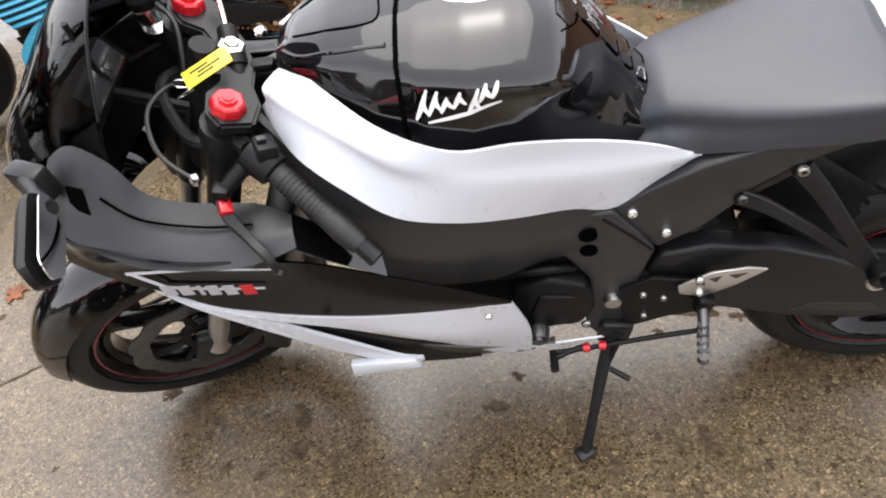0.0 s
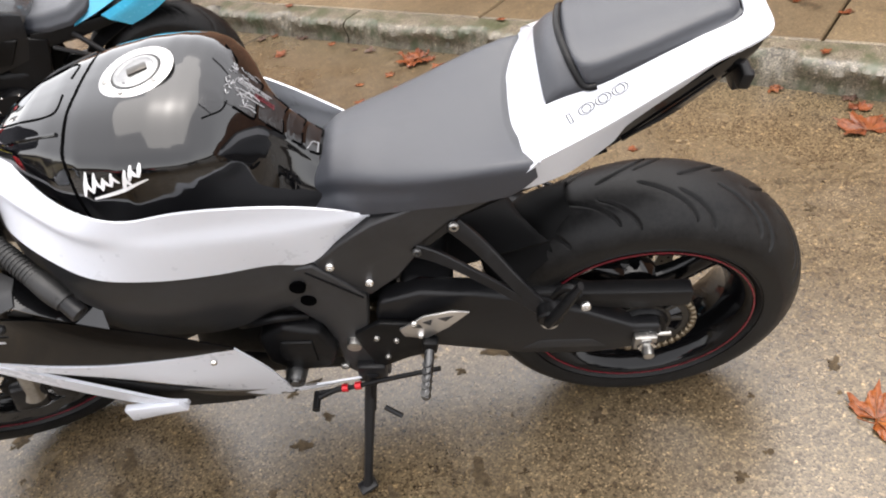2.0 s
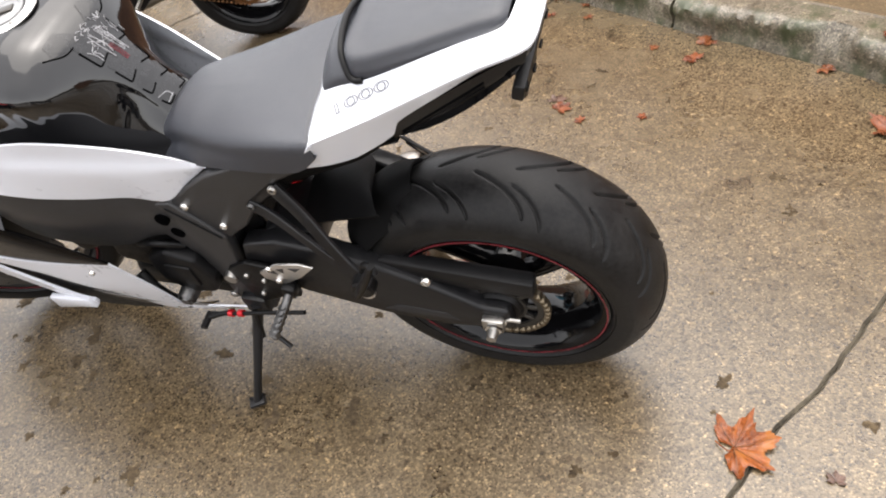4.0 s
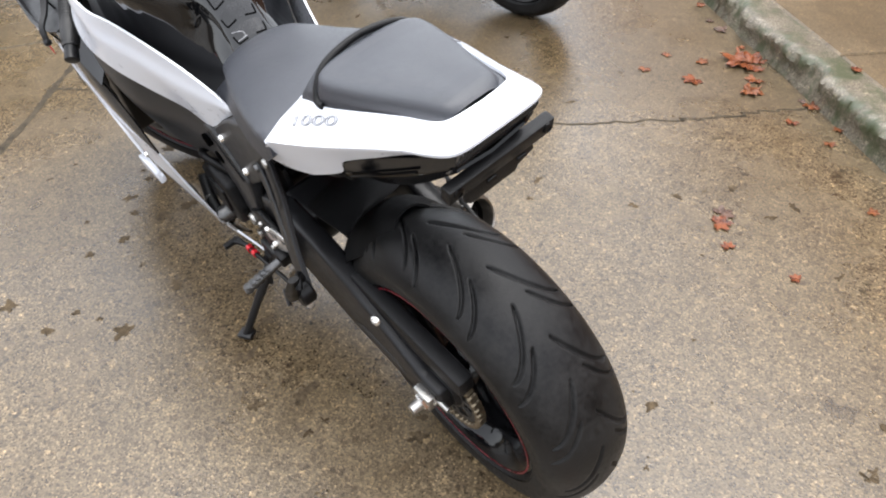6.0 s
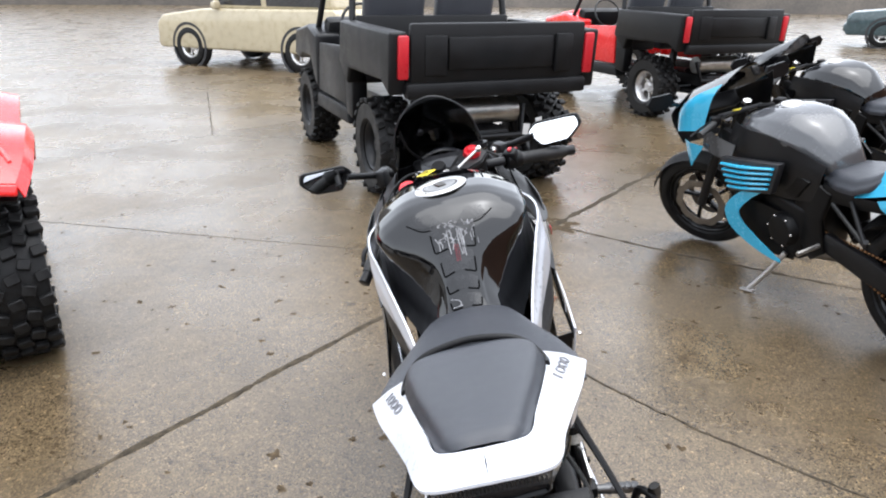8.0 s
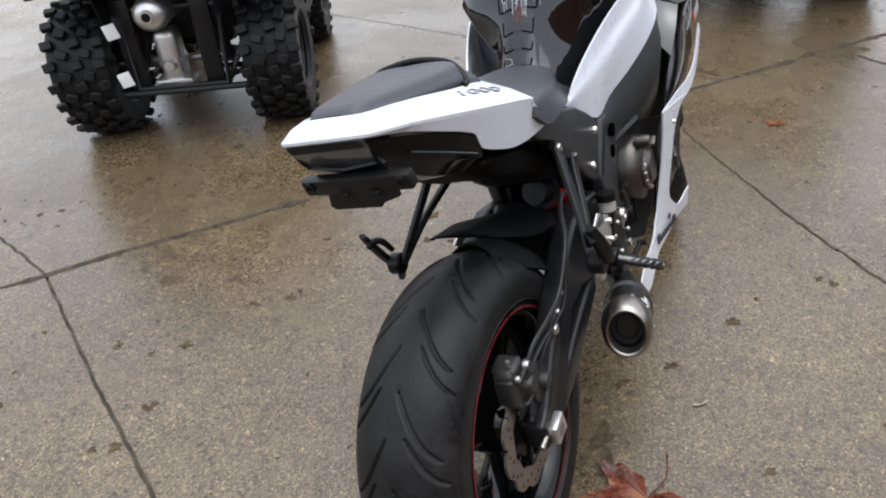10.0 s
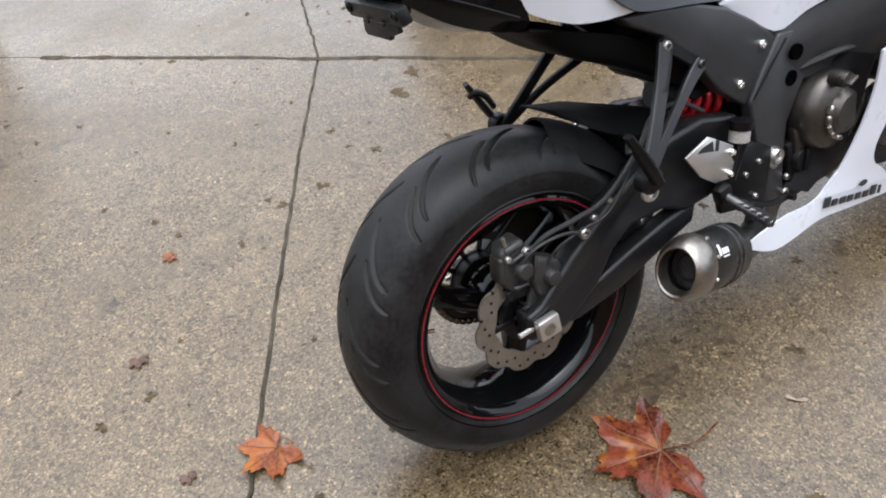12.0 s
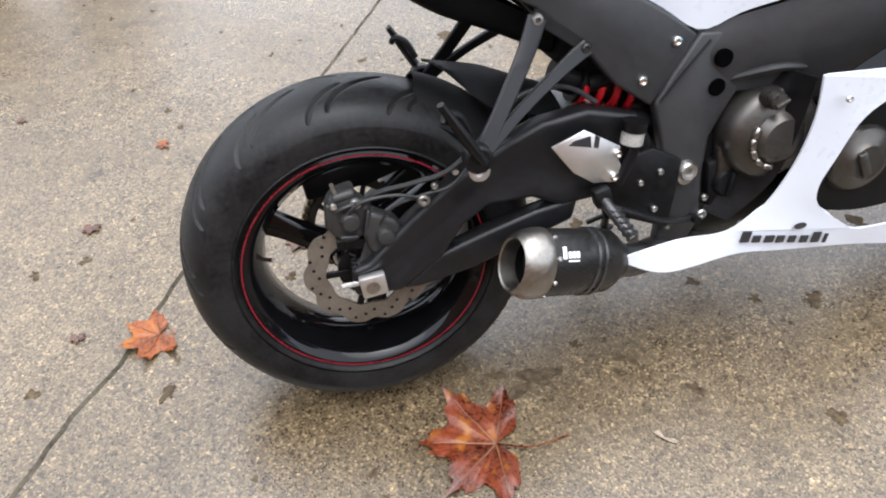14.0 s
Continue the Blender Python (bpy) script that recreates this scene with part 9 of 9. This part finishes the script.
# ---------------------------------------------------------------- far cars
def car(m, paint, label, L, W, H, boxy, name="car"):
    c = thing(name, m, label, name)
    hw = W / 2
    prof = [(-L / 2, 0.35), (-L / 2 + 0.02, 0.70), (-L / 2 + 0.15, 0.82), (-L * 0.22, 0.95), (-L * 0.10, H - 0.06), (-L * 0.04, H), (L * (0.40 if boxy else 0.22), H), (L * (0.47 if boxy else 0.38), 1.0), (L / 2 - 0.03, 0.92), (L / 2, 0.45), (L / 2 - 0.05, 0.32), (-L / 2 + 0.05, 0.30)]
    lower = [(-L / 2, 0.35), (-L / 2 + 0.02, 0.70), (-L / 2 + 0.15, 0.84), (-L * 0.22, 0.96), (L * (0.47 if boxy else 0.38), 1.0), (L / 2 - 0.03, 0.92), (L / 2, 0.45), (L / 2 - 0.05, 0.30), (-L / 2 + 0.05, 0.28)]
    part("body", prism(lower, -hw, hw, 0.09, 4), paint, c, smooth=50)
    up = [(-L * 0.21, 0.94), (-L * 0.09, H - 0.05), (-L * 0.03, H), (L * (0.40 if boxy else 0.22), H), (L * (0.46 if boxy else 0.37), 0.98)]
    part("cabin", prism(up, -hw * 0.86, hw * 0.86, 0.07, 3), paint, c, smooth=50)
    for s in (-1, 1):
        part("side_window", prism([(-L * 0.155, 1.02), (-L * 0.07, H - 0.10), (L * 0.08, H - 0.10), (L * 0.09, 1.02)], *sorted((s * hw * 0.84, s * (hw * 0.86 + 0.006))), 0.01), SMOKE, c)
        part("side_window", prism([(L * 0.115, 1.02), (L * 0.105, H - 0.10), (L * (0.36 if boxy else 0.20), H - 0.12), (L * (0.41 if boxy else 0.31), 1.02)], *sorted((s * hw * 0.84, s * (hw * 0.86 + 0.006))), 0.01), SMOKE, c)
        for x in (-L * 0.31, L * 0.30):
            wh = part("wheel", rim_bm(0.20, 0.09, 0.06, 0.07, 5, wide=0.06), ALU, c, m=Matrix.Translation((x, s * (hw - 0.10), 0.33)))
            part("tyre", plain_tyre(0.33, 0.11, 0.20, 0, nseg=40), RUBBER, wh, m=Matrix.Translation((x, s * (hw - 0.10), 0.33)))
            part("wheel_arch", turned([(0.355, s * (hw - 0.14)), (0.40, s * (hw - 0.14)), (0.40, s * (hw + 0.004)), (0.355, s * (hw + 0.004)), (0.355, s * (hw - 0.14))], 32, Matrix.Translation((x, 0, 0.33))), INK, c)
        part("headlamp", box((0.06, 0.34, 0.14), (-L / 2 + 0.04, s * hw * 0.68, 0.68), (0, 0, 0), 0.03), CLEAR, c)
        part("tail_lamp", box((0.06, 0.22, 0.20), (L / 2 - 0.05, s * hw * 0.78, 0.78), (0, 0, 0), 0.03), REDPL, c)
        part("door_mirror", box((0.10, 0.16, 0.12), (-L * 0.13, s * (hw + 0.02), 1.02), (0, 0, 0), 0.03), paint, c)
    part("windscreen", box((0.02, W * 0.74, 0.52), (-L * 0.152, 0, (H + 0.93) / 2), (0, math.degrees(math.atan2(L * 0.12, H - 1.0)), 0), 0.01), SMOKE, c)
    part("bumper", box((0.14, W * 0.94, 0.20), (-L / 2 + 0.02, 0, 0.46), (0, 0, 0), 0.05), paint if not boxy else PLASTIC, c)
    part("bumper", box((0.14, W * 0.94, 0.20), (L / 2 - 0.02, 0, 0.48), (0, 0, 0), 0.05), paint if not boxy else PLASTIC, c)
    return c


car(pose(-17.6, 12.6, 0, 0, 0, 60), TEAL, "dark teal saloon car parked across the wet lot", 4.6, 1.75, 1.42, False)
car(pose(-14.2, 13.6, 0, 0, 0, 55), TEAL, "dark green estate car parked near the shop wall", 4.5, 1.8, 1.6, True)
car(pose(-12.4, -3.1, 0, 0, 0, 62), BEIGE, "beige off-road car with rusty sills and big wheels", 4.0, 1.75, 1.75, True, "off_road_car")

# the lot's far edge: an unseen dark ring added to darken low reflections
rim_rows = []
for i in range(181):
    a = 2 * math.pi * i / 180
    h = 4.5 + 3.0 * noise.noise(Vector((math.cos(a) * 5, math.sin(a) * 5, 1))) + 1.6 * noise.noise(Vector((math.cos(a) * 30, math.sin(a) * 30, 2)))
    d = 48 + 6 * noise.noise(Vector((math.cos(a) * 3, math.sin(a) * 3, 5)))
    rim_rows.append([(d * math.cos(a), d * math.sin(a), -0.1), ((d + 1) * math.cos(a), (d + 1) * math.sin(a), h * 0.5), ((d + 3) * math.cos(a), (d + 3) * math.sin(a), h)])
FARRING = mat("far_ring_brown", (0.07, 0.06, 0.05), 0.9, var=0.4, scale=0.8)
tagged(part("backdrop", grid_bm(rim_rows), FARRING, None, "", 60), "unseen dark ring of stand-in trees round the lot", "backdrop", "", "structure")

# ---------------------------------------------------------------- fallen leaves


MAPLE = ((0, 1.00), (7, 0.80), (12, 0.86), (17, 0.66), (23, 0.58), (30, 0.60), (37, 0.76), (43, 0.74), (48, 0.97), (54, 0.76), (60, 0.80), (67, 0.60), (76, 0.50), (86, 0.56), (93, 0.70), (100, 0.78), (107, 0.58), (114, 0.60), (126, 0.42), (144, 0.30))


def maple_bm(size, seed, crumple=0.12, lobes=5, full=0.50):
    """A maple leaf: five toothed lobes, curled and creased."""
    rnd = random.Random(seed)
    half = math.pi * 0.80
    out = []
    n = 150
    for i in range(n + 1):
        a = -half + 2 * half * i / n
        if lobes == 5:
            r = float(np.interp(abs(math.degrees(a)), [m[0] for m in MAPLE], [m[1] for m in MAPLE]))
            r = r + max(0.0, full - 0.40) * (0.9 - r) * (1 - abs(a) / half)
        else:
            k = (a + half) / (2 * half) * (lobes - 1)
            r = (1.0 - 0.22 * abs(round(k) - (lobes - 1) / 2)) * (full + (1 - full) * max(0.0, 1 - abs(k - round(k)) * 2.0) ** 1.1)
        r *= 1 + 0.10 * (abs((i * 0.37) % 1 - 0.5) - 0.25) + 0.05 * (rnd.random() - 0.5) + 0.12 * noise.noise(Vector((a * 1.3, seed * 2.7, 0)))
        out.append((r * math.cos(a), r * math.sin(a)))
    bm = bmesh.new()
    rings = []
    for f in (0.12, 0.35, 0.6, 0.82, 1.0):
        rings.append([bm.verts.new((x * f * size, y * f * size, 0)) for x, y in out])
    c = bm.verts.new((0, 0, 0))
    for i in range(n):
        bm.faces.new((c, rings[0][i], rings[0][i + 1]))
        for a, b in zip(rings, rings[1:]):
            bm.faces.new((a[i], b[i], b[i + 1], a[i + 1]))
    for v in bm.verts:
        d = v.co.length / size
        ang = math.atan2(v.co.y, v.co.x)
        kk = (ang + half) / (2 * half) * (lobes - 1)
        ridge = abs(kk - round(kk))
        h = 0.05 * d * ridge + crumple * (noise.noise(Vector((v.co.x / size * 1.8, v.co.y / size * 1.8, seed * 3.1))) + 0.35) * d + crumple * 0.45 * noise.noise(Vector((v.co.x / size * 5, v.co.y / size * 5, seed))) + 0.02 * abs(math.sin(ang * 9)) * d
        v.co.z = max(0.0, h) * size + 0.002
    veins = []
    for q in range(lobes):
        i = round(n * (0.5 + (q - (lobes - 1) / 2) * (0.173 if lobes == 5 else 0.25)))
        veins.append([c.co + Vector((0, 0, 0.0012))] + [rg[i].co + Vector((0, 0, 0.0012)) for rg in rings[:-1]])
    bm.normal_update()
    if sum(f.normal.z for f in bm.faces) < 0:
        bmesh.ops.reverse_faces(bm, faces=bm.faces)
    solid(bm, 0.0006)
    return bm, veins


VEIN = mat("pale_leaf_vein", (0.13, 0.048, 0.016), 0.5, var=0.3, scale=40)


def leaf(x, y, size, yaw, material, label, seed, z=0.0, crumple=0.12, lobes=5, stalk=0.0, full=0.50):
    ob = thing("leaf", pose(x, y, z + 0.0015, 0, 0, yaw), label, "leaf", "fallen leaves")
    bm, veins = maple_bm(size, seed, crumple, lobes, full)
    part("blade", bm, material, ob, smooth=70)
    if size > 0.06:
        for path in veins:
            part("vein", tube(path, [size * 0.014, size * 0.010, size * 0.004], 5, 12), VEIN, ob)
    if stalk:
        part("stalk", tube([(0, 0, 0.004), (-stalk * 0.5, 0.012 * math.sin(seed), 0.010), (-stalk, 0.02 * math.sin(seed * 2), 0.004)], [0.0022, 0.0012, 0.0018], 6, 12), material, ob)
    return ob


LEAF_B = leaf_mat("wet_mottled_maple_leaf", (0.030, 0.007, 0.004), (0.12, 0.024, 0.008), (0.22, 0.075, 0.012))
LEAF_C = leaf_mat("bright_orange_maple_leaf", (0.11, 0.026, 0.008), (0.20, 0.055, 0.012), (0.26, 0.085, 0.014))
leaf(-0.190, 0.214, 0.155, -12, LEAF_B, "large wet red-brown maple leaf with a long stalk", 21, stalk=0.14, crumple=0.15, full=0.62)
leaf(0.462, -0.205, 0.092, 20, LEAF_C, "bright orange maple leaf beside the slab joint", 23, stalk=0.03, crumple=0.22)
leaf(0.66, -0.61, 0.034, 80, LEAF_D, "small soaked dark leaf on concrete", 24)
leaf(0.50, -0.94, 0.030, 10, LEAF_O, "small orange leaf lying on wet concrete", 25)
leaf(0.94, -1.17, 0.022, 40, LEAF_D, "tiny dark leaf lying on wet concrete", 26)
leaf(0.64, -0.24, 0.024, 90, LEAF_D, "tiny dark curled leaf", 27)
leaf(0.146, -0.447, 0.050, 120, LEAF_D, "soaked dull brown leaf on wet concrete", 28)
leaf(-2.30, 0.28, 0.055, 30, LEAF_O, "orange leaf on the wet concrete ahead", 29)
leaf(-0.15, 1.02, 0.050, 45, LEAF_R, "red-brown leaf behind the tail", 30)
leaf(-0.06, 0.95, 0.028, 160, LEAF_R, "small red leaf lying on wet concrete", 31)
leaf(0.14, 0.98, 0.026, 200, LEAF_R, "small red leaf lying on wet concrete", 32)
leaf(0.11, 1.44, 0.028, 15, LEAF_O, "small orange leaf near the kerb", 33)
leaf(-0.17, 1.07, 0.045, 75, LEAF_D, "dark purple soaked leaf", 34)
leaf(-0.73, 2.08, 0.085, 140, LEAF_R, "large red-brown leaf in the gutter", 35, crumple=0.25)
leaf(-0.59, 1.84, 0.070, 20, LEAF_O, "orange leaf near the kerb", 36, crumple=0.25)
leaf(-0.78, 1.76, 0.060, 260, LEAF_R, "red-brown leaf on the concrete", 37)
leaf(-0.97, 1.68, 0.035, 300, LEAF_O, "small orange leaf lying on wet concrete", 38)
leaf(-1.00, 1.85, 0.030, 80, LEAF_O, "small orange leaf lying on wet concrete", 39)
leaf(-0.87, 1.92, 0.040, 10, LEAF_O, "orange leaf lying by the kerb", 40)
leaf(-1.53, 2.42, 0.060, 190, LEAF_R, "red leaf in the gutter", 41, crumple=0.25)
leaf(-1.75, 2.89, 0.055, 50, LEAF_O, "orange leaf lying by the kerb", 42)
pale = leaf(-0.51, 0.27, 0.030, 45, mat("pale_bleached_leaf", (0.24, 0.19, 0.14), 0.6, var=0.2), "pale bleached willow leaf", 43, lobes=2)
for v in pale.children[0].data.vertices:
    v.co.x *= 0.30
gut = random.Random(77)
for k in range(34):
    u, d = gut.uniform(-1.2, 3.6), -abs(gut.gauss(0.02, 0.10))
    x, y = kpt(u, d)
    leaf(x, y, gut.uniform(0.018, 0.06), gut.uniform(0, 360), gut.choice((LEAF_O, LEAF_R, LEAF_R, LEAF_D)), "wet fallen leaf caught along the kerb", 100 + k, crumple=0.25)
for k in range(16):
    u, d = gut.uniform(-1.0, 4.5), gut.uniform(0.05, 0.8)
    x, y = kpt(u, d)
    leaf(x, y, gut.uniform(0.02, 0.05), gut.uniform(0, 360), gut.choice((LEAF_O, LEAF_R)), "fallen leaf on the pavement", 150 + k, z=0.125, crumple=0.2)


for x, y, size, yaw, tone, seed in ((-0.728, 2.062, 0.13, 200, LEAF_R, 302), (0.859, 0.911, 0.11, 95, LEAF_R, 303)):
    leaf(x, y, size, yaw, tone, "wet fallen maple leaf near the kerb", seed, crumple=0.22)


# oil spots and gum on the concrete, with uneven edges
def spot(x, y, r, seed, stretch=1.0, yaw=0):
    bm = bmesh.new()
    ring_ = []
    for i in range(28):
        a = 2 * math.pi * i / 28
        rr = r * (0.75 + 1.1 * noise.noise(Vector((math.cos(a) * 1.6, math.sin(a) * 1.6, seed * 5.3))))
        p = pose(x, y, 0, 0, 0, yaw) @ Vector((rr * math.cos(a) * stretch, rr * math.sin(a), 0))
        ring_.append(bm.verts.new((p.x, p.y, 0.0007 + 0.00002 * (seed % 40))))
    bm.faces.new(ring_)
    return bm


STAIN = mat("old_oil_stain", (0.038, 0.027, 0.017), 0.8, var=0.5, scale=60, bump=0.3, bscale=200, col2=(0.074, 0.054, 0.032), spec=0.12)
stains = [(-1.39, -0.33, 0.020, 1), (-1.23, -0.28, 0.026, 1.3), (-0.36, -0.285, 0.034, 1.2), (-1.25, -0.19, 0.028, 1.6), (-0.10, -0.15, 0.020, 1), (-0.40, -0.39, 0.018, 1), (0.17, -0.32, 0.016, 1), (-0.69, -0.39, 0.014, 1), (-0.82, -0.55, 0.022, 1.3), (-1.19, -0.52, 0.020, 1), (0.03, -1.01, 0.020, 1), (-0.43, -1.39, 0.034, 1.5), (-0.99, 0.01, 0.024, 1), (-1.72, 0.75, 0.035, 1.3), (-0.51, 0.08, 0.018, 1.2), (-0.30, 0.09, 0.034, 1.9), (0.54, 0.68, 0.024, 1)]
stains += [(-0.55, -1.5, 0.030, 1.4), (-0.2, -1.1, 0.018, 1), (-1.6, -0.1, 0.024, 1), (-1.1, -0.75, 0.022, 1.2), (-0.42, 0.02, 0.014, 1), (-0.62, 0.18, 0.016, 1), (-0.86, 0.30, 0.020, 1.4), (-0.905, -0.373, 0.017, 1.2), (-0.624, -0.245, 0.020, 1), (-0.793, -0.181, 0.022, 1.3), (-0.551, -0.339, 0.018, 1.5), (-1.145, -0.319, 0.020, 1), (-0.542, -0.342, 0.012, 1), (-1.607, -0.123, 0.02, 1.3), (-1.197, -0.418, 0.016, 1), (-0.257, -0.33, 0.014, 1)]
for k, (x, y, r, st) in enumerate(stains):
    tagged(part("stain", spot(x, y, r, k, st, k * 37), STAIN, None, "", 0), "dark oil stain soaked into the concrete", "stain", "oil stains")
for k, (x, y, r, st) in enumerate(((-3.42, 0.42, 0.13, 1.7), (-3.50, 0.47, 0.08, 1.4), (-3.32, 0.50, 0.07, 1.2), (-3.40, 0.58, 0.05, 1.6))):
    tagged(part("stain", spot(x, y, r, 61 + k, st, 30 + k * 37), STAIN, None, "", 0), "broad dark oil patch where two joints meet", "stain", "oil stains")
srnd = random.Random(9)
many = []
for k in range(620):
    many.append(spot(srnd.uniform(-4.5, 1.6), srnd.uniform(-2.6, 1.6), 0.003 + 0.013 * srnd.random() ** 2.2, 200 + k, srnd.uniform(1, 1.6), srnd.uniform(0, 180)))
tagged(part("small_spots", join(*many), STAIN, None, "", 0), "scatter of small dark spots on the concrete", "stains", "", "stuff")

# ---------------------------------------------------------------- bricks of the wall, last


def brick_data(w, name):
    b = box((w, 0.03, 0.062), (0, 0, 0), (0, 0, 0), 0.004, 1)
    me = bpy.data.meshes.new(name)
    b.to_mesh(me)
    b.free()
    me.materials.append(BRICK)
    return me


brick_full = brick_data(0.205, "brick_full")
yaw = math.atan2(KT.y, KT.x)
rest = bmesh.new()
brick_rnd = random.Random(5)
for row in range(24):
    for col in range(-28, 39):
        u = col * 0.217 + (0.1085 if row % 2 else 0)
        at = (*kpt(u, WALL_D), 0.16 + row * 0.075)
        jig = 0.002 * (brick_rnd.random() - 0.5)
        if row < 6 and -8 <= col < 34:
            ob = new("brick", brick_full)
            ob.parent = wall
            ob.matrix_local = pose(at[0] + jig, at[1] + jig, at[2], 0, 0, math.degrees(yaw))
        else:
            b = box((0.205, 0.03, 0.062), (0, 0, 0), (0, 0, 0), 0, 1)
            bmesh.ops.transform(b, matrix=pose(at[0], at[1], at[2], 0, 0, math.degrees(yaw)), verts=b.verts)
            me = bpy.data.meshes.new("tmp")
            b.to_mesh(me)
            b.free()
            rest.from_mesh(me)
            bpy.data.meshes.remove(me)
tagged(part("upper_brickwork", rest, BRICK, wall, "", 0), kind="stuff")
